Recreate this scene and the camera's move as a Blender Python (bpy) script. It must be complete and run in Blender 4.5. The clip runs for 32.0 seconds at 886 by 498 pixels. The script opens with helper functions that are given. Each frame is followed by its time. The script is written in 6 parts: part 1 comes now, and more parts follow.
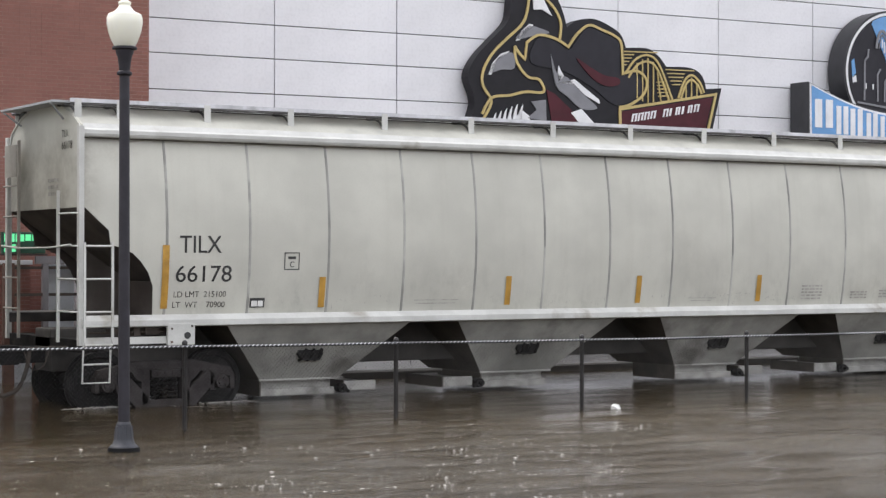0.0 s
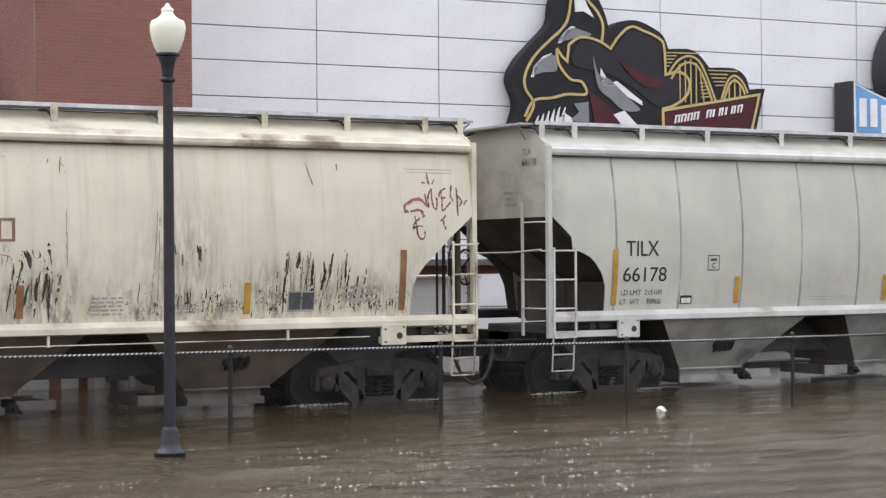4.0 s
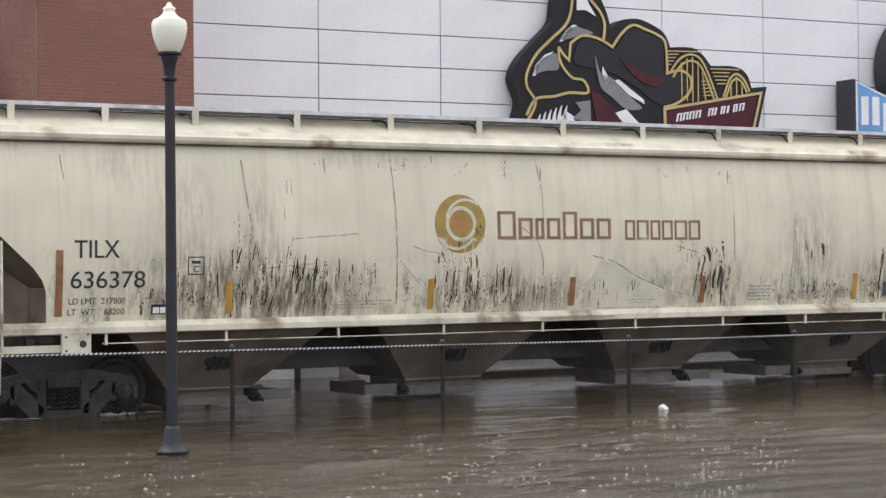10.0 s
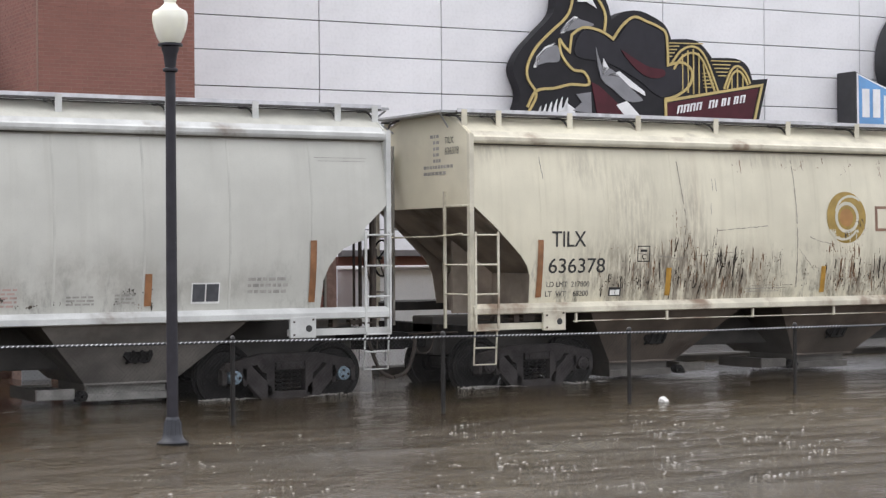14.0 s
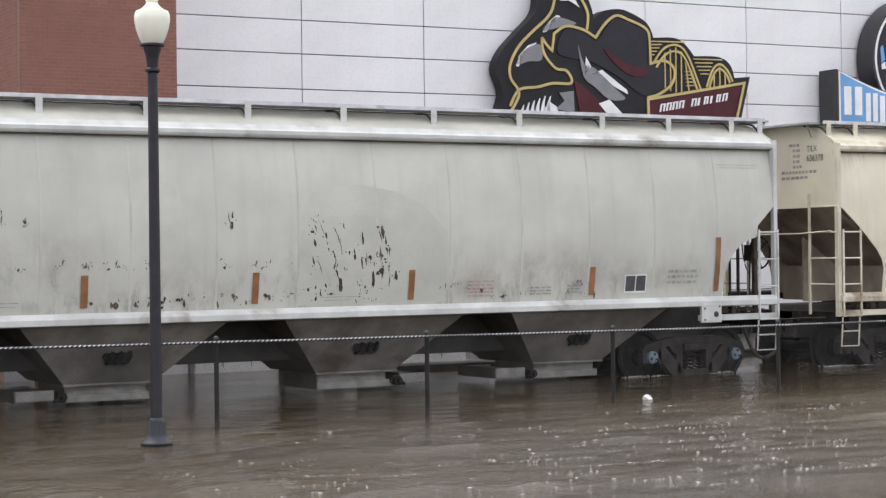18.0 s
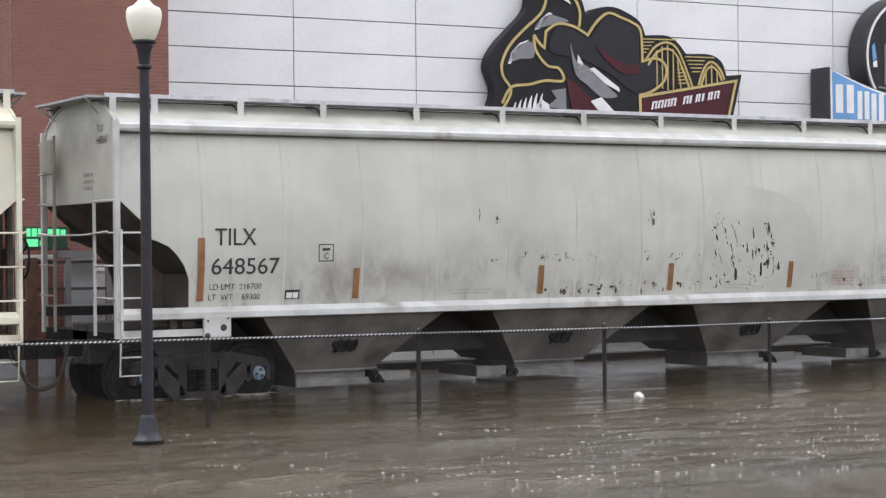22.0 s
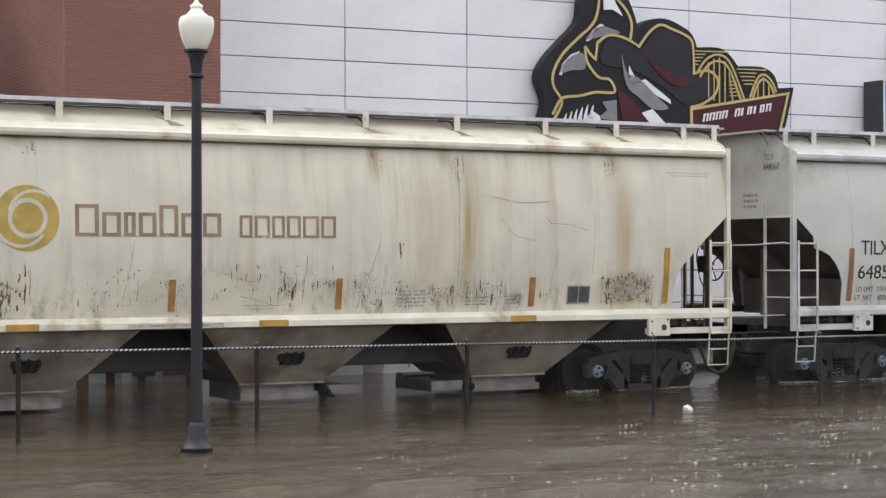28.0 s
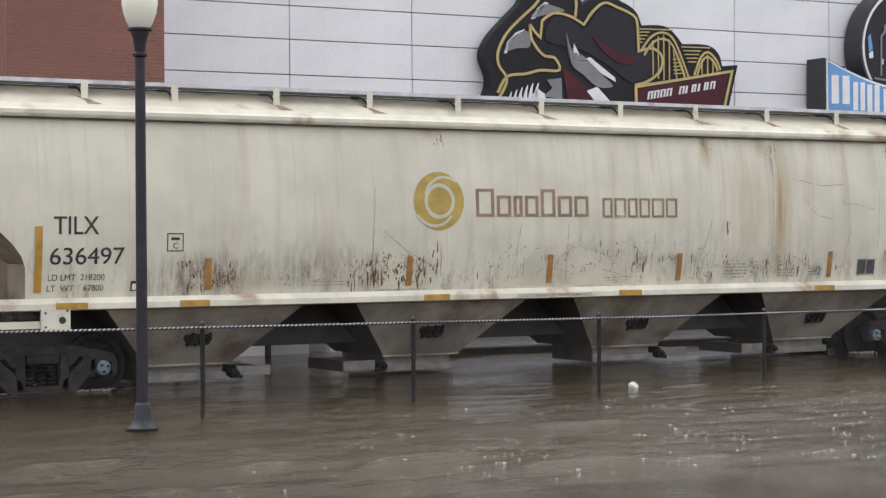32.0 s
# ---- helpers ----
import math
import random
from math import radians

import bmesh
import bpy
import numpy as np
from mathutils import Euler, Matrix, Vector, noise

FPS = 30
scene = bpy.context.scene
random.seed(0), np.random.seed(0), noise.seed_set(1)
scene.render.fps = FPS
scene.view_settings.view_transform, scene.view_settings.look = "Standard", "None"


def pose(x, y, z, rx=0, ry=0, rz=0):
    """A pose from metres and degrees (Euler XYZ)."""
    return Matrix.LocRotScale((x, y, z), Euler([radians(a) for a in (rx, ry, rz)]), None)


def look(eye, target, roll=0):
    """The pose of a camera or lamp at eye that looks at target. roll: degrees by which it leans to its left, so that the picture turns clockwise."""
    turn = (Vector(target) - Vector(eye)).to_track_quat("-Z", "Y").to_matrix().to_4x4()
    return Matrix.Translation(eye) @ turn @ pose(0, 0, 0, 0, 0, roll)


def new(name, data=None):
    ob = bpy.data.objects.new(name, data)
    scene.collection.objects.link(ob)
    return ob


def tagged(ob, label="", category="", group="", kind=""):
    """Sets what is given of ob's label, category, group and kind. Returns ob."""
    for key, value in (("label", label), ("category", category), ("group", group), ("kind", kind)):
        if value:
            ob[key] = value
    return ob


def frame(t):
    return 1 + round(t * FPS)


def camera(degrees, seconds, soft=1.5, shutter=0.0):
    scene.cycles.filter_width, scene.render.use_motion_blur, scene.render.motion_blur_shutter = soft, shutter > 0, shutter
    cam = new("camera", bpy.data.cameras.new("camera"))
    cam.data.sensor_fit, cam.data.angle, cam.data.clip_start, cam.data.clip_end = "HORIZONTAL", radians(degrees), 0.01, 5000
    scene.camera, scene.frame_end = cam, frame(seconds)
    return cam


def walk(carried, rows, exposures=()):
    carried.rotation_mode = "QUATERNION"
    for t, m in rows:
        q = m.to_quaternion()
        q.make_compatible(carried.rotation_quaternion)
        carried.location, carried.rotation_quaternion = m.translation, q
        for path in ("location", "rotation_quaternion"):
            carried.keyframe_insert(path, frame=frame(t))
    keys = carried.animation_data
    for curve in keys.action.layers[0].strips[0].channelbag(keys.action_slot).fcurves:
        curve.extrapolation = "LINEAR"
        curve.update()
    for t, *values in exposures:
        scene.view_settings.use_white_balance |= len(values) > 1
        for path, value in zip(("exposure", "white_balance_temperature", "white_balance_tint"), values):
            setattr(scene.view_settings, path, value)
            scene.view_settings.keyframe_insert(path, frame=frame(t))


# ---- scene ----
cam = camera(26.73, 32.0, soft=1.35)

# seconds, heading, tilt, lean (degrees); the camera stands in one spot and pans by hand
HEADINGS = [
    (0.0, 31.453, 0.338, 0.057),
    (0.5, 31.452, 0.379, -0.177),
    (1.0, 31.594, 0.382, -0.342),
    (1.5, 31.518, 0.451, -0.314),
    (2.0, 30.826, 0.503, -0.372),
    (2.5, 30.492, 0.491, -0.496),
    (3.0, 30.299, 0.460, -0.438),
    (3.5, 30.137, 0.444, -0.359),
    (5.5, 30.133, 0.480, -0.650),
    (6.0, 30.168, 0.503, -0.556),
    (6.5, 30.213, 0.520, -0.470),
    (7.0, 30.258, 0.519, -0.501),
    (7.5, 30.273, 0.543, -0.679),
    (8.0, 30.296, 0.551, -0.750),
    (8.5, 30.278, 0.569, -0.755),
    (9.0, 30.194, 0.565, -0.563),
    (9.5, 30.128, 0.512, -0.475),
    (10.0, 30.051, 0.407, -0.493),
    (10.5, 29.991, 0.290, -0.554),
    (11.0, 29.913, 0.209, -0.544),
    (11.5, 29.854, 0.174, -0.409),
    (12.0, 29.836, 0.177, -0.286),
    (12.5, 29.825, 0.199, -0.175),
    (13.0, 29.864, 0.209, -0.211),
    (13.5, 29.961, 0.189, -0.330),
    (14.0, 30.035, 0.150, -0.388),
    (14.5, 30.091, 0.140, -0.347),
    (15.0, 30.157, 0.116, -0.220),
    (15.5, 30.223, 0.104, -0.184),
    (17.5, 30.554, 0.130, -0.659),
    (18.0, 30.542, 0.122, -0.660),
    (18.5, 30.521, 0.122, -0.629),
    (19.0, 30.441, 0.137, -0.527),
    (19.5, 30.438, 0.151, -0.517),
    (20.0, 30.456, 0.146, -0.460),
    (20.5, 30.510, 0.110, -0.451),
    (21.0, 30.577, 0.014, -0.506),
    (21.5, 30.686, -0.022, -0.556),
    (22.0, 30.795, 0.036, -0.581),
    (22.5, 30.828, 0.129, -0.454),
    (23.0, 30.755, 0.202, -0.459),
    (23.5, 30.713, 0.262, -0.231),
    (24.0, 30.800, 0.256, -0.169),
    (24.5, 31.033, 0.280, -0.180),
    (26.5, 31.383, 0.438, -0.427),
    (27.0, 31.398, 0.366, -0.495),
    (27.5, 30.838, 0.356, -0.194),
    (28.0, 29.279, 0.371, -0.089),
    (28.5, 28.409, 0.443, -0.197),
    (29.0, 27.440, 0.516, -0.052),
    (29.5, 26.495, 0.584, -0.082),
    (30.0, 25.736, 0.482, 0.079),
    (30.5, 26.919, 0.341, 0.155),
    (31.0, 28.550, 0.147, -0.168),
    (31.5, 30.157, -0.099, -0.485),
    (32.0, 30.941, -0.298, -0.340),
]
EYE = (0.0, 0.0, 2.12)
walk(cam, [(t, pose(*EYE, 90 + tilt, 0, -heading) @ pose(0, 0, 0, 0, 0, lean)) for t, heading, tilt, lean in HEADINGS],
     exposures=[(0.0, 0.76, 6500, 10), (3.0, 0.76, 6500, 10), (7.0, 0.78, 6500, 10), (9.0, 0.63, 6500, 10), (10.5, 0.63, 6500, 10), (14.0, 0.74, 6500, 10), (21.0, 0.76, 6500, 10), (24.0, 0.82, 6500, 10), (28.0, 0.60, 6500, 10), (32.0, 0.54, 6500, 10)])

# seconds, metres the train has rolled on
TRAIN = [
    (0.0, -0.000),
    (1.0, 1.780),
    (2.0, 3.551),
    (3.0, 5.315),
    (3.5, 6.198),
    (5.5, 9.735),
    (6.0, 10.686),
    (7.0, 12.681),
    (8.0, 14.656),
    (9.0, 16.650),
    (10.0, 18.664),
    (11.0, 20.643),
    (12.0, 22.568),
    (13.0, 24.528),
    (14.0, 26.497),
    (15.0, 28.473),
    (15.5, 29.458),
    (17.5, 33.396),
    (18.0, 34.377),
    (19.0, 36.325),
    (20.0, 38.250),
    (21.0, 40.174),
    (22.0, 42.111),
    (23.0, 44.022),
    (24.0, 45.897),
    (24.5, 46.834),
    (26.5, 50.590),
    (27.0, 51.519),
    (28.0, 53.381),
    (29.0, 55.221),
    (30.0, 57.044),
    (31.0, 58.875),
    (32.0, 60.711),
]

# ---- light: an overcast day ----
world = bpy.data.worlds.new("overcast_sky")
scene.world = world
world.use_nodes = True
wn, wl = world.node_tree.nodes, world.node_tree.links
sky = wn.new("ShaderNodeTexSky")
sky.sky_type = "NISHITA"
sky.sun_disc = False
sky.sun_elevation, sky.sun_rotation = radians(57), radians(-25)
sky.air_density, sky.dust_density, sky.ozone_density = 1.0, 4.0, 0.6
cloud = wn.new("ShaderNodeMix")
cloud.data_type = "RGBA"
cloud.inputs[0].default_value = 0.72
cloud.inputs[7].default_value = (8.9, 8.85, 9.1, 1)
wl.new(sky.outputs[0], cloud.inputs[6])
wl.new(cloud.outputs[2], wn["Background"].inputs[0])
wn["Background"].inputs[1].default_value = 0.140

sun = new("sun", bpy.data.lights.new("sun", "SUN"))
sun.data.energy, sun.data.angle, sun.data.color = 1.1, radians(12), (1.0, 0.98, 0.95)
SUN_EL, SUN_AZ = radians(57), radians(-25)
sun.matrix_world = look((math.sin(SUN_AZ) * math.cos(SUN_EL) * 60, math.cos(SUN_AZ) * math.cos(SUN_EL) * 60, math.sin(SUN_EL) * 60), (0, 0, 0))


# ---- materials ----
def node_mat(name):
    m = bpy.data.materials.new(name)
    m.use_nodes = True
    return m, m.node_tree.nodes, m.node_tree.links, m.node_tree.nodes["Principled BSDF"]


def noise_node(n, l, coord, scale, detail=4.0, stretch=(1, 1, 1), rough=0.55):
    mp = n.new("ShaderNodeMapping")
    mp.inputs["Scale"].default_value = stretch
    l.new(coord, mp.inputs[0])
    t = n.new("ShaderNodeTexNoise")
    t.inputs["Scale"].default_value, t.inputs["Detail"].default_value, t.inputs["Roughness"].default_value = scale, detail, rough
    l.new(mp.outputs[0], t.inputs["Vector"])
    return t.outputs[0]


def ramp(n, l, fac, lo, hi):
    r = n.new("ShaderNodeMapRange")
    r.interpolation_type = "SMOOTHSTEP"
    r.inputs[1].default_value, r.inputs[2].default_value = lo, hi
    l.new(fac, r.inputs[0])
    return r.outputs[0]


def mul(n, l, a, b):
    m = n.new("ShaderNodeMath")
    m.operation = "MULTIPLY"
    for k, v in enumerate((a, b)):
        if isinstance(v, (int, float)):
            m.inputs[k].default_value = v
        else:
            l.new(v, m.inputs[k])
    return m.outputs[0]


def blend(n, l, fac, a, b):
    m = n.new("ShaderNodeMix")
    m.data_type = "RGBA"
    for k, v in ((0, fac), (6, a), (7, b)):
        if isinstance(v, (int, float)):
            m.inputs[k].default_value = v
        elif isinstance(v, tuple):
            m.inputs[k].default_value = (*v[:3], 1)
        else:
            l.new(v, m.inputs[k])
    return m.outputs[2]


def bump_node(n, l, height, strength, dist, bsdf):
    b = n.new("ShaderNodeBump")
    b.inputs["Strength"].default_value, b.inputs["Distance"].default_value = strength, dist
    l.new(height, b.inputs["Height"])
    l.new(b.outputs[0], bsdf.inputs["Normal"])
    return b


def plain(name, c, rough=0.6, metal=0.0, vary=0.25, scale=6.0, fine=60.0, bump=0.15, dirt=None, dirt_at=(0.55, 0.75), random=0.0, gloss=0.5):
    """Painted or bare surface with broad and fine variation and a slight relief."""
    m, n, l, p = node_mat(name)
    co = n.new("ShaderNodeTexCoord").outputs["Object"]
    big = noise_node(n, l, co, scale)
    small = noise_node(n, l, co, fine, 3.0)
    dark = tuple(x * (1 - vary) for x in c)
    lite = tuple(min(1, x * (1 + vary * 0.6)) for x in c)
    col = blend(n, l, ramp(n, l, big, 0.3, 0.7), dark, lite)
    col = blend(n, l, mul(n, l, ramp(n, l, small, 0.4, 0.8), 0.25), col, tuple(x * 0.7 for x in c))
    if dirt:
        d = noise_node(n, l, co, scale * 0.6, 6.0)
        col = blend(n, l, ramp(n, l, d, *dirt_at), col, dirt)
    if random:
        oi = n.new("ShaderNodeObjectInfo").outputs["Random"]
        isl = n.new("ShaderNodeNewGeometry").outputs["Random Per Island"]
        add = n.new("ShaderNodeMath")
        add.operation = "ADD"
        l.new(oi, add.inputs[0]), l.new(isl, add.inputs[1])
        fr = n.new("ShaderNodeMath")
        fr.operation = "FRACT"
        l.new(add.outputs[0], fr.inputs[0])
        col = blend(n, l, mul(n, l, fr.outputs[0], random), col, tuple(x * 0.45 for x in c))
    l.new(col, p.inputs["Base Color"])
    p.inputs["Roughness"].default_value, p.inputs["Metallic"].default_value = rough, metal
    p.inputs["Specular IOR Level"].default_value = gloss
    if bump:
        bump_node(n, l, small, bump, 0.01, p)
    return m


def car_paint(name, c, grime, streak, rust=(0.28, 0.14, 0.06), rust_amount=0.0, low=(1.3, 2.6), shade=0.10, grain=0.35, smudges=(), rust_bands=(), smear=(3.2, (3.4, 1.0, 0.55))):
    """Weathered freight-car paint: faded patches, vertical run-off streaks and splash dirt that grows towards the sill."""
    m, n, l, p = node_mat(name)
    co = n.new("ShaderNodeTexCoord").outputs["Object"]
    patch = noise_node(n, l, co, 0.9, 3.0)
    col = blend(n, l, ramp(n, l, patch, 0.3, 0.7), tuple(x * (1 - shade) for x in c), tuple(min(1, x * 1.06) for x in c))
    runs = noise_node(n, l, co, 1.0, 5.0, (5.5, 1.0, 0.35), 0.6)
    col = blend(n, l, mul(n, l, ramp(n, l, runs, 0.48, 0.8), streak), col, tuple(a * b for a, b in zip(c, (0.50, 0.47, 0.42))))
    xyz = n.new("ShaderNodeSeparateXYZ")
    l.new(co, xyz.inputs[0])
    below = ramp(n, l, xyz.outputs[2], low[1], low[0])
    spots = noise_node(n, l, co, 2.6, 8.0, (1.6, 1.0, 0.7), 0.72)
    band = noise_node(n, l, co, 0.55, 2.0)
    amount = mul(n, l, mul(n, l, ramp(n, l, spots, 0.47, 0.68), below), ramp(n, l, band, 0.25, 0.6))
    col = blend(n, l, mul(n, l, amount, grime), col, (0.055, 0.048, 0.04))
    for sx, sz, rx, rz, dark in smudges:
        mp = n.new("ShaderNodeMapping")
        mp.vector_type = "TEXTURE"
        mp.inputs["Location"].default_value, mp.inputs["Scale"].default_value = (sx, 0, sz), (rx, 1000, rz)
        l.new(co, mp.inputs[0])
        ln = n.new("ShaderNodeVectorMath")
        ln.operation = "LENGTH"
        l.new(mp.outputs[0], ln.inputs[0])
        cloud_ = ramp(n, l, noise_node(n, l, co, smear[0], 9.0, smear[1], 0.72), 0.36, 0.66)
        col = blend(n, l, mul(n, l, mul(n, l, ramp(n, l, ln.outputs["Value"], 1.0, 0.1), cloud_), dark), col, (0.175, 0.145, 0.11))
    for sx, sz, rx, rz, much in rust_bands:
        mp = n.new("ShaderNodeMapping")
        mp.vector_type = "TEXTURE"
        mp.inputs["Location"].default_value, mp.inputs["Scale"].default_value = (sx, 0, sz), (rx, 1000, rz)
        l.new(co, mp.inputs[0])
        ln = n.new("ShaderNodeVectorMath")
        ln.operation = "LENGTH"
        l.new(mp.outputs[0], ln.inputs[0])
        run = ramp(n, l, noise_node(n, l, co, 1.6, 6.0, (3.0, 1.0, 0.25), 0.65), 0.25, 0.65)
        col = blend(n, l, mul(n, l, mul(n, l, ramp(n, l, ln.outputs["Value"], 1.0, 0.0), run), much), col, (0.38, 0.285, 0.145))
    if rust_amount:
        rr = noise_node(n, l, co, 1.0, 4.0, (2.4, 1.0, 0.22), 0.6)
        rm = noise_node(n, l, co, 0.45, 2.0, (1, 1, 0.2))
        col = blend(n, l, mul(n, l, mul(n, l, ramp(n, l, rr, 0.52, 0.8), ramp(n, l, rm, 0.48, 0.6)), rust_amount), col, rust)
    fine = noise_node(n, l, co, 45.0, 3.0)
    col = blend(n, l, mul(n, l, ramp(n, l, fine, 0.45, 0.8), 0.12), col, tuple(x * 0.6 for x in c))
    l.new(col, p.inputs["Base Color"])
    p.inputs["Roughness"].default_value = 0.5
    wob = noise_node(n, l, co, 1.3, 2.0)
    bump_node(n, l, wob, grain, 0.05, p)
    return m


CREAM = (0.67, 0.628, 0.495)
GREY = (0.51, 0.503, 0.448)
GREY2 = (0.53, 0.526, 0.482)
PAINT = {
    "grey": car_paint("grey_car_paint", GREY, 0.16, 0.10, smear=(1.5, (1.2, 1.0, 1.0)), smudges=[(-3.6, 1.75, 0.9, 0.6, 0.22), (1.0, 2.2, 0.8, 0.9, 0.12), (5.3, 1.6, 0.9, 0.4, 0.2), (-9.3, 3.9, 0.7, 0.7, 0.35), (-9.75, 3.2, 0.4, 1.0, 0.45), (2.0, 1.5, 1.2, 0.25, 0.2)]),
    "grey_old": car_paint("weathered_grey_car_paint", GREY2, 0.45, 0.15, smear=(1.7, (1.2, 1.0, 0.9)), smudges=[(-6.2, 1.75, 1.9, 0.65, 0.5), (-3.4, 2.1, 1.5, 0.7, 0.28), (5.2, 1.8, 2.0, 0.6, 0.35), (-2.9, 3.4, 1.2, 0.6, 0.12), (6.9, 1.7, 1.3, 0.5, 0.3), (-1.3, 1.6, 1.8, 0.5, 0.35), (-5.0, 1.7, 1.6, 0.4, 0.3), (1.2, 1.55, 1.0, 0.35, 0.4), (3.6, 1.6, 1.2, 0.35, 0.3),
                                                                                  (-9.4, 3.9, 0.8, 0.9, 0.55), (-1.5, 3.0, 0.9, 1.0, 0.15)]),
    "cream": car_paint("cream_car_paint", CREAM, 0.85, 0.26, rust_amount=0.2, shade=0.08, smudges=[(-6.25, 1.72, 1.3, 0.55, 0.85), (-4.95, 1.62, 0.9, 0.45, 0.7), (-1.0, 1.62, 1.4, 0.4, 0.5), (-2.3, 1.75, 0.55, 0.4, 0.6), (-6.7, 2.9, 0.9, 1.1, 0.4), (-5.5, 2.7, 0.5, 1.2, 0.45), (-7.6, 3.5, 0.7, 0.5, 0.35), (-3.6, 3.7, 1.8, 0.25, 0.3), (-5.6, 1.7, 1.9, 0.95, 1.0), (-4.6, 1.6, 1.6, 0.7, 0.9), (-6.9, 1.9, 1.6, 0.8, 0.6), (-1.2, 1.6, 2.2, 0.65, 0.9), (1.6, 1.55, 1.8, 0.55, 0.75),
                                                                                     (2.9, 1.7, 0.9, 0.7, 0.85), (4.9, 2.1, 1.0, 1.5, 0.65), (6.6, 1.75, 1.3, 0.75, 0.8), (7.9, 1.65, 1.0, 0.4, 0.8),
                                                                                     (-7.0, 1.6, 0.8, 0.4, 0.5), (-9.3, 3.9, 0.6, 0.6, 0.4)]),
    "cream_rust": car_paint("rusty_cream_car_paint", (0.65, 0.615, 0.505), 0.6, 0.28, rust=(0.34, 0.23, 0.13), rust_amount=0.5, smudges=[(-2.65, 1.62, 0.6, 0.35, 0.9), (-5.9, 1.65, 0.7, 0.4, 0.8), (-2.9, 1.6, 0.9, 0.5, 0.95), (-4.3, 1.7, 1.5, 0.5, 0.6), (-6.2, 1.6, 1.3, 0.5, 0.8),
                                                                                     (0.5, 1.75, 1.6, 0.45, 0.35), (2.6, 1.65, 1.0, 0.4, 0.4), (4.9, 1.7, 1.4, 0.4, 0.45), (7.7, 1.7, 0.7, 0.35, 0.7)], rust_bands=[(3.18, 3.75, 0.14, 0.5, 1.0), (7.45, 3.75, 0.28, 0.5, 0.9), (-2.2, 3.84, 0.35, 0.22, 0.9), (4.4, 3.72, 0.2, 0.3, 0.8), (4.75, 2.7, 0.38, 1.7, 1.0), (3.2, 3.65, 0.22, 0.5, 1.0), (4.1, 2.6, 0.6, 1.4, 0.4), (7.65, 2.6, 0.35, 1.6, 0.8), (7.7, 1.6, 0.8, 0.45, 0.8), (-2.9, 1.55, 0.6, 0.3, 0.6), (-5.5, 1.5, 1.0, 0.25, 0.5)]),
}
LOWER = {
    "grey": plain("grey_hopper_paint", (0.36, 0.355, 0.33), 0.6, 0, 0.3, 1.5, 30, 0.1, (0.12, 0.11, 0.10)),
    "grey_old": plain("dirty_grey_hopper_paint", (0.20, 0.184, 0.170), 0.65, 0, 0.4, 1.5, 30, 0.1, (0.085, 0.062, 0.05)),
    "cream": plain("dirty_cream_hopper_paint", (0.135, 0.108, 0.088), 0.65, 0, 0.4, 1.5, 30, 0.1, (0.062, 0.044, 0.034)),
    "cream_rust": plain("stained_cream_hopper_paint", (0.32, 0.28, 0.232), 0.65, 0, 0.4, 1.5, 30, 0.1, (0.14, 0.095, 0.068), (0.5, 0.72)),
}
TRIM = {
    "grey": plain("grey_trim_paint", (0.55, 0.55, 0.525), 0.5, 0, 0.14, 2, 40, 0.05, (0.27, 0.24, 0.20), (0.57, 0.75)),
    "grey_old": plain("worn_grey_trim_paint", (0.55, 0.555, 0.54), 0.5, 0, 0.18, 2, 40, 0.05, (0.23, 0.20, 0.17), (0.55, 0.75)),
    "cream": plain("cream_trim_paint", (0.63, 0.59, 0.475), 0.5, 0, 0.18, 2, 40, 0.05, (0.24, 0.17, 0.12), (0.51, 0.69)),
    "cream_rust": plain("pale_cream_trim_paint", (0.70, 0.67, 0.55), 0.5, 0, 0.13, 2, 40, 0.05, (0.3, 0.2, 0.12), (0.54, 0.74)),
}
TRIM_DULL = plain("dull_dirty_trim_paint", (0.33, 0.31, 0.275), 0.6, 0, 0.25, 2, 40, 0.05, (0.15, 0.12, 0.09), (0.52, 0.72))
ROOF = {k: plain(k + "_roof_paint", tuple(min(1, x * 1.02) for x in (GREY if k[0] == "g" else CREAM)), 0.45, 0, 0.14, 1.6, 25, 0.1,
                 (0.30, 0.27, 0.22) if k[0] == "c" else (0.36, 0.36, 0.34), (0.55, 0.75)) for k in PAINT}
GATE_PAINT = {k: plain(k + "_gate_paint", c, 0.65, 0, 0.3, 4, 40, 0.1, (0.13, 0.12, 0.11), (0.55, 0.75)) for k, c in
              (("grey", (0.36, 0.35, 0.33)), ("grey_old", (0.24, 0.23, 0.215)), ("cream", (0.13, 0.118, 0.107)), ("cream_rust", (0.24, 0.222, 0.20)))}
# near-black for the sills: shade under the cars put into the colour
UNDERSILL = plain("dark_sill_paint", (0.055, 0.05, 0.046), 0.7, 0, 0.35, 2, 40, 0.1, (0.045, 0.04, 0.035))
# near-black copy of the hopper paint, with the bays' shade in its colour
SLOPE = plain("shaded_slope_sheet_paint", (0.085, 0.073, 0.062), 0.7, 0, 0.3, 2.0, 30, 0.1, (0.05, 0.045, 0.04))
# end slope paints, each darker than the sides of its car
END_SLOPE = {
    "grey": plain("dark_grey_slope_paint", (0.16, 0.135, 0.122), 0.7, 0, 0.3, 1.5, 30, 0.1, (0.06, 0.054, 0.05), (0.5, 0.75)),
    "cream": plain("brown_cream_slope_paint", (0.40, 0.335, 0.275), 0.7, 0, 0.3, 1.5, 30, 0.1, (0.10, 0.085, 0.07), (0.5, 0.75)),
}
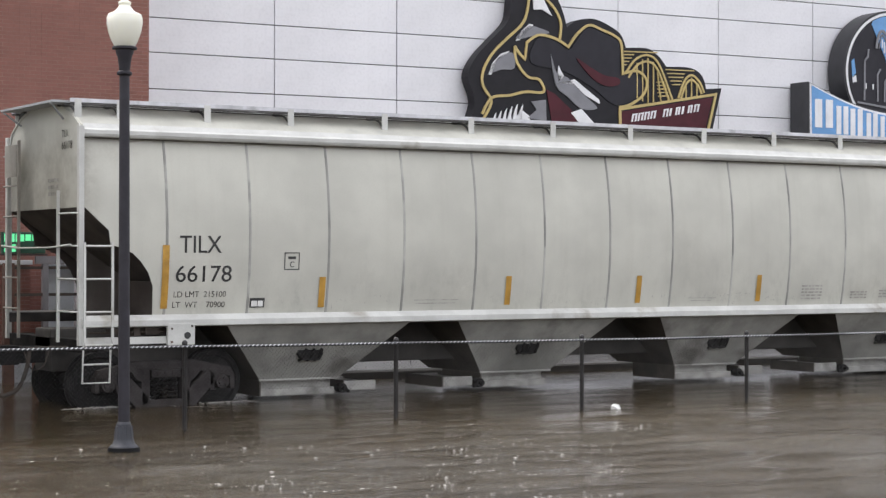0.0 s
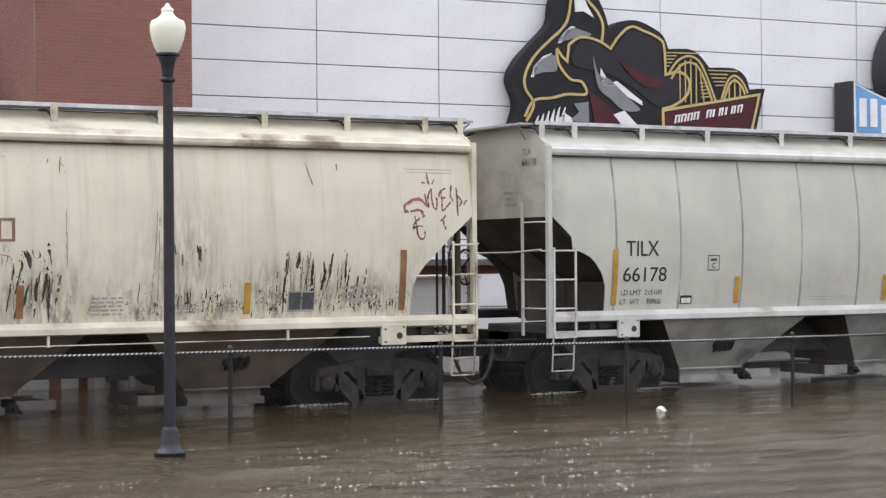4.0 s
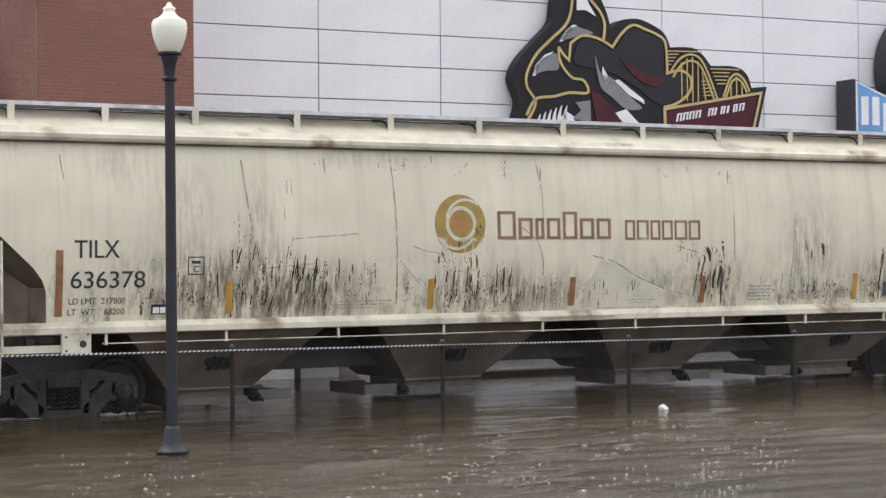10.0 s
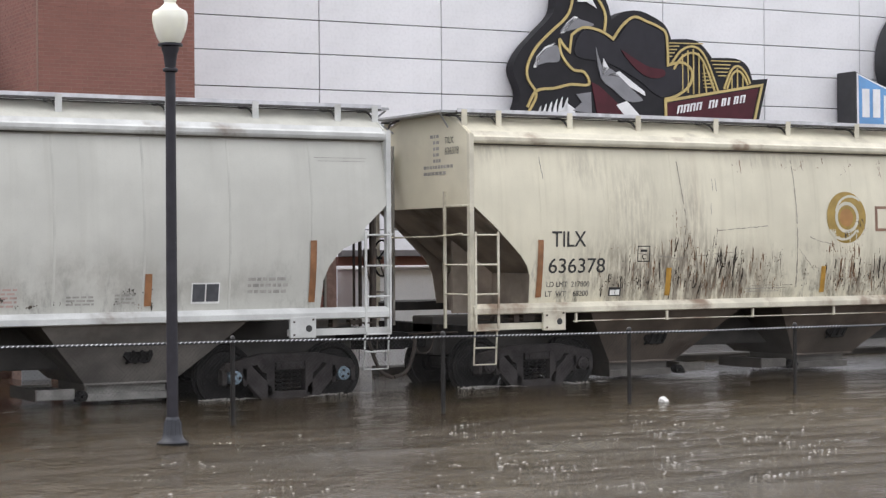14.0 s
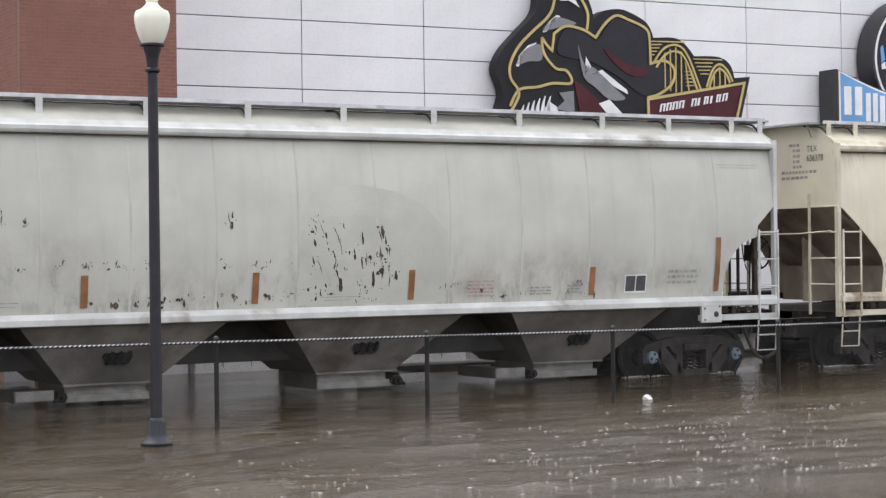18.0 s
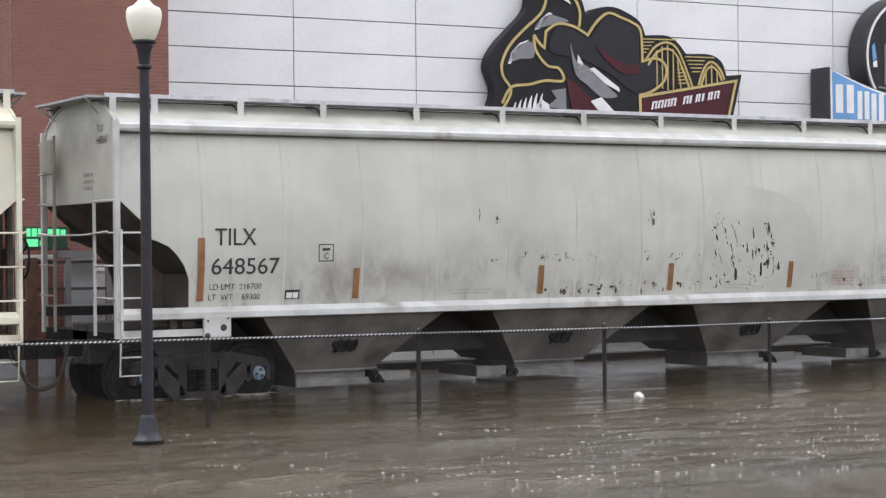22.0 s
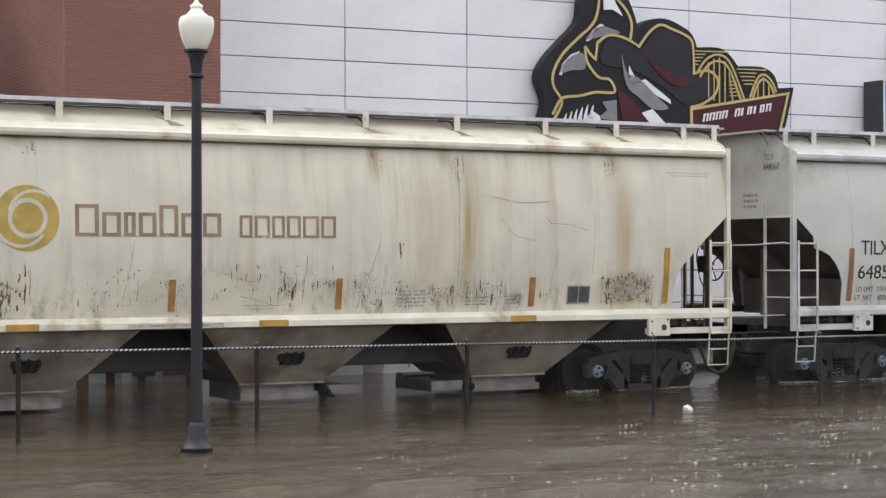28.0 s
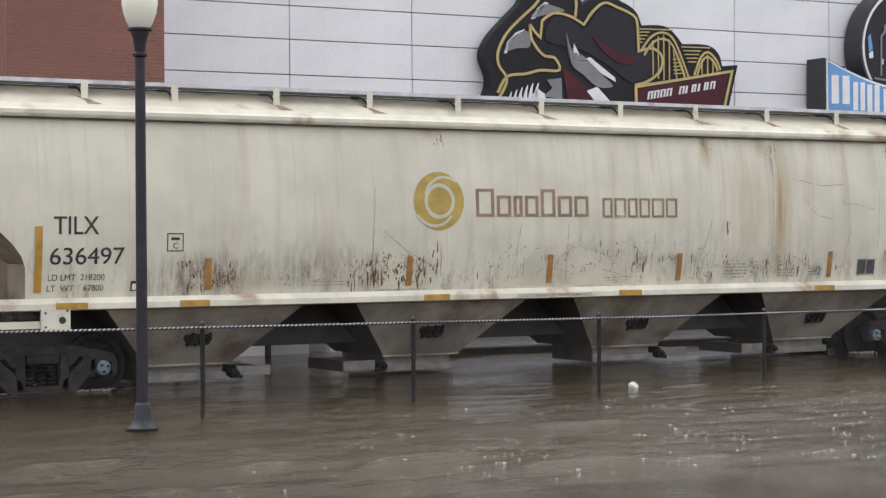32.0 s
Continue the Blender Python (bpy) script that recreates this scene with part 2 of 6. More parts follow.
END_SLOPE["cream_rust"], END_SLOPE["grey_old"], END_SLOPE["grey"] = END_SLOPE["cream"], END_SLOPE["grey"], plain("darkest_slope_paint", (0.118, 0.10, 0.09), 0.7, 0, 0.3, 1.5, 30, 0.1, (0.05, 0.045, 0.04), (0.5, 0.75))
STEEL_DARK = plain("dirty_truck_steel", (0.017, 0.016, 0.016), 0.8, 0.0, 0.45, 5, 60, 0.25, (0.05, 0.042, 0.036), (0.58, 0.8), gloss=0.15)
FRAME_GREY = plain("dusty_truck_casting", (0.044, 0.039, 0.039), 0.85, 0.0, 0.35, 5, 60, 0.3, (0.040, 0.034, 0.031), (0.5, 0.75), gloss=0.15)
WHEEL_STEEL = plain("rolled_wheel_steel", (0.016, 0.015, 0.015), 0.7, 0.0, 0.4, 7, 70, 0.2, gloss=0.2)
BRAKE_BROWN = plain("rusty_brake_gear_steel", (0.055, 0.042, 0.034), 0.7, 0, 0.4, 6, 60, 0.2, (0.12, 0.075, 0.05), (0.55, 0.75))
RUST_POST = plain("rust_brown_steel_post", (0.11, 0.055, 0.040), 0.8, 0, 0.35, 5, 60, 0.2, (0.06, 0.04, 0.035), (0.55, 0.75))
CAP_BLUE = plain("blue_grey_bearing_cap", (0.17, 0.23, 0.28), 0.5, 0.2, 0.3, 18, 90, 0.2)
GALV = plain("galvanised_grating", (0.36, 0.37, 0.38), 0.5, 0.2, 0.2, 5, 60, 0.1)
RUBBER = plain("black_rubber_hose", (0.03, 0.03, 0.03), 0.6, 0, 0.2, 9, 50, 0.1)
BLACK_PAINT = plain("black_stencil_paint", (0.035, 0.035, 0.035), 0.6, 0, 0.3, 6, 60, 0)
SCUFF = plain("faint_scuff_marks", (0.42, 0.41, 0.375), 0.6, 0, 0.15, 6, 60, 0)
END_INK = plain("worn_black_stencil_paint", (0.12, 0.115, 0.105), 0.6, 0, 0.3, 6, 60, 0, (0.36, 0.35, 0.32), (0.52, 0.7))
FAINT_PAINT = plain("faded_stencil_paint", (0.35, 0.335, 0.31), 0.6, 0, 0.3, 6, 60, 0)
BROWN_LOGO = plain("faded_brown_logo_paint", (0.255, 0.145, 0.095), 0.6, 0, 0.25, 3, 50, 0, (0.58, 0.52, 0.40), (0.6, 0.72))
TAN_LOGO = plain("faded_tan_logo_paint", (0.30, 0.205, 0.135), 0.6, 0, 0.25, 3, 50, 0, (0.6, 0.55, 0.43), (0.6, 0.72))
GOLD_LOGO = plain("faded_gold_logo_paint", (0.36, 0.24, 0.055), 0.55, 0, 0.22, 3, 50, 0, (0.40, 0.33, 0.18), (0.6, 0.8))
YELLOW_LOGO = plain("faded_yellow_gold_logo_paint", (0.47, 0.33, 0.075), 0.55, 0, 0.22, 3, 50, 0, (0.36, 0.28, 0.12), (0.6, 0.8))
ORANGE_LOGO = plain("faded_orange_logo_paint", (0.40, 0.20, 0.06), 0.55, 0, 0.2, 3, 50, 0)
STRIPE_YELLOW = plain("yellow_reflective_tape", (0.45, 0.25, 0.045), 0.4, 0, 0.25, 5, 60, 0, (0.28, 0.16, 0.07), (0.6, 0.8))
STRIPE_BROWN = plain("dirty_brown_reflective_tape", (0.27, 0.125, 0.055), 0.45, 0, 0.3, 5, 60, 0)
STRIPE_ORANGE = plain("dirty_orange_reflective_tape", (0.37, 0.185, 0.05), 0.45, 0, 0.3, 5, 60, 0, (0.22, 0.12, 0.06), (0.5, 0.72))
LABEL_WHITE = plain("white_label", (0.72, 0.72, 0.70), 0.5, 0, 0.1, 6, 60, 0)
LABEL_DARK = plain("dark_consolidated_stencil", (0.07, 0.072, 0.08), 0.5, 0, 0.25, 8, 60, 0)
GRIME = plain("black_tar_marks", (0.046, 0.038, 0.030), 0.7, 0, 0.4, 7, 60, 0, (0.17, 0.125, 0.085), (0.50, 0.64))
TAR_BROWN = plain("brown_tar_spatter", (0.105, 0.076, 0.052), 0.7, 0, 0.4, 7, 60, 0, (0.24, 0.165, 0.10), (0.48, 0.64))
RUST_RUN = plain("rust_run_marks", (0.21, 0.125, 0.072), 0.7, 0, 0.4, 9, 60, 0)
RUST_WASH = plain("brown_rust_wash", (0.30, 0.225, 0.16), 0.7, 0, 0.35, 5, 60, 0, (0.5, 0.46, 0.37), (0.55, 0.72))
PATCH_RED = plain("red_spray_paint", (0.36, 0.12, 0.10), 0.6, 0, 0.3, 9, 60, 0)
FAINT_RED = plain("faded_red_stencil_paint", (0.42, 0.30, 0.27), 0.6, 0, 0.3, 6, 60, 0)
RED_SPRAY = plain("red_brown_spray_paint", (0.22, 0.085, 0.07), 0.6, 0, 0.4, 3, 60, 0, (0.10, 0.07, 0.065), (0.45, 0.6))
# walkway steel in two tones: sky brightness on the edge, shade painted below
WALK_EDGE = plain("sky_bright_walkway_edge", (0.60, 0.60, 0.63), 0.45, 0.1, 0.2, 4, 50, 0.1, (0.3, 0.3, 0.31), (0.58, 0.75))
BOARD_EDGE = plain("shaded_walkway_steel", (0.07, 0.066, 0.064), 0.6, 0.0, 0.25, 4, 50, 0.1, (0.25, 0.25, 0.25), (0.58, 0.75))
PALE_LOGO = plain("pale_logo_line_paint", (0.58, 0.55, 0.44), 0.55, 0, 0.15, 3, 50, 0)
# for foam at the wheels and for the flecks that imitate water glints
FROTH_GLINT = plain("dull_froth_and_glints", (0.38, 0.365, 0.34), 0.6, 0, 0.3, 30, 120, 0.2)
LAMP_IRON = plain("dark_grey_lamp_iron", (0.024, 0.022, 0.029), 0.55, 0.0, 0.25, 8, 60, 0.12, gloss=0.35)
WET_FOOT = plain("wet_black_lamp_foot", (0.008, 0.008, 0.009), 0.6, 0.0, 0.2, 8, 60, 0.1, gloss=0.12)
LAMP_BASE = plain("weathered_grey_lamp_base", (0.036, 0.038, 0.047), 0.6, 0.0, 0.25, 8, 60, 0.15)
FENCE_STEEL = plain("dull_galvanised_fence_post", (0.040, 0.038, 0.038), 0.55, 0.3, 0.3, 7, 80, 0.1)
FENCE_RAIL = plain("galvanised_fence_rail", (0.055, 0.055, 0.06), 0.55, 0.2, 0.25, 8, 80, 0.1)
FENCE_WIRE = plain("galvanised_fence_wire", (0.036, 0.036, 0.037), 0.55, 0.1, 0.3, 3, 80, 0)
KNUCKLE = plain("bright_galvanised_wire_ends", (0.52, 0.53, 0.55), 0.45, 0.1, 0.3, 1.1, 60, 0, (0.16, 0.16, 0.165), (0.47, 0.62))
PANEL = plain("white_wall_panel", (0.80, 0.795, 0.825), 0.55, 0.0, 0.05, 0.8, 14, 0.04, (0.66, 0.655, 0.69), (0.6, 0.8), random=0.07)
JOINT = plain("dark_panel_joint", (0.10, 0.10, 0.10), 0.8, 0.0, 0.2, 6, 40, 0)
BRICK = plain("red_brick", (0.250, 0.110, 0.088), 0.9, 0.0, 0.14, 0.5, 60, 0.25, (0.30, 0.145, 0.12), (0.5, 0.75), random=0.30)
MORTAR = plain("brown_mortar", (0.27, 0.175, 0.145), 0.9, 0.0, 0.2, 10, 80, 0.2)
SIGN_BLACK = plain("black_sign_paint", (0.014, 0.013, 0.017), 0.5, 0, 0.2, 3, 40, 0.03, gloss=0.25)
SIGN_NAVY = plain("charcoal_sign_paint", (0.022, 0.021, 0.028), 0.5, 0, 0.15, 3, 40, 0.03, gloss=0.25)
SIGN_GOLD = plain("gold_sign_paint", (0.52, 0.40, 0.16), 0.45, 0, 0.12, 3, 40, 0.03)
SIGN_RED = plain("maroon_sign_paint", (0.070, 0.012, 0.020), 0.5, 0, 0.2, 2, 40, 0.03, gloss=0.25)
SIGN_GREYP = plain("mid_grey_sign_paint", (0.20, 0.20, 0.22), 0.45, 0, 0.1, 3, 40, 0.03)
SIGN_WHITE = plain("white_sign_paint", (0.78, 0.78, 0.80), 0.45, 0, 0.08, 3, 40, 0.03)
SIGN_BLUE = plain("blue_sign_paint", (0.13, 0.32, 0.62), 0.4, 0, 0.1, 3, 40, 0.03)
SIGN_SIDE = plain("dark_grey_sign_return", (0.030, 0.030, 0.034), 0.5, 0, 0.2, 3, 40, 0.03)

# eave line colour: dirt together with the chord's shadow
EAVE_LINE = plain("eave_dirt_and_shadow", (0.10, 0.09, 0.075), 0.8, 0, 0.4, 3, 40, 0, (0.24, 0.21, 0.17), (0.5, 0.7))
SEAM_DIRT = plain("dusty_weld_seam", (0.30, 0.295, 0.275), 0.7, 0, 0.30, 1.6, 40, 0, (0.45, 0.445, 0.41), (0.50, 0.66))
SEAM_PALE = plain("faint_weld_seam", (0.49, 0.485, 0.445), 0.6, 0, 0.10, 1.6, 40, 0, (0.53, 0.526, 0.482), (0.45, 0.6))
PATCH_GREY = plain("repainted_grey_patch", (0.50, 0.497, 0.456), 0.5, 0, 0.09, 1.5, 40, 0)
PATCH_CREAM = plain("repainted_drab_patch", (0.60, 0.565, 0.455), 0.55, 0, 0.12, 1.5, 40, 0, (0.36, 0.32, 0.26), (0.56, 0.75))
OUTLINE_PAINT = plain("thin_dark_paint_edge", (0.17, 0.155, 0.13), 0.7, 0, 0.3, 8, 60, 0)
PEEL_EDGE = plain("lifted_paint_edge", (0.33, 0.30, 0.25), 0.7, 0, 0.3, 5, 60, 0)
CABINET = plain("white_sheet_metal_cabinet", (0.80, 0.80, 0.82), 0.45, 0.0, 0.07, 1.2, 30, 0.05, (0.5, 0.5, 0.5), (0.6, 0.8))
FASCIA = plain("grey_canopy_fascia", (0.20, 0.19, 0.20), 0.55, 0, 0.2, 2, 30, 0.05)
DOOR_GREY = plain("grey_steel_door", (0.45, 0.47, 0.50), 0.5, 0, 0.12, 2, 30, 0.05)
GREEN_METAL = plain("green_grey_sheet_metal", (0.17, 0.20, 0.185), 0.5, 0, 0.15, 1.5, 25, 0.06, (0.24, 0.27, 0.25), (0.55, 0.75))
DARK_VOID = plain("dark_opening", (0.012, 0.011, 0.013), 0.8, 0, 0.2, 2, 20, 0)
SIGN_GREEN_DARK = plain("dark_green_sign_face", (0.02, 0.07, 0.045), 0.4, 0, 0.2, 4, 30, 0)
TEAL_GLASS = plain("teal_glass_panel", (0.10, 0.24, 0.18), 0.2, 0, 0.15, 2, 20, 0)


def glow_mat(name, c, power):
    m, n, l, p = node_mat(name)
    p.inputs["Base Color"].default_value = (*c, 1)
    p.inputs["Emission Color"].default_value = (*c, 1)
    p.inputs["Emission Strength"].default_value = power
    return m


GREEN_GLOW = glow_mat("green_lit_sign", (0.09, 0.50, 0.22), 0.80)


def globe_mat():
    m, n, l, p = node_mat("milky_lamp_globe")
    co = n.new("ShaderNodeTexCoord").outputs["Object"]
    v = noise_node(n, l, co, 6.0)
    l.new(blend(n, l, v, (0.78, 0.77, 0.66), (0.86, 0.85, 0.76)), p.inputs["Base Color"])
    p.inputs["Roughness"].default_value = 0.25
    p.inputs["Subsurface Weight"].default_value = 0.3
    p.inputs["Subsurface Radius"].default_value = (0.1, 0.1, 0.08)
    return m


GLOBE = globe_mat()


def water_mat():
    m, n, l, p = node_mat("muddy_flood_water")
    co = n.new("ShaderNodeTexCoord").outputs["Object"]
    silt = noise_node(n, l, co, 0.18, 4.0, (1, 2.0, 1))
    l.new(blend(n, l, ramp(n, l, silt, 0.3, 0.7), (0.034, 0.0240, 0.0120), (0.054, 0.039, 0.0205)), p.inputs["Base Color"])
    p.inputs["Roughness"].default_value = 0.05
    p.inputs["IOR"].default_value = 1.33
    p.inputs["Specular IOR Level"].default_value = 0.36
    a = noise_node(n, l, co, 2.2, 2.0, (1.0, 1.2, 1))
    b = noise_node(n, l, co, 11.0, 4.0, (1.0, 1.1, 1), 0.62)
    gust = ramp(n, l, noise_node(n, l, co, 0.30, 3.0, (0.7, 1.5, 1)), 0.35, 0.65)
    g2 = n.new("ShaderNodeMath")
    g2.operation = "MULTIPLY_ADD"
    l.new(gust, g2.inputs[0])
    g2.inputs[1].default_value, g2.inputs[2].default_value = 0.55, 0.22
    h = n.new("ShaderNodeMath")
    h.operation = "MULTIPLY_ADD"
    l.new(a, h.inputs[0])
    h.inputs[1].default_value = 0.30
    l.new(mul(n, l, b, g2.outputs[0]), h.inputs[2])
    # the water lies calmer in the lee of the train
    xyz = n.new("ShaderNodeSeparateXYZ")
    l.new(co, xyz.inputs[0])
    lee = n.new("ShaderNodeMath")
    lee.operation = "MULTIPLY_ADD"
    l.new(ramp(n, l, xyz.outputs[1], 23.6, 19.5), lee.inputs[0])
    lee.inputs[1].default_value, lee.inputs[2].default_value = 0.75, 0.25
    bump_node(n, l, mul(n, l, h.outputs[0], lee.outputs[0]), 1.0, 0.09, p)
    return m


WATER = water_mat()


# ---- mesh building ----
class Shape:
    """Collects simple solids; each face remembers its material slot."""

    def __init__(self):
        self.v, self.f, self.m = [], [], []

    def add(self, verts, faces, slot=0):
        o = len(self.v)
        self.v += [tuple(p) for p in verts]
        self.f += [tuple(o + i for i in f) for f in faces]
        self.m += [slot] * len(faces)
        return self

    def box(self, x0, x1, y0, y1, z0, z1, slot=0):
        p = [(x, y, z) for z in (z0, z1) for y in (y0, y1) for x in (x0, x1)]
        return self.add(p, [(0, 2, 3, 1), (4, 5, 7, 6), (0, 1, 5, 4), (2, 6, 7, 3), (0, 4, 6, 2), (1, 3, 7, 5)], slot)

    def prism(self, poly, a, b, axis="y", slot=0):
        """Outline in the two other axes (xz for y, xy for z, yz for x), pushed from a to b."""
        place = {"y": lambda p, d: (p[0], d, p[1]), "z": lambda p, d: (p[0], p[1], d), "x": lambda p, d: (d, p[0], p[1])}[axis]
        n = len(poly)
        verts = [place(p, a) for p in poly] + [place(p, b) for p in poly]
        faces = [tuple(range(n)), tuple(range(2 * n - 1, n - 1, -1))]
        faces += [(i, i + n, (i + 1) % n + n, (i + 1) % n) for i in range(n)]
        return self.add(verts, faces, slot)

    def rings(self, rings, closed=True, caps=True, slot=0):
        n = len(rings[0])
        verts = [p for r in rings for p in r]
        faces = []
        for k in range(len(rings) - 1):
            for i in range(n if closed else n - 1):
                j = (i + 1) % n
                faces.append((k * n + i, k * n + j, (k + 1) * n + j, (k + 1) * n + i))
        if caps and closed:
            faces += [tuple(range(n - 1, -1, -1)), tuple((len(rings) - 1) * n + i for i in range(n))]
        return self.add(verts, faces, slot)

    def lathe(self, profile, n=20, cx=0, cy=0, slot=0):
        return self.rings([[(cx + r * math.cos(2 * math.pi * i / n), cy + r * math.sin(2 * math.pi * i / n), z) for i in range(n)] for r, z in profile], slot=slot)

    def tube(self, pts, r, n=6, slot=0):
        pts = [Vector(p) for p in pts]
        out, up = [], None
        for i, p in enumerate(pts):
            d = (pts[min(i + 1, len(pts) - 1)] - pts[max(i - 1, 0)]).normalized()
            ref = Vector((0, 0, 1)) if abs(d.z) < 0.9 else Vector((0, 1, 0))
            a = d.cross(ref).normalized()
            b = d.cross(a)
            out.append([tuple(p + r * (math.cos(2 * math.pi * k / n) * a + math.sin(2 * math.pi * k / n) * b)) for k in range(n)])
        return self.rings(out, slot=slot)

    def mesh(self, name, mats, smooth=False, bevel=0.0):
        me = bpy.data.meshes.new(name)
        me.from_pydata(self.v, [], self.f)
        for m in mats:
            me.materials.append(m)
        me.polygons.foreach_set("material_index", self.m)
        bm = bmesh.new()
        bm.from_mesh(me)
        bmesh.ops.recalc_face_normals(bm, faces=bm.faces)
        if bevel:
            sharp = [e for e in bm.edges if len(e.link_faces) == 2 and e.calc_face_angle(0) > 0.6]
            bmesh.ops.bevel(bm, geom=sharp, offset=bevel, segments=2, affect="EDGES", profile=0.6, clamp_overlap=True)
        for fc in bm.faces:
            fc.smooth = smooth
        if smooth:
            for e in bm.edges:
                if len(e.link_faces) == 2 and e.calc_face_angle(0) > 0.7:
                    e.smooth = False
        bm.to_mesh(me)
        bm.free()
        return me


def part(name, shape, material, parent, label="", smooth=False, bevel=0.0, at=None):
    """One mesh object under a thing or a part."""
    mats = material if isinstance(material, (list, tuple)) else [material]
    me = shape if isinstance(shape, bpy.types.Mesh) else shape.mesh(name, mats, smooth, bevel)
    ob = new(name, me)
    ob.parent = parent
    if at is not None:
        ob.matrix_basis = at
    return tagged(ob, label)


def thing(name, m, label, category, group="", kind=""):
    ob = new(name)
    ob.empty_display_size = 0.2
    ob.matrix_basis = m
    return tagged(ob, label, category, group, kind)


def solid(name, shape, material, m, label, category="", group="", kind="", smooth=False, bevel=0.0):
    mats = material if isinstance(material, (list, tuple)) else [material]
    ob = new(name, shape.mesh(name, mats, smooth, bevel))
    ob.matrix_basis = m
    return tagged(ob, label, category, group, kind)


def text_mesh(body, size, depth=0.002, spacing=1.0, stretch=1.0):
    """Flat lettering in the built-in font, lower left corner at the origin, in x and z."""
    cu = bpy.data.curves.new("lettering", "FONT")
    cu.body, cu.size, cu.extrude, cu.space_character = body, size, depth, spacing
    ob = bpy.data.objects.new("lettering", cu)
    scene.collection.objects.link(ob)
    me = bpy.data.meshes.new_from_object(ob.evaluated_get(bpy.context.evaluated_depsgraph_get()))
    bpy.data.objects.remove(ob)
    xs = [v.co.x for v in me.vertices]
    ys = [v.co.y for v in me.vertices]
    for v in me.vertices:
        v.co = ((v.co.x - min(xs)) * stretch, -v.co.z, v.co.y - min(ys))
    return me


# ---- flood water ----
def spread(lo, hi, step, far, n):
    """Grid lines: even inside, ever wider to the horizon."""
    mid = list(np.arange(lo, hi + step * 0.5, step))
    out = [far * (k / n) ** 3 for k in range(1, n + 1)]
    return [lo - d for d in reversed(out)] + mid + [hi + d for d in out]


def swell(X, Y):
    """Height of the rippled flood: many small waves, calm in the lee of the train."""
    rng = np.random.RandomState(3)
    Z = np.zeros_like(X)
    for k in range(26):
        wl = 0.48 * 1.14 ** k
        if wl > 5:
            break
        ang = rng.normal(1.48, 0.42)
        kx, ky = math.cos(ang) * 2 * math.pi / wl, math.sin(ang) * 2 * math.pi / wl
        Z += 0.0036 * wl ** 0.65 * np.sin(kx * X + ky * Y + rng.uniform(0, 6.3))
    near = np.clip((X + 13) / 2, 0, 1) * np.clip((34 - X) / 2, 0, 1) * np.clip((Y - 12.5) / 2, 0, 1) * np.clip((31 - Y) / 2, 0, 1)
    return Z * near * (0.16 + 0.84 * np.clip((22.4 - Y) / 4.5, 0, 1))


def flood():
    xs, ys = spread(-12.0, 33.0, 0.10, 2500, 10), spread(13.0, 30.0, 0.065, 2500, 10)
    X, Y = np.meshgrid(xs, ys)
    Z = swell(X, Y)
    me = bpy.data.meshes.new("water")
    nx, ny = len(xs), len(ys)
    idx = np.arange(nx * ny).reshape(ny, nx)
    quads = np.stack([idx[:-1, :-1], idx[:-1, 1:], idx[1:, 1:], idx[1:, :-1]], -1).reshape(-1, 4)
    me.from_pydata(np.stack([X, Y, Z], -1).reshape(-1, 3).tolist(), [], quads.tolist())
    me.materials.append(WATER)
    me.polygons.foreach_set("use_smooth", [True] * len(me.polygons))
    return tagged(new("water", me), "muddy brown flood water rippling over the street and track", "water", kind="structure")


FLOOD = flood()

# ---- the arena behind the track ----
WALL = pose(18.3, 37.0, 0, 0, 0, -2.9)
PW = 3.03
COURSES = [0.35, 1.12, 1.90, 2.67, 3.45, 4.22, 5.00, 5.77, 6.55, 7.295, 8.19, 8.80, 9.58, 10.36, 11.14]


def arena_wall():
    sh = Shape()
    sh.box(-60, 48, 0.06, 0.40, -1.5, 11.2)
    wall = solid("wall_arena", sh, JOINT, WALL, "white panelled arena wall with dark joints", kind="structure")
    cap = Shape()
    cap.box(-60, 48, -0.08, 0.5, 11.2, 11.4)
    part("coping", cap, SIGN_GREYP, wall, bevel=0.02)
    return wall


def wall_panels(wall):
    """Courses of unequal height; the panels of a course share one mesh, each panel an object of its own."""
    g = 0.011
    for z0, z1 in zip(COURSES, COURSES[1:]):
        sh = Shape()
        sh.box(g, PW - g, 0.0, 0.06, g, z1 - z0 - g)
        full = sh.mesh("wall_panel", [PANEL], bevel=0.006)
        for i in range(-13, 10):
            if i < -2 and 7.2 < z0 < 8.5:
                continue
            ob = new("wall_panel", full)
            ob.parent = wall
            ob.location = (i * PW - 0.03, 0, z0)


ARENA = arena_wall()


def arena_window():
    """Dark strip window over a projecting white sill, on the stretch beside the brick tower."""
    win = thing("window_1", WALL, "dark strip window with a projecting white sill", "window", kind="structure")
    sh = Shape()
    sh.box(-40, -5.6, -0.14, 0.06, 7.26, 7.50)
    part("window_sill", sh, PANEL, win, bevel=0.015)
    for k in range(9):
        x = -40 + k * 3.82
        gl = Shape()
        gl.box(x + 0.05, x + 3.77, 0.0, 0.03, 7.53, 8.75)
        part("pane", gl, SIGN_NAVY, win)
        fr = Shape()
        fr.box(x - 0.05, x + 0.05, -0.05, 0.06, 7.50, 8.8)
        part("window_frame", fr, SIGN_GREYP, win)


arena_window()


# ---- brick tower ----
TX0, TX1, TY0, TY1, TTOP = 10.35, 13.33, 32.2, 38.2, 11.8


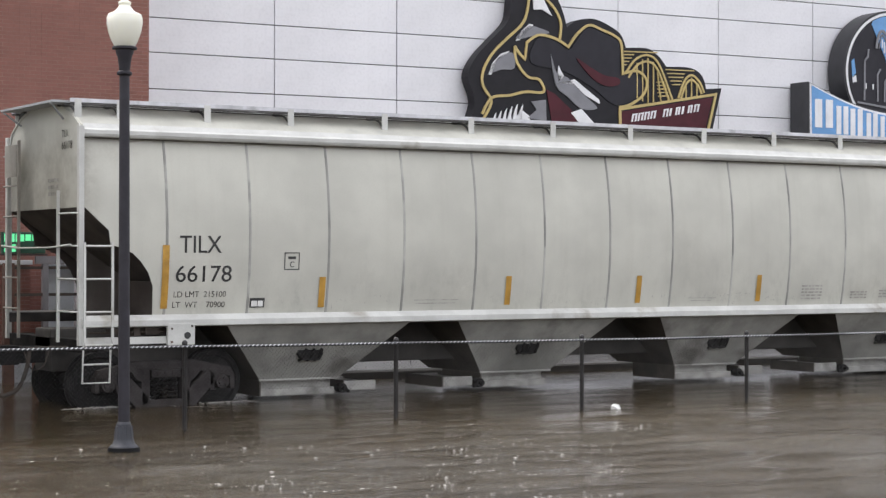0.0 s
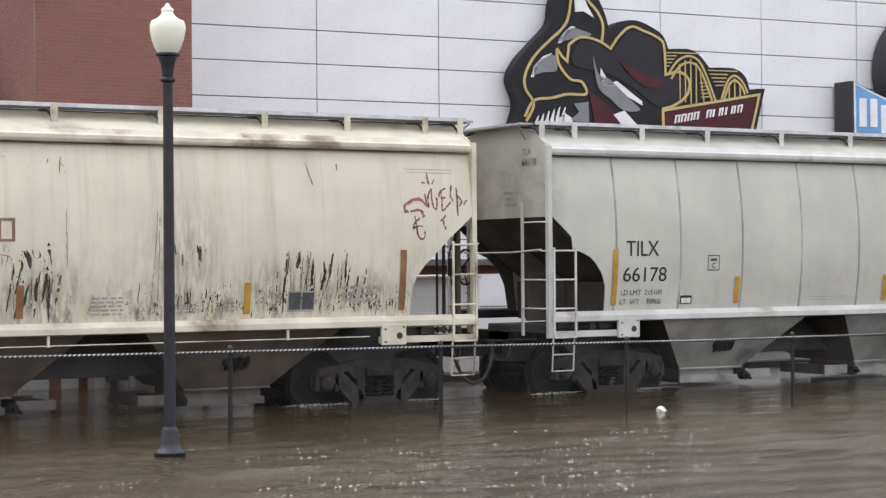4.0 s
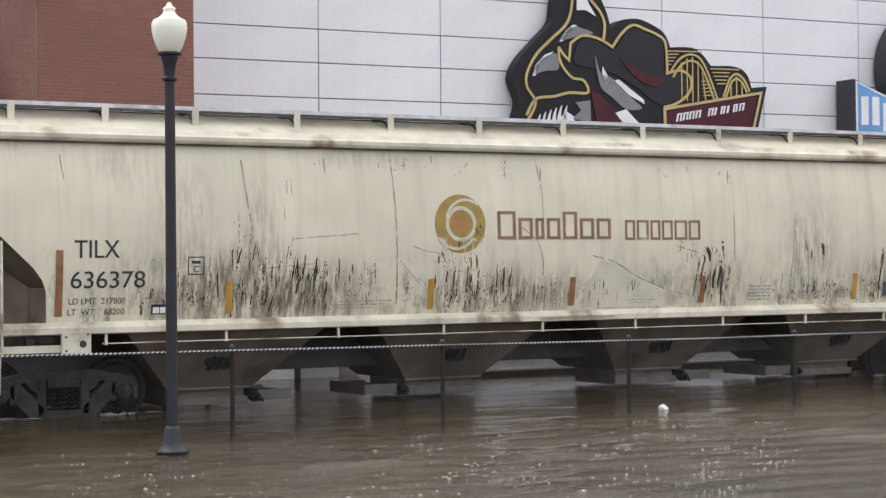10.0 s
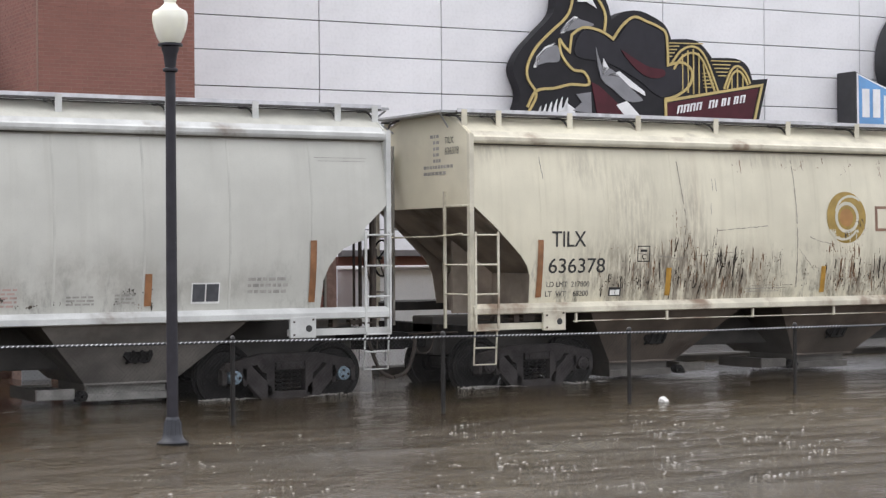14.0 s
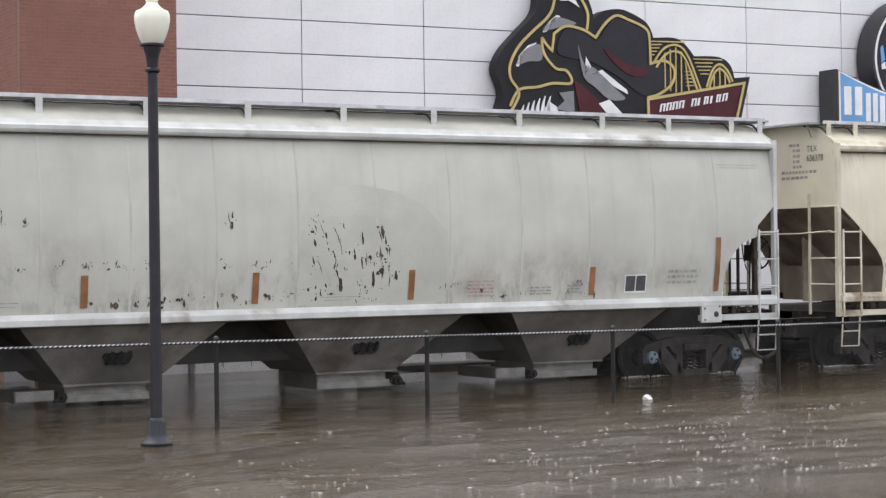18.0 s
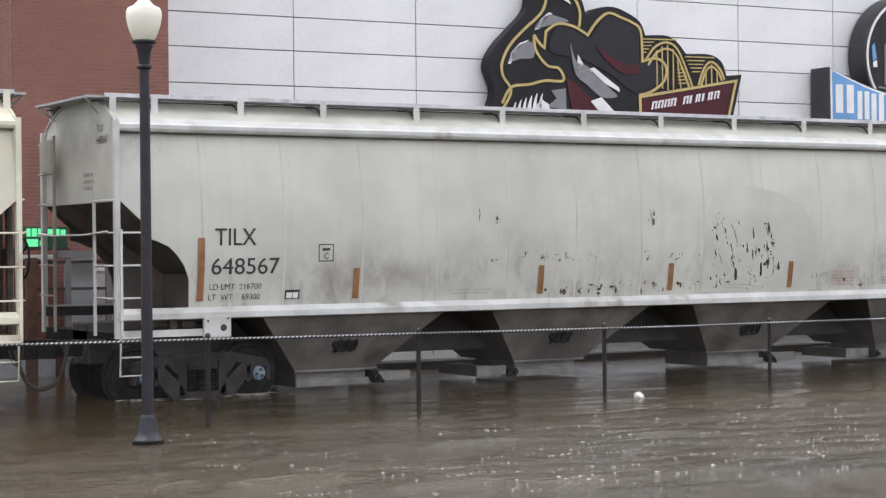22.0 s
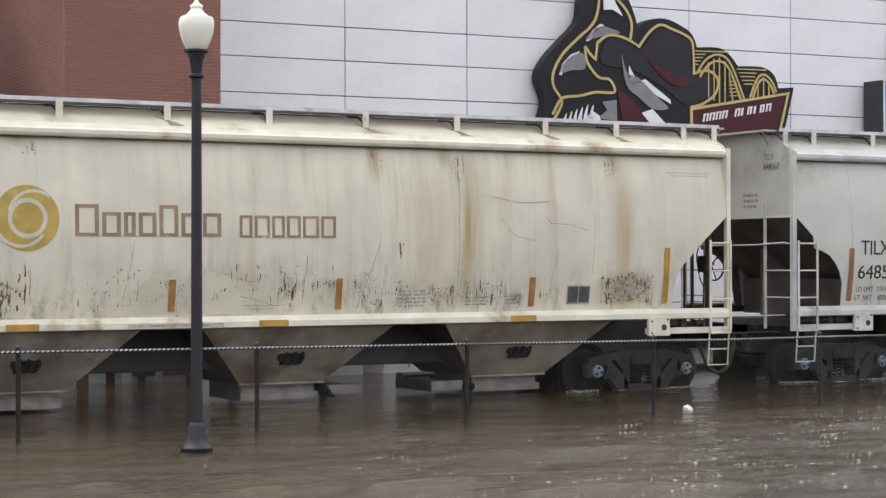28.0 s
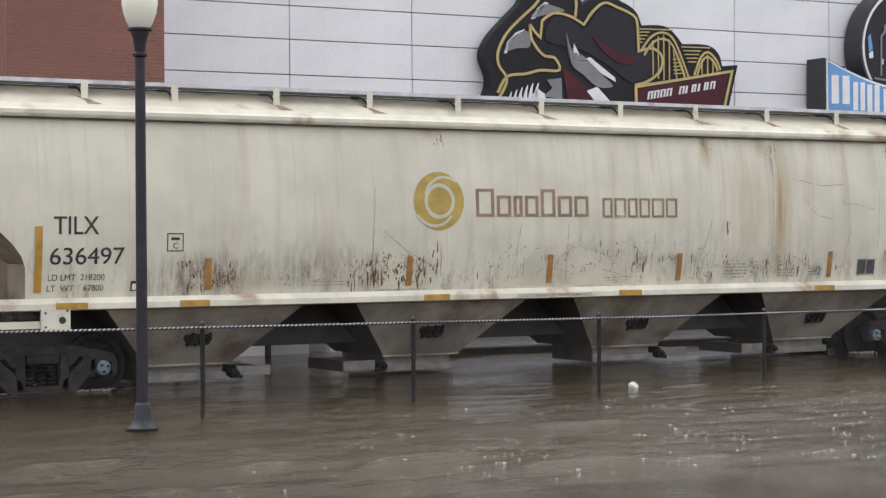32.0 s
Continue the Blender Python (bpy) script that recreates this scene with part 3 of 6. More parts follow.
def brick_tower():
    sh = Shape()
    sh.box(TX0 + 0.005, TX1 - 0.005, TY0 + 0.005, TY1, -1.5, TTOP)
    tower = solid("wall_brick_tower", sh, MORTAR, pose(0, 0, 0), "tall red brick stair tower with brown mortar joints", kind="structure")
    cap = Shape()
    cap.box(TX0 - 0.06, TX1 + 0.06, TY0 - 0.06, TY1, TTOP, TTOP + 0.18)
    part("coping", cap, PANEL, tower, bevel=0.02)
    return tower


TOWER = brick_tower()


def tower_bricks(tower):
    """Running bond; the 300 bricks beside the lamp are parts, the rest one joined part."""
    L, Hh, J, D = 0.203, 0.0677, 0.010, 0.05
    one = Shape().box(J / 2, L - J / 2, 0, D, J / 2, Hh - J / 2).mesh("brick", [BRICK])
    side = Shape().box(0, D, J / 2, L - J / 2, J / 2, Hh - J / 2).mesh("brick", [BRICK])
    rest = Shape()
    rows = int((TTOP + 0.6) / Hh)
    made = 0
    for r in range(rows):
        z = -0.6 + r * Hh
        if z > 9.4:
            break
        off = -L / 2 if r % 2 else 0.0
        k = 0
        while TX0 + off + k * L < TX1 - 0.03:
            x0, x1 = max(TX0, TX0 + off + k * L), min(TX1, TX0 + off + (k + 1) * L)
            k += 1
            if x1 - x0 > L - 0.01 and 5.2 < z < 6.9 and made < 300:
                ob = new("brick", one)
                ob.parent = tower
                ob.location = (x0, TY0 + random.uniform(-0.002, 0.002), z)
                made += 1
            else:
                rest.box(x0 + J / 2, x1 - J / 2, TY0, TY0 + D, z + J / 2, z + Hh - J / 2)
        k = 0
        off = 0.0 if r % 2 else -L / 2
        while TY0 + off + k * L < TY0 + 5.9:
            y0, y1 = max(TY0 + 0.11, TY0 + off + k * L), TY0 + off + (k + 1) * L
            k += 1
            if y1 - y0 > 0.03:
                rest.box(TX0, TX0 + D, y0 + J / 2, y1 - J / 2, z + J / 2, z + Hh - J / 2)
    me = bpy.data.meshes.new("brickwork")
    me.from_pydata(rest.v, [], rest.f)
    me.materials.append(BRICK)
    ob = new("brickwork", me)
    ob.parent = tower
    tagged(ob, kind="stuff")


# ---- sign boards on the arena ----
def curve(pts, n=6, closed=False):
    """A smooth line through a few points."""
    P = [Vector(p) for p in pts]
    m, out = len(P), []
    for i in range(m if closed else m - 1):
        a, b, c, d = (P[(i - 1) % m], P[i], P[(i + 1) % m], P[(i + 2) % m]) if closed else (P[max(i - 1, 0)], P[i], P[i + 1], P[min(i + 2, m - 1)])
        for k in range(n):
            t = k / n
            out.append(tuple(0.5 * ((2 * b) + (c - a) * t + (2 * a - 5 * b + 4 * c - d) * t * t + (3 * b - a - 3 * c + d) * t ** 3)))
    if not closed:
        out.append(tuple(P[-1]))
    return out


def ribbon(sh, pts, w, y0, y1, slot=0):
    """A flat band of width w along a line of x and z, mitred at the bends."""
    P = [Vector(p[:2]) for p in pts]
    P = [p for k, p in enumerate(P) if k == 0 or (p - P[k - 1]).length > 1e-4]
    loops = []
    for k, p in enumerate(P):
        d0 = (p - P[k - 1]).normalized() if k else (P[1] - p).normalized()
        d1 = (P[k + 1] - p).normalized() if k < len(P) - 1 else d0
        t = (d0 + d1)
        t = t.normalized() if t.length > 0.3 else d0
        n = Vector((-t.y, t.x)) * w / 2 / max(0.6, t.dot(d0))
        loops.append([(p.x + n.x, y0, p.y + n.y), (p.x - n.x, y0, p.y - n.y), (p.x - n.x, y1, p.y - n.y), (p.x + n.x, y1, p.y + n.y)])
    sh.rings(loops, slot=slot)


def flat(poly, y, depth=0.02):
    return Shape().prism(poly, y - depth, y)


SIGN_Y = -0.45


def team_sign():
    sg = thing("wall_sign", WALL, "large black cut-out sign with gold outlines and bridge arches", "sign")
    back = curve([(4.50, 5.0), (4.80, 5.75), (4.62, 6.35), (4.82, 6.80), (5.25, 7.25), (5.70, 7.72), (5.80, 8.25), (6.05, 8.75), (6.50, 8.92), (6.95, 8.45),
                  (7.20, 7.98), (7.30, 7.64)], 5)[:-1] + curve([(7.30, 7.64), (7.60, 7.83), (8.03, 7.89), (8.40, 7.80), (8.82, 7.58), (8.99, 7.25)], 4)[:-1] + \
        curve([(8.99, 7.25), (9.60, 7.27), (9.92, 7.12), (10.18, 6.85)], 4)[:-1] + curve([(10.18, 6.85), (10.90, 6.86), (11.25, 6.68), (11.38, 6.36)], 4) + \
        [(11.85, 6.40), (11.45, 4.9)]
    part("backing", Shape().prism(back, SIGN_Y, -0.12), SIGN_BLACK, sg, "black sign box with deep returns")
    y = SIGN_Y - 0.004
    tail = curve([(5.02, 5.4), (5.22, 5.80), (5.00, 6.15), (5.00, 6.48), (5.24, 6.90), (5.64, 7.28), (6.03, 7.62), (6.19, 7.95), (6.27, 8.6)], 6)
    tail2 = curve([(6.55, 8.55), (6.72, 8.28), (6.97, 8.03), (7.12, 7.72), (7.09, 7.35)], 6)
    crown = curve([(5.85, 7.12), (5.98, 6.95), (6.13, 6.82)], 3) + curve([(6.18, 7.22), (6.50, 7.41), (6.95, 7.36), (7.33, 7.18)], 6) + \
        curve([(7.33, 7.18), (7.60, 7.52), (7.92, 7.73), (8.28, 7.64), (8.61, 7.53), (8.82, 7.38), (8.87, 7.0), (8.88, 6.62)], 6) + \
        curve([(8.88, 6.62), (9.30, 6.70), (9.57, 6.50), (9.50, 6.16), (9.14, 5.90), (8.78, 5.80)], 6)
    for line in (tail, tail2, crown, curve([(5.85, 7.12), (5.90, 6.76), (6.20, 6.42), (6.52, 6.36), (6.64, 6.08), (6.14, 6.06), (5.72, 5.96), (5.23, 5.88), (4.98, 5.5)], 6)):
        o = Shape()
        ribbon(o, line, 0.062, y - 0.03, y)
        part("gold_outline", o, SIGN_GOLD, sg, "gold outline strip")
    part("dark_field", flat(curve([(6.30, 6.75), (6.45, 7.30), (6.95, 7.30), (7.33, 7.10), (7.65, 7.45), (7.92, 7.66), (8.55, 7.48), (8.78, 7.30), (8.80, 6.60),
                                   (9.25, 6.62), (9.46, 6.40), (9.40, 6.15), (8.70, 5.85), (8.0, 6.25), (7.2, 6.6)], 4, True), y), SIGN_NAVY, sg, "charcoal painted field")
    part("red_band", flat(curve([(7.55, 6.92), (7.95, 6.72), (8.35, 6.55), (8.75, 6.50), (8.74, 6.34), (8.35, 6.30), (7.95, 6.50)], 4, True), y - 0.022), SIGN_RED, sg, "dark red painted band")
    part("red_field", flat([(6.72, 6.14), (6.95, 6.05), (7.40, 5.70), (7.80, 5.3), (8.2, 5.0), (6.95, 5.0)], y), SIGN_RED, sg, "dark red painted field")
    for poly, mt, lb in ((curve([(5.18, 6.47), (5.34, 6.78), (5.78, 6.96), (5.84, 6.60), (5.5, 6.55)], 4, True), SIGN_GREYP, "grey painted patch"),
                         (curve([(5.88, 7.28), (6.20, 7.60), (6.50, 7.58), (6.80, 7.48), (6.35, 7.38)], 4, True), SIGN_GREYP, "grey painted patch"),
                         ([(6.30, 5.84), (6.70, 5.90), (6.72, 5.40), (6.20, 5.45), (6.45, 5.65)], SIGN_GREYP, "grey painted patch"),
                         (curve([(6.84, 6.98), (7.0, 6.55), (7.30, 6.45), (7.85, 6.0), (8.15, 5.75), (7.7, 5.72), (7.3, 6.0), (6.98, 6.25)], 3, True), SIGN_GREYP, "grey painted patch"),
                         ([(6.33, 8.6), (6.60, 8.35), (6.70, 8.15), (6.88, 7.88), (6.60, 8.02), (6.36, 8.00)], SIGN_WHITE, "white painted patch"),
                         ([(5.95, 5.1), (5.85, 5.42), (6.05, 5.62), (6.25, 5.50), (6.30, 5.1)], SIGN_WHITE, "white painted patch"),
                         ([(7.05, 6.72), (7.20, 6.48), (7.02, 6.30)], SIGN_WHITE, "white painted edge"),
                         ([(5.15, 6.42), (5.24, 6.68), (5.48, 6.92), (5.72, 7.0), (5.60, 6.90), (5.36, 6.76), (5.22, 6.42)], SIGN_WHITE, "white painted edge"),
                         ([(5.88, 7.24), (6.05, 7.50), (6.26, 7.66), (6.36, 7.64), (6.16, 7.46), (5.98, 7.26)], SIGN_WHITE, "white painted edge"),
                         ([(7.08, 6.30), (7.50, 6.42), (7.86, 6.18), (8.20, 5.96), (8.22, 5.86), (7.80, 6.05), (7.46, 6.30)], SIGN_WHITE, "white painted edge"),
                         ([(7.40, 5.62), (7.70, 5.72), (8.05, 5.40), (8.1, 5.1), (7.75, 5.25)], SIGN_WHITE, "white painted patch")):
        part("painted_patch", flat(poly, y, 0.028), mt, sg, lb)
    for k in range(6):
        x, z = 5.22 + 0.145 * k, 5.42 + 0.055 * min(k, 4)
        part("white_tick", flat(curve([(x, z - 0.42), (x + 0.02, z - 0.12), (x + 0.13, z + 0.12), (x + 0.10, z - 0.10), (x + 0.11, z - 0.42)], 3, True), y, 0.028), SIGN_WHITE, sg, "white painted tick")
    # bridge arches
    a1 = curve([(8.95, 6.62), (9.25, 6.98), (9.62, 7.10), (9.95, 6.88), (10.34, 6.05)], 7)
    a2 = curve([(10.52, 6.10), (10.70, 6.52), (10.92, 6.68), (11.16, 6.52), (11.30, 6.26)], 6)
    for line in (a1, a2, [(p[0] * 0.86 + 9.62 * 0.14, p[1] * 0.86 + 6.0 * 0.14) for p in a1], [(p[0] * 0.8 + 10.92 * 0.2, p[1] * 0.8 + 6.1 * 0.2) for p in a2]):
        bridge = Shape()
        ribbon(bridge, line, 0.05, y - 0.03, y)
        part("bridge_arch", bridge, SIGN_GOLD, sg, "gold bridge arch")
    for x0, x1, z0, z1 in ((9.30, 9.30, 6.05, 6.9), (9.46, 9.46, 5.98, 7.0), (9.62, 9.62, 5.95, 7.04), (9.78, 9.78, 5.97, 6.95), (10.0, 9.9, 6.0, 6.7), (10.75, 10.75, 6.12, 6.5),
                           (10.92, 10.92, 6.12, 6.62), (11.08, 11.08, 6.15, 6.5)):
        bar = Shape()
        ribbon(bar, [(x0, z0), (x1, z1)], 0.03, y - 0.026, y)
        part("hanger_bar", bar, SIGN_GOLD, sg, "thin gold bar")
    for k in range(5):
        for line in ([(8.92, 7.16 - k * 0.08), (9.9 if k == 0 else 9.28 - k * 0.07, 7.18 - k * 0.085)],
                     [(10.14 + k * 0.05, 6.78 - k * 0.09), (11.0 if k == 0 else 10.75 - k * 0.04, 6.79 - k * 0.09)],
                     [(9.92 - k * 0.01, 6.12 + k * 0.085), (10.24 - k * 0.035, 6.14 + k * 0.085)]):
            bar = Shape()
            ribbon(bar, line, 0.028, y - 0.026, y)
            part("deck_bar", bar, SIGN_GOLD, sg, "thin gold bar")
    # name ribbon
    part("name_board", flat([(8.82, 5.70), (11.55, 6.16), (11.22, 4.9), (8.82, 4.9)], y), SIGN_RED, sg, "dark maroon name board")
    edge = Shape()
    ribbon(edge, [(8.82, 4.95), (8.80, 5.76), (11.66, 6.24), (11.30, 4.9)], 0.07, y - 0.03, y)
    part("gold_edge", edge, SIGN_GOLD, sg, "gold edge strip")
    for k, w in enumerate((0.15, 0.15, 0.15, 0.15, 0.0, 0.15, 0.06, 0.13, 0.06, 0.13, 0.15)):
        x = 9.12 + k * 0.185
        if w:
            z = 5.46 + (x - 9.12) * 0.165
            lt = Shape()
            for q in ((0.0, 0.05), (w - 0.05, w)) if w > 0.1 else ((0.0, 0.06),):
                lt.prism([(x + q[0], z + q[0] * 0.16), (x + q[1], z + q[1] * 0.16), (x + q[1] + 0.04, z + 0.19 + q[1] * 0.16), (x + q[0] + 0.04, z + 0.19 + q[0] * 0.16)], y - 0.03, y - 0.02)
            if w > 0.1:
                lt.prism([(x + 0.03, z + 0.16), (x + w + 0.03, z + 0.16 + w * 0.16), (x + w + 0.04, z + 0.195 + w * 0.16), (x + 0.04, z + 0.195)], y - 0.034, y - 0.022)
            part("letter_bar", lt, SIGN_WHITE, sg)
    return sg


def park_sign():
    sg = thing("wall_sign", WALL, "round dark sign over a curved blue name board", "sign")
    Yf, Yb = -0.80, -0.10
    top = curve([(14.30, 6.66), (14.95, 6.42), (15.65, 6.20), (16.35, 6.05), (17.2, 5.96), (18.2, 5.98), (19.3, 6.1), (20.3, 6.4), (20.9, 6.66)], 5)
    part("name_box", Shape().prism(top + [(20.9, 4.9), (14.30, 4.9)], Yf, Yb), SIGN_SIDE, sg, "dark deep sign box", bevel=0.01)
    ins = [(x * 0.985 + 17.6 * 0.015, z - 0.10) for x, z in top]
    part("white_edge", Shape().prism([(x, z + 0.06) for x, z in ins] + [(20.80, 4.95), (14.36, 4.95)], Yf - 0.015, Yf - 0.003), SIGN_WHITE, sg, "white edge")
    part("blue_field", Shape().prism([(x * 0.985 + 17.6 * 0.015, z) for x, z in ins] + [(20.74, 4.97), (14.42, 4.97)], Yf - 0.03, Yf - 0.017), SIGN_BLUE, sg, "sky blue painted field")
    for x, w, zt in ((14.50, 0.60, 6.22), (15.20, 0.40, 6.07), (15.66, 0.42, 6.02), (16.20, 0.38, 5.93), (16.67, 0.34, 5.86), (17.15, 0.42, 5.83)):
        lt = Shape()
        lt.box(x, x + w * 0.38, Yf - 0.045, Yf - 0.03, zt - 0.72, zt)
        lt.box(x + w * 0.58, x + w * 0.96, Yf - 0.045, Yf - 0.03, zt - 0.72, zt)
        part("letter_bar", lt, SIGN_WHITE, sg, "pale blue-white lettering block")
    cx, cz, R, Yc = 17.17, 7.0, 1.64, -0.72
    ring = [(cx + R * math.cos(a * math.pi / 32), cz + R * math.sin(a * math.pi / 32)) for a in range(64)]
    part("round_box", Shape().prism(ring, Yc - 0.02, Yb), SIGN_SIDE, sg, "deep dark round sign box", smooth=True)
    for sc, mt, d, lb in ((0.965, SIGN_WHITE, 0.035, "white rim"), (0.925, SIGN_NAVY, 0.045, "charcoal round field")):
        part("round_face", Shape().prism([(cx + (x - cx) * sc, cz + (z - cz) * sc) for x, z in ring], Yc - d, Yc - 0.022), mt, sg, lb)
    r = 1.50
    field = [(17.10, 6.98), (16.42, 8.24)] + [(cx + r * math.cos(a), cz + r * math.sin(a)) for a in np.arange(2.06, 0.2, -0.12)] + [(18.2, 7.2)]
    part("sky_field", flat(field, Yc - 0.047, 0.015), SIGN_BLUE, sg, "sky blue painted field")
    part("sky_field", flat([(15.75, 7.25), (15.83, 7.32), (15.9, 6.95), (15.78, 6.85)], Yc - 0.047, 0.015), SIGN_BLUE, sg, "sky blue painted patch")
    part("white_patch", flat([(15.78, 6.83), (15.9, 6.9), (15.92, 6.72), (15.8, 6.7)], Yc - 0.047, 0.015), SIGN_WHITE, sg, "white painted patch")
    for w, off in ((0.07, 0.0), (0.03, 0.10)):
        tw = Shape()
        ribbon(tw, curve([(16.56 + off, 7.62), (16.64 + off * 0.6, 7.95 - off), (16.76, 8.08 - off), (16.90 - off * 0.5, 7.98 - off), (17.02 - off, 7.74), (17.12 - off, 7.4), (17.2 - off, 6.95)], 6), w, Yc - 0.09, Yc - 0.066)
        part("arch_line", tw, SIGN_GREYP, sg, "grey arch line")
    for k in range(6):
        st = Shape()
        x = 16.70 + 0.07 * k
        st.box(x - 0.018, x + 0.018, Yc - 0.08, Yc - 0.064, 8.24 - (x - 16.42) * 1.86 + 0.05, 7.90 - 0.02 * k - 0.016 * k * k)
        part("white_stripe", st, SIGN_WHITE, sg)
    for line in ([(16.18, 6.26), (16.19, 7.29), (16.30, 7.39), (16.32, 7.59)], [(16.63, 6.24), (16.62, 6.94), (16.72, 7.09)], [(16.86, 6.24), (16.87, 6.77), (16.95, 6.85)],
                 [(17.05, 6.2), (17.05, 6.65), (17.14, 6.75)], [(17.35, 6.2), (17.35, 6.9)], [(17.7, 6.2), (17.7, 6.7), (17.9, 6.7)]):
        st = Shape()
        ribbon(st, line, 0.05, Yc - 0.066, Yc - 0.048)
        part("tower_line", st, SIGN_GREYP, sg)
    for x, z in ((16.23, 6.56), (16.47, 6.55)):
        part("window_tick", Shape().box(x - 0.02, x + 0.02, Yc - 0.066, Yc - 0.048, z, z + 0.14), SIGN_WHITE, sg)
    base = Shape()
    ribbon(base, [(15.95, 6.20), (17.1, 6.08), (18.4, 6.06)], 0.05, Yc - 0.07, Yc - 0.048)
    part("ground_line", base, SIGN_GREYP, sg)
    return sg


team_sign()
park_sign()


# ---- covered hopper cars ----
CAR_Y, HALF, WHEEL_R, AXLE_Z = 26.30, 9.76, 0.457, 0.33
TRUCK_X, WHEELBASE = 8.31, 1.778
SILL0, SILL1, EAVE0, EAVE1 = 1.165, 1.31, 3.852, 4.035
PANEL_W = 1.305
CARS, AXLES = [], []


def side_y(z):
    """The bulging side: how far out the near sheet stands at a height."""
    return -1.60 + 0.13 * ((z - 2.5) / 1.2) ** 2


def roof_z(y):
    """Height of the crowned roof sheet across the car."""
    return EAVE1 - 0.01 + 0.36 * (1 - abs(y / 1.46) ** 2.5)


def stepped(pts):
    def f(x):
        for (xa, za), (xb, zb) in zip(pts, pts[1:]):
            if xa <= x <= xb:
                return za + (zb - za) * (x - xa) / max(xb - xa, 1e-6)
        return pts[-1][1] if x > pts[-1][0] else pts[0][1]
    return f


CUT_STEP = [(-9.76, 2.89), (-9.36, 2.53), (-9.335, 2.33), (-9.18, 2.29), (-9.0, 2.21), (-8.88, 2.10), (-8.76, 1.94), (-8.68, 1.74), (-8.655, 1.56), (-8.68, 1.44)]
CUT_SLANT = [(-9.76, 2.885), (-9.30, 2.50), (-8.86, 2.08), (-8.74, 1.92), (-8.68, 1.76), (-8.655, 1.60), (-8.68, 1.44)]


def sheet(xs, bottom, flip=1, back=0.02, rows=9):
    """A curved side sheet with thickness over the columns xs, its lower edge by bottom(x)."""
    sh = Shape()
    loops = []
    for x in xs:
        zb = bottom(x)
        zs = [zb + (EAVE0 - zb) * k / (rows - 1) for k in range(rows)]
        loops.append([(x, flip * side_y(z), z) for z in zs] + [(x, flip * (side_y(z) + back), z) for z in reversed(zs)])
    return sh.rings(loops)


def on_side(me, x, z, lift=0.005):
    """Lay a flat mesh of x and z on the near side."""
    for v in me.vertices:
        zz = v.co.z + z
        v.co = (v.co.x + x, side_y(zz) - lift + min(0, v.co.y), zz)
    return me


def decal(polys, lift=0.004, nz=3):
    """Thin painted shapes (outlines in x and z, convex) laid on the bulging side."""
    sh = Shape()
    for poly in polys:
        n = len(poly)
        sh.add([(x, side_y(z) - lift, z) for x, z in poly], [tuple(range(n))])
    return sh


def rect(x0, x1, z0, z1):
    return [(x0, z0), (x1, z0), (x1, z1), (x0, z1)]


def islands(me):
    """The separate pieces of a mesh, as lists of polygon indices, from low x to high x."""
    root = list(range(len(me.vertices)))

    def find(k):
        while root[k] != k:
            root[k] = root[root[k]]
            k = root[k]
        return k
    for ed in me.edges:
        p, q = find(ed.vertices[0]), find(ed.vertices[1])
        root[p] = q
    groups = {}
    for pl in me.polygons:
        groups.setdefault(find(pl.vertices[0]), []).append(pl)
    return sorted(groups.values(), key=lambda g: min(me.vertices[v].co.x for pl in g for v in pl.vertices))


def lettering(car, body, x, z, height, width, mat_):
    """Stencilled characters, each one a part; a second, shifted coat makes the strokes heavier."""
    me = text_mesh(body, 1.0, 0.0)
    xs, zs = [v.co.x for v in me.vertices], [v.co.z for v in me.vertices]
    top = max(zs)
    for v in me.vertices:
        v.co = (v.co.x * width / max(xs), 0.0, v.co.z * height / top)
    on_side(me, x, z, 0.006)
    out = Shape()
    for group in islands(me):
        sh = Shape() if height > 0.15 else out
        for lift, dx, dz in ((0.0, 0.0, 0.0), (-0.0015, height * 0.016, height * 0.006)):
            ids = sorted({v for pl in group for v in pl.vertices})
            at = {v: k for k, v in enumerate(ids)}
            co = [me.vertices[v].co for v in ids]
            sh.add([(c.x + dx, c.y + lift, c.z + dz) for c in co], [tuple(at[v] for v in pl.vertices) for pl in group])
        if height > 0.15:
            part("letter", sh, mat_, car)
    if height <= 0.15:
        tagged(part("small_lettering", out, mat_, car), kind="stuff")
    bpy.data.meshes.remove(me)


def ladder(sh, x0, x1, y, zs, z0, z1, r=0.016, w=0.035):
    for x in (x0, x1):
        sh.box(x - w / 2, x + w / 2, y - 0.012, y + 0.012, z0, z1)
    for z in zs:
        sh.tube([(x0, y, z), (x1, y, z)], r, 6)


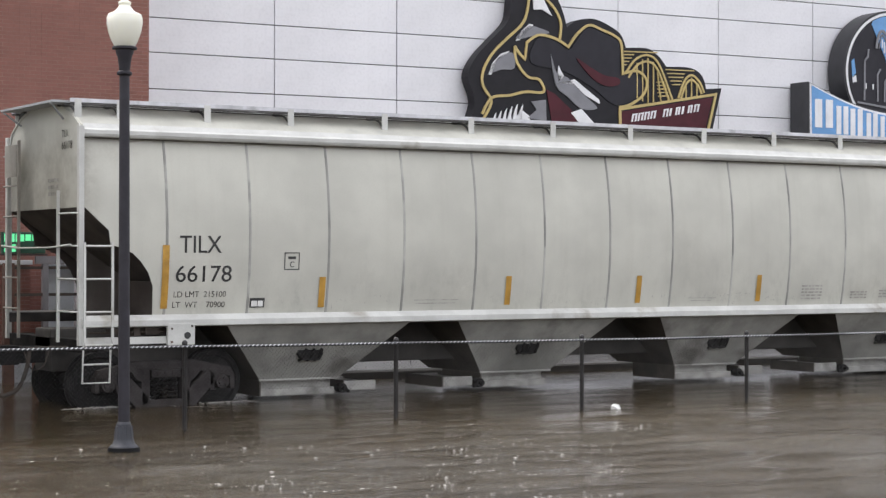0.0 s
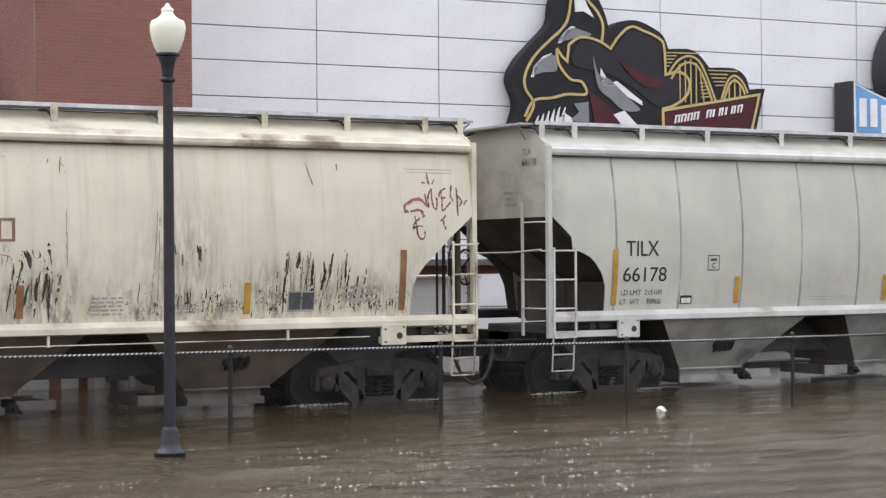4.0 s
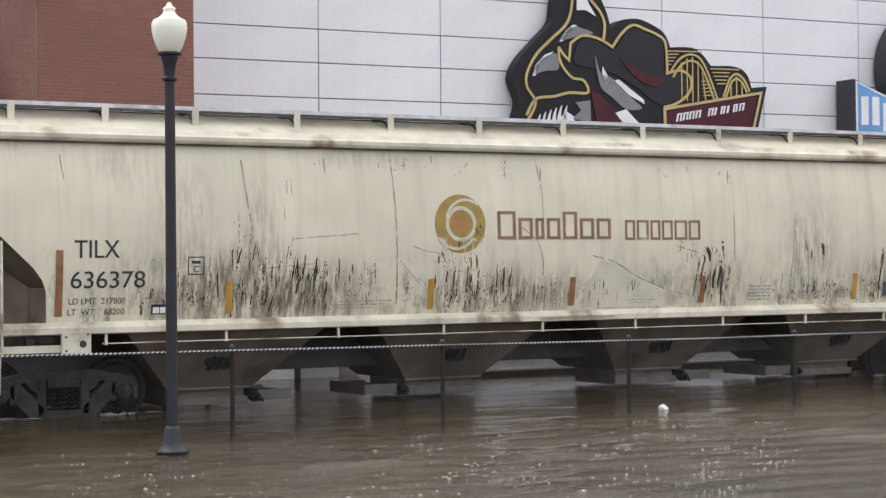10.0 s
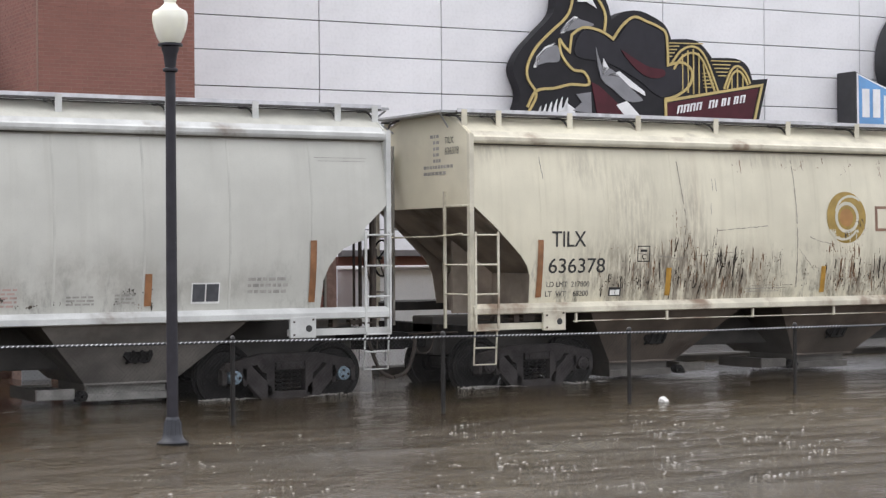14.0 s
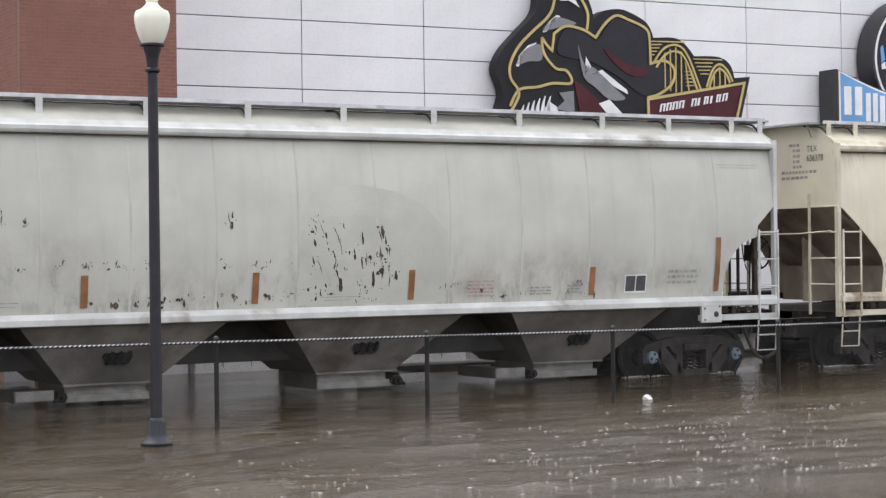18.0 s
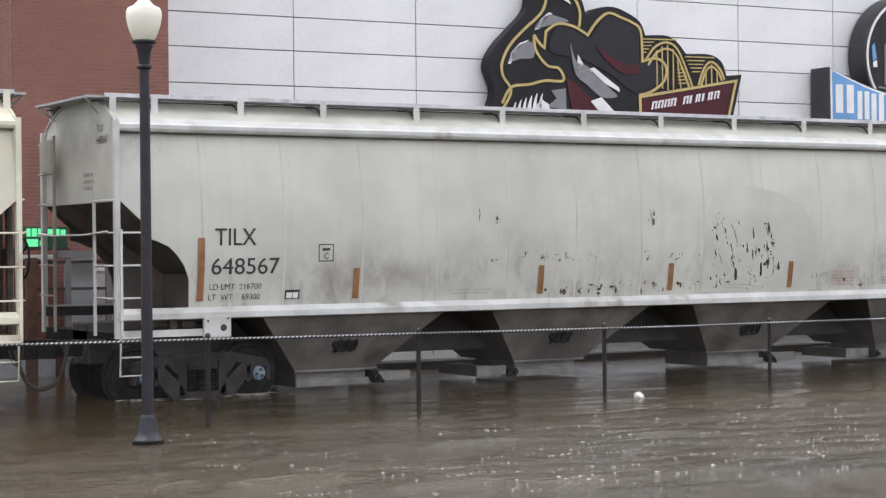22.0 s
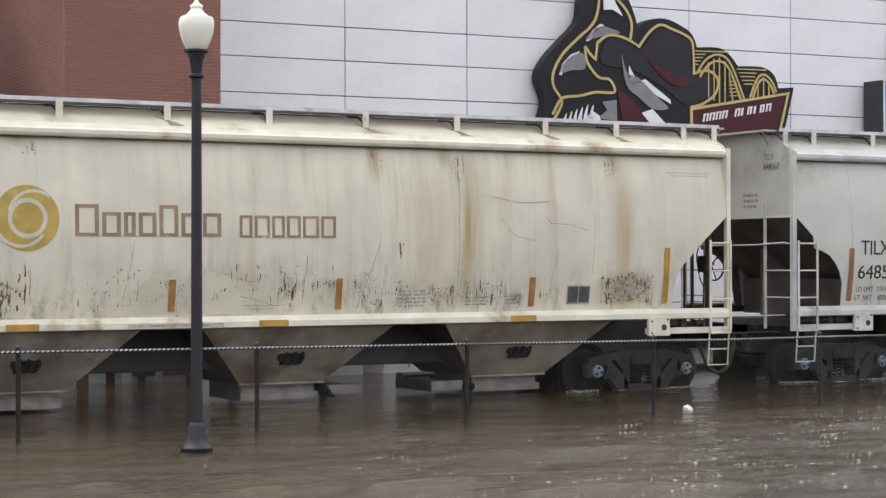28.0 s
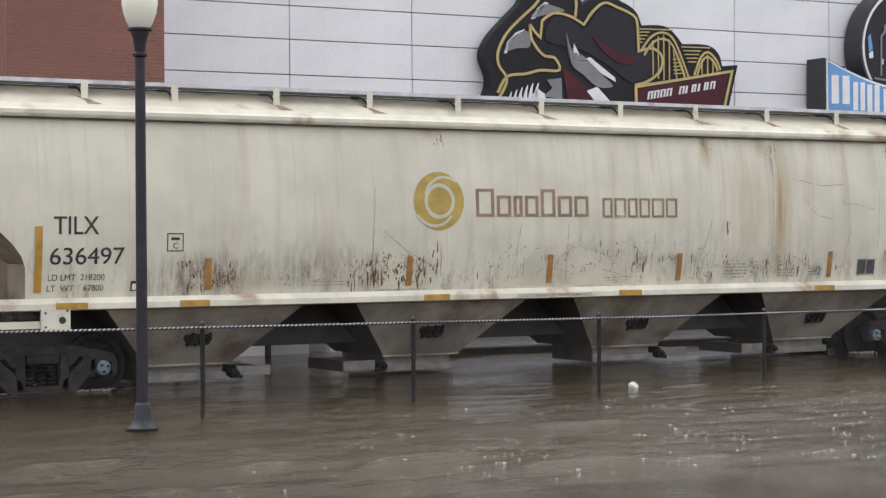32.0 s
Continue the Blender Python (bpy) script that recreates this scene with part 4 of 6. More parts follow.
def truck(car, x, style):
    """A two-axle truck: bolster, two side frames with springs, two wheelsets that turn."""
    sh = Shape()
    sh.box(-0.20, 0.20, -1.05, 1.05, 0.28, 0.58)
    sh.lathe([(0.32, 0.55), (0.32, 0.72), (0.2, 0.74)], 16)
    tr = part("truck", sh, STEEL_DARK, car, "black-grey two-axle freight truck", at=pose(x, 0, 0), bevel=0.02)
    h = WHEELBASE / 2
    for s in (-1, 1):
        y0, y1 = (s * 1.16, s * 1.00) if s < 0 else (s * 1.00, s * 1.16)
        f = Shape()
        # top chord, pedestals, diagonals, bottom chord, columns
        f.prism([(-h - 0.20, 0.42), (-h - 0.14, 0.54), (-h + 0.15, 0.60), (-0.45, 0.66), (0.45, 0.66), (h - 0.15, 0.60), (h + 0.14, 0.54), (h + 0.20, 0.42), (h + 0.17, 0.40),
                 (h - 0.2, 0.47), (0.42, 0.53), (-0.42, 0.53), (-h + 0.2, 0.47), (-h - 0.17, 0.40)], y0, y1)
        for d in (-1, 1):
            f.prism([(d * (h - 0.24), 0.52), (d * (h - 0.02), 0.46), (d * (h - 0.10), 0.34), (d * 0.44, -0.03), (d * 0.26, 0.06), (d * 0.28, 0.16)], y0, y1)
            f.prism([(d * 0.34, 0.54), (d * 0.34, 0.34), (d * 0.46, 0.40), (d * 0.56, 0.54)], y0, y1)
            f.prism([(d * 0.25, 0.05), (d * 0.38, 0.05), (d * 0.38, 0.57), (d * 0.25, 0.57)], y0, y1)
            f.prism([(d * (h - 0.20), 0.20), (d * (h - 0.13), 0.20), (d * (h - 0.11), 0.47), (d * (h - 0.20), 0.47)], y0, y1)
            f.prism([(d * (h + 0.13), 0.22), (d * (h + 0.20), 0.22), (d * (h + 0.20), 0.45), (d * (h + 0.12), 0.47)], y0, y1)
        f.prism([(-0.42, -0.04), (0.42, -0.04), (0.34, 0.10), (-0.34, 0.10)], y0, y1)
        fr = part("side_frame", f, FRAME_GREY, tr, "dusty cast steel side frame", bevel=0.012)
        for k in (-0.15, 0.0, 0.15):
            sp = Shape()
            helix = [(k + 0.055 * math.cos(a), s * 1.08 + 0.055 * math.sin(a), 0.10 + 0.30 * a / 31.4) for a in np.arange(0, 31.5, 0.7)]
            sp.tube(helix, 0.014, 5)
            part("spring", sp, STEEL_DARK, tr, smooth=True)
        be = Shape()
        be.box(-0.23, 0.23, s * 1.08 - 0.10, s * 1.08 + 0.10, 0.42, 0.53)
        for k in (-0.12, 0, 0.12):
            be.box(k - 0.035, k + 0.035, s * 1.17 - 0.02, s * 1.17 + 0.02, 0.44, 0.51)
        part("bolster_end", be, FRAME_GREY, tr, bevel=0.01)
    for d in (-1, 1):
        w = Shape()
        prof = [(0.02, 1.02), (0.075, 1.02), (0.075, 0.84), (0.15, 0.82), (0.17, 0.79), (0.36, 0.77), (0.39, 0.80), (0.457, 0.80), (0.462, 0.72), (0.49, 0.70), (0.49, 0.68),
                (0.40, 0.67), (0.36, 0.72), (0.17, 0.72), (0.15, 0.66), (0.09, 0.64), (0.085, 0.0)]
        for s in (-1, 1):
            n = 32
            w.rings([[(r * math.sin(2 * math.pi * i / n), s * yy, r * math.cos(2 * math.pi * i / n)) for i in range(n)] for r, yy in prof])
            cap = [(0.105, 1.00), (0.105, 1.16), (0.10, 1.185), (0.075, 1.19), (0.07, 1.20), (0.02, 1.205)]
            w.rings([[(r * math.sin(2 * math.pi * i / 18), s * yy, r * math.cos(2 * math.pi * i / 18)) for i in range(18)] for r, yy in cap], slot=1)
            for k in range(3):
                a = k * 2 * math.pi / 3 + 0.3
                cx, cz = 0.055 * math.sin(a), 0.055 * math.cos(a)
                w.rings([[(cx + r * math.sin(2 * math.pi * i / 6), s * yy, cz + r * math.cos(2 * math.pi * i / 6)) for i in range(6)] for r, yy in ((0.02, 1.18), (0.02, 1.225), (0.004, 1.228))], slot=2)
        cap_mat = CAP_BLUE if style in ("grey_old", "cream_rust") else FRAME_GREY
        ax = part("wheelset", w, [WHEEL_STEEL, cap_mat, FRAME_GREY], tr, "dark steel wheels with bolted bearing caps", smooth=True)
        ax.location = (d * h, 0, AXLE_Z)
        AXLES.append((ax, d * h))
    return tr


def hopper_car(x, style, label, cut):
    paint, low, trim, roof = PAINT[style], LOWER[style], TRIM[style], ROOF[style]
    car = thing("hopper_car", pose(x, CAR_Y, 0), label, "freight car", "cars of the train")
    up = -0.10 if style == "grey" else 0.0
    # side sheets
    seams = [-8.4825 + PANEL_W * k for k in range(14)]
    panel = sheet([0.004, PANEL_W / 2, PANEL_W - 0.004], lambda x: SILL1 - 0.03).mesh("side_panel", [paint], True)
    for s in seams[:-1]:
        me = panel.copy()
        for v in me.vertices:
            v.co.x += s
        part("side_panel", me, None, car)
    zb = stepped(cut)
    xs = sorted({p[0] for p in cut} | {-9.76 + 0.06 * k for k in range(19)} | {-8.4865})
    xs = [q for q in xs if -9.7601 <= q <= -8.486]
    low_edge = lambda q: max(SILL1 - 0.03, zb(q)) if q < -8.66 else SILL1 - 0.03
    for sg in (1, -1):
        cols = [sg * q for q in xs]
        part("end_panel", sheet(cols, lambda q: low_edge(-abs(q))), paint, car, smooth=True)
        part("far_end_panel", sheet(cols, lambda q: low_edge(-abs(q)), -1), END_SLOPE[style], car, "far end panel in the dark slope paint", smooth=True)
    part("far_side_panel", sheet([-8.48 + 2.12 * k for k in range(9)], lambda q: SILL1 - 0.03, -1), paint, car, smooth=True)
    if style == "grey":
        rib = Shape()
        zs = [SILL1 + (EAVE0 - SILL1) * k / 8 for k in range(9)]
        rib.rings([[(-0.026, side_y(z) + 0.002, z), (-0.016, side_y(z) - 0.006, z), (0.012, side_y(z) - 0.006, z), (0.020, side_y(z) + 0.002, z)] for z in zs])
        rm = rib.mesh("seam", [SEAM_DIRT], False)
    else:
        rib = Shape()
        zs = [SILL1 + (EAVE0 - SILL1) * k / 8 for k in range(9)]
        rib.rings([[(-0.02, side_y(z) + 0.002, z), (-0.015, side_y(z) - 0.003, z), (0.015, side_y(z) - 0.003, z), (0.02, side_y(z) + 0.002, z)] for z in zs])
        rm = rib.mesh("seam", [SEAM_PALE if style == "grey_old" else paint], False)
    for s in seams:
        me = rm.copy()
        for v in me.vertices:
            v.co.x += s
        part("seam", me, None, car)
    # side sills and top chords
    for sg in (1, -1):
        sl = Shape().prism([(sg * -1.60, SILL0), (sg * -1.66, SILL0 + 0.015), (sg * -1.66, SILL0 + 0.10), (sg * -1.63, SILL1 - 0.02), (sg * -1.56, SILL1 + 0.03), (sg * -1.48, SILL1), (sg * -1.48, SILL0)], -HALF, HALF, "x")
        part("side_sill" if sg > 0 else "far_side_sill", sl, trim if sg > 0 else UNDERSILL, car, "" if sg > 0 else "far side sill, grime and shade in its dark paint", bevel=0.008)
        ch = Shape().prism([(sg * -1.50, EAVE0 - 0.02), (sg * -1.555, EAVE0 - 0.01), (sg * -1.575, EAVE0 + 0.03), (sg * -1.575, EAVE0 + 0.085), (sg * -1.52, EAVE0 + 0.11), (sg * -1.45, EAVE1), (sg * -1.40, EAVE1)], -HALF, HALF, "x")
        part("top_chord", ch, trim, car, bevel=0.008)
        # the shadow and dirt below the chord, built as a thin dark strip
        gap = Shape().box(-HALF, HALF, min(sg * -1.46, sg * -1.507), max(sg * -1.46, sg * -1.507), EAVE0 - 0.034, EAVE0 - 0.018)
        part("eave_shadow_strip", gap, EAVE_LINE, car, "dark strip of dirt and shadow under the eave")
    # roof
    arch = [(-1.46 + 2.92 * k / 20, roof_z(-1.46 + 2.92 * k / 20)) for k in range(21)]
    part("roof", Shape().prism(arch + [(y, z - 0.03) for y, z in reversed(arch)], -HALF, HALF, "x"), roof, car, smooth=True)
    for k in range(6):
        hat = Shape()
        hat.prism([(-0.34, 4.28), (-0.30, 4.37), (-0.15, 4.42), (0.15, 4.42), (0.30, 4.37), (0.34, 4.28)], -9.3 + k * 3.12, -9.3 + k * 3.12 + 3.0, "x")
        part("hatch_cover", hat, roof, car, bevel=0.01)
    for sg in (1, -1):
        rb = Shape()
        # pale upper bars and dark lower bars carry the walkway's light and shade
        for yy in (-1.26, -0.74):
            rb.box(-HALF - 0.05, HALF + 0.05, sg * yy - 0.012, sg * yy + 0.012, 4.305, 4.332, 1)
            rb.box(-HALF - 0.05, HALF + 0.05, sg * yy - 0.016, sg * yy + 0.016, 4.336, 4.392)
        for k in range(280):
            q = -HALF + (k + 0.5) * 2 * HALF / 280
            rb.box(q - 0.024, q + 0.024, min(sg * -1.25, sg * -0.75), max(sg * -1.25, sg * -0.75), 4.340, 4.370, 1)
        part("running_board", rb, [WALK_EDGE, BOARD_EDGE], car, "galvanised roof walkway grating")
        for q in (0.0, 1.58, 3.16, 4.74, 6.36, 7.72, 9.07, 9.70):
            for d in ((1, -1) if q else (1,)):
                st = Shape()
                st.box(d * q - 0.05, d * q + 0.05, sg * -1.275 - 0.008, sg * -1.275 + 0.008, 4.10, 4.375)
                ob = part("walkway_bracket", st, trim, car)
                br = Shape()
                br.tube(curve([(d * q, sg * -1.25, 4.14), (d * q - 0.03, sg * -1.1, 4.28), (d * q - 0.05, sg * -0.85, 4.31), (d * q - 0.05, sg * -0.78, 4.32)], 4), 0.018, 6)
                part("brace", br, BOARD_EDGE, ob)
    for d in (-1, 1):
        e = d * HALF
        cw = Shape()
        cw.box(min(e, e + d * 0.27), max(e, e + d * 0.27), -1.12, 1.12, 4.335, 4.37)
        cw.tube([(e + d * 0.25, -1.05, 4.325), (e + d * 0.02, -0.9, 4.12)], 0.016)
        cw.tube([(e + d * 0.25, 1.05, 4.325), (e + d * 0.02, 0.9, 4.12)], 0.016)
        part("crossover_board", cw, GALV, car)
        # end sheet, slope sheet, end sill
        es = Shape().prism([(-1.52, 2.855), (1.52, 2.855)] + [(y * 1.03, z - 0.01) for y, z in reversed(arch)], e - d * 0.02, e - d * 0.05, "x")
        part("end_sheet", es, paint, car)
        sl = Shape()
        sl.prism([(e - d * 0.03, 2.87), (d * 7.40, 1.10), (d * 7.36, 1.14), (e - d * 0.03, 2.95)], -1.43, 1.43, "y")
        part("end_slope_sheet", sl, END_SLOPE[style], car, "end slope sheet darker than the sides")
        wb = Shape()
        wb.prism([(d * 9.2, 1.15), (d * 9.2, 2.33), (d * 7.5, 1.15)], -0.03, 0.03, "y")
        wb.prism([(d * 8.45, 1.15), (d * 8.45, 1.80), (d * 8.35, 1.80), (d * 8.35, 1.15)], -1.45, 1.45, "y")
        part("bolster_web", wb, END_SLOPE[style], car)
        sb = Shape()
        sb.box(min(e, e - d * 0.28), max(e, e - d * 0.28), -1.50, 1.50, 0.82, 1.00)
        part("end_sill", sb, STEEL_DARK, car, bevel=0.01)
        for sg in (-1, 1):
            po = Shape()
            po.box(e - 0.04, e + 0.04, sg * 1.55 - 0.045, sg * 1.55 + 0.045, 0.92, 3.985)
            part("corner_post", po, trim, car, bevel=0.008)
        ld = Shape()
        a, b = sorted((d * 9.33, e - d * 0.02))
        ladder(ld, a, b, -1.66, (2.41 + up, 1.95 + up, 1.49 + up), 0.96, 2.46 + up)
        ld.tube([(a, -1.66, 1.0), (a, -1.67, 0.93), (b, -1.67, 0.93), (b, -1.66, 1.0)], 0.017)
        part("side_ladder", ld, trim, car)
        sp = Shape()
        sp.tube([(a - 0.01, -1.64, 0.92), (a - 0.01, -1.60, 0.40), (b - 0.02, -1.60, 0.40), (b - 0.02, -1.64, 0.92)], 0.017)
        sp.tube([(a - 0.01, -1.61, 0.66), (b - 0.02, -1.61, 0.66)], 0.015)
        part("stirrup_step", sp, trim, car)
        for sg, top, yl in ((-1, 3.10, 0.92), (1, 3.90, 0.78)):
            el = Shape()
            ex = e + d * 0.10
            for y in (yl,):
                el.box(ex - 0.02, ex + 0.02, sg * y - 0.02, sg * y + 0.02, 0.95, top)
            z = 1.49 + up
            while z < top:
                el.tube([(ex - d * 0.06, sg * 1.54, z), (ex, sg * 1.48, z), (ex, sg * yl, z)], 0.014)
                z += 0.46
            part("end_ladder", el, trim if sg < 0 else TRIM_DULL, car)
        pb = Shape().box(e + d * 0.115, e + d * 0.125, 0.82, 1.36, 3.36, 3.84)
        part("placard_board", pb, TRIM_DULL, car, "plain placard board on the ladder")
        hr = Shape()
        hr.tube([(e + d * 0.12, -1.5, 2.43 + up), (e + d * 0.14, -0.7, 2.39 + up), (e + d * 0.14, 0.7, 2.39 + up), (e + d * 0.12, 1.5, 2.43 + up)], 0.015)
        part("grab_rail", hr, trim, car)
        jk = Shape()
        a, b = sorted((d * 8.50, d * 8.08))
        jk.box(a, b, -1.665, -1.60, 0.90, 1.22)
        part("jacking_pad", jk, trim, car, bevel=0.015)
        ho = Shape()
        hx = b - 0.12
        ho.rings([[(hx + r * math.sin(2 * math.pi * i / 14), y, 1.04 + r * math.cos(2 * math.pi * i / 14)) for i in range(14)] for r, y in ((0.05, -1.660), (0.05, -1.672), (0.02, -1.673))])
        part("jacking_hole", ho, RUBBER, car)
        bo = Shape()
        for q, zz in ((a + 0.06, 0.95), (a + 0.06, 1.14), (b - 0.05, 1.17)):
            bo.box(q - 0.014, q + 0.014, -1.676, -1.66, zz - 0.014, zz + 0.014)
        part("bolt_heads", bo, BRAKE_BROWN, car)
        vb = Shape()
        for q, w_, zz, hh in ((8.55, 0.22, 1.06, 0.09), (8.85, 0.10, 1.04, 0.12), (9.15, 0.16, 1.07, 0.07)):
            vb.box(min(d * q, d * (q + w_)), max(d * q, d * (q + w_)), -1.50, -1.36, zz, zz + hh)
        vb.tube([(d * 8.3, -1.45, 1.09), (d * 9.6, -1.45, 1.09)], 0.016, 6)
        part("valve_rigging", vb, BRAKE_BROWN, car, "rusty pipes and levers behind the sill")
        lo = Shape()
        lo.box(min(d * 8.08, e), max(d * 8.08, e), -1.60, -1.55, 0.93, 1.03)
        part("lower_side_rail", lo, trim, car)
        cp = Shape()
        cp.box(min(e, e + d * 0.42), max(e, e + d * 0.42), -0.12, 0.12, 0.62, 0.86)
        cp.prism([(e + d * 0.40, -0.16), (e + d * 0.70, -0.14), (e + d * 0.72, 0.02), (e + d * 0.58, 0.06), (e + d * 0.56, 0.17), (e + d * 0.40, 0.16)], 0.60, 0.88, "z")
        part("coupler", cp, STEEL_DARK, car, bevel=0.015)
        hs = Shape()
        hs.tube(curve([(e + d * 0.30, -0.30, 0.84), (e + d * 0.36, -0.36, 0.56), (e + d * 0.50, -0.38, 0.27), (e + d * 0.71, -0.36, 0.17)], 6), 0.032, 8)
        part("brake_hose", hs, BRAKE_BROWN, car, "worn brown-black air hose", smooth=True)
        cl = Shape()
        cl.tube([(e + d * 0.10, -1.30, 0.90), (e + d * 0.16, -0.75, 0.88), (e + d * 0.40, -0.28, 0.84)], 0.014, 6)
        cl.tube(curve([(e + d * 0.12, -0.62, 0.86), (e + d * 0.2, -0.6, 0.60), (e + d * 0.34, -0.5, 0.56), (e + d * 0.42, -0.42, 0.80)], 5), 0.010, 5)
        part("cut_lever", cl, BRAKE_BROWN, car)
        truck(car, d * TRUCK_X, style)
    # brake gear on the rear end
    bw = Shape()
    bw.tube([(HALF + 0.30, -0.80 + 0.28 * math.cos(a), 2.06 + 0.28 * math.sin(a)) for a in np.arange(0, 6.4, 0.35)], 0.016, 6)
    for a in (0.3, 2.4, 4.5):
        bw.tube([(HALF + 0.24, -0.80, 2.06), (HALF + 0.30, -0.80 + 0.27 * math.cos(a), 2.06 + 0.27 * math.sin(a))], 0.012)
    bw.tube([(HALF + 0.12, -0.80, 2.06), (HALF + 0.30, -0.80, 2.06)], 0.02)
    part("brake_wheel", bw, STEEL_DARK, car, smooth=True)
    bp = Shape()
    for q, y, r in ((0.06, -0.95, 0.055), (0.10, -0.45, 0.03), (0.12, -0.20, 0.022)):
        bp.tube([(HALF + q, y, 1.0), (HALF + q, y, 2.85)], r, 8)
    bp.box(HALF + 0.03, HALF + 0.16, -0.90, -0.70, 1.92, 2.2)
    bp.tube([(HALF + 0.13, -0.75, 1.95), (HALF + 0.13, -0.72, 1.3), (HALF + 0.10, -0.60, 1.02)], 0.016, 6)
    bp.tube(curve([(HALF + 0.14, -0.62, 2.4), (HALF + 0.2, -0.45, 2.2), (HALF + 0.18, -0.55, 1.85), (HALF + 0.14, -0.7, 1.7)], 5), 0.012, 6)
    part("brake_gear", bp, BRAKE_BROWN, car, "rust-brown upright brake gear")
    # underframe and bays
    # the shadow between the bays is painted into the center sill
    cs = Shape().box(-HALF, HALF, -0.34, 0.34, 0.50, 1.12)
    part("center_sill", cs, UNDERSILL, car, "center sill painted dark for its shade", bevel=0.03)
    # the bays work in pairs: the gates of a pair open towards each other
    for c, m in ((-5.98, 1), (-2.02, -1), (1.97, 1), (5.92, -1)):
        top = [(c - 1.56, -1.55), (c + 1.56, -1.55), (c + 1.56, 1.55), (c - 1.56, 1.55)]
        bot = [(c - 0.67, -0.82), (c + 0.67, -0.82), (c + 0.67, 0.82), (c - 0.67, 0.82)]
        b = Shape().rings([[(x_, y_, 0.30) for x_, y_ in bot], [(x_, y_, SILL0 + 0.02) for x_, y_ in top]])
        # faces along the track take the dark copy: their shade is painted in
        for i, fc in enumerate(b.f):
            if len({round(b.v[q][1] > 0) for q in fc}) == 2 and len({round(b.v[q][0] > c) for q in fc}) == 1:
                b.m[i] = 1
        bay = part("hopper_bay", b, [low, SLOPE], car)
        g = Shape()
        g.box(c - 0.60, c + 0.60, -0.70, 0.30, 0.10, 0.31)
        g.box(c - 0.635, c + 0.63, -0.78, 0.36, 0.05, 0.16)
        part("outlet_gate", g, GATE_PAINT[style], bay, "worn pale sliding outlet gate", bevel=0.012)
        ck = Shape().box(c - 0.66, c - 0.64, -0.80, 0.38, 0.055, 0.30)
        part("chute_side", ck, SLOPE, bay, "chute side painted dark as shaded")
        a0, a1 = sorted((c + m * 0.80, c + m * 1.36))
        rk = Shape()
        rk.box(a0, a1, -0.78, -0.70, 0.09, 0.24)
        rk.box(a0, a1, 0.28, 0.36, 0.09, 0.24)
        rk.box(a0, a1, -0.70, 0.28, 0.17, 0.21)
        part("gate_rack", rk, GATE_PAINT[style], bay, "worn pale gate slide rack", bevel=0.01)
        part("rack_end", Shape().box(a0 - 0.025, a0 - 0.005, -0.80, 0.38, 0.08, 0.25), SLOPE, bay, "rack end painted dark as shaded")
        fl = Shape().box(c - 0.69, c + 0.69, -0.85, -0.81, 0.285, 0.315)
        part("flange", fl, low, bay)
        mch = Shape()
        mch.tube([(c + m * 0.63, -0.80, 0.14), (c + m * 0.80, -0.82, 0.14)], 0.035, 8)
        mch.tube([(c + m * 0.72, -0.76, 0.14), (c + m * 0.72, -0.90, 0.14)], 0.075, 10)
        mch.tube([(c + m * 0.72, -0.88, 0.14), (c + m * 0.72, -0.98, 0.14)], 0.035, 8)
        mch.tube([(c + m * 0.72, -0.86, 0.15), (c + m * 0.84, -0.88, 0.08)], 0.028, 6)
        part("gate_drive", mch, STEEL_DARK, bay, smooth=True)
        pk = Shape()
        for q in range(3):
            pk.tube([(c - 0.13 + 0.13 * q, -1.06, 0.60), (c - 0.12 + 0.13 * q, -1.22, 0.66), (c - 0.10 + 0.13 * q, -1.27, 0.78)], 0.028, 8)
        pk.prism([(c - 0.22, 0.70), (c - 0.12, 0.60), (c + 0.16, 0.60), (c + 0.22, 0.70), (c + 0.20, 0.80), (c - 0.20, 0.80)], -1.20, -1.10)
        part("vibrator_bracket", pk, STEEL_DARK, bay, bevel=0.02)
    return car


def letter_blocks(car, x0, z0, z1, widths, tall, w, ink):
    """A line of writing drawn as plain hollow blocks, one a letter, in the writing's size and colour."""
    x = x0
    for k, wd in enumerate(widths):
        zt = z1 if k in tall else z0 + (z1 - z0) * 0.76
        a, b, h = x, x + wd, w * 0.8
        bars = [rect(a, a + w, z0, zt), rect(b - w, b, z0, zt), rect(a + w, b - w, zt - h, zt), rect(a + w, b - w, z0, z0 + h)]
        part("letter_block", decal(bars, 0.006), ink, car)
        x = b + w * 0.75


def disc(cx, cz, r, n=28, a0=0.0, a1=2 * math.pi):
    return [(cx + r * math.cos(a0 + (a1 - a0) * k / n), cz + r * math.sin(a0 + (a1 - a0) * k / n)) for k in range(n)]


def disc_bands(cx, cz, r, n=26):
    """A disc in level strips, so that it bends with the side."""
    out = []
    for k in range(n):
        a, b = -math.pi / 2 + math.pi * k / n, -math.pi / 2 + math.pi * (k + 1) / n
        za, zb, wa, wb = cz + r * math.sin(a), cz + r * math.sin(b), r * math.cos(a) + 1e-4, r * math.cos(b) + 1e-4
        out.append([(cx - wa, za), (cx + wa, za), (cx + wb, zb), (cx - wb, zb)])
    return out


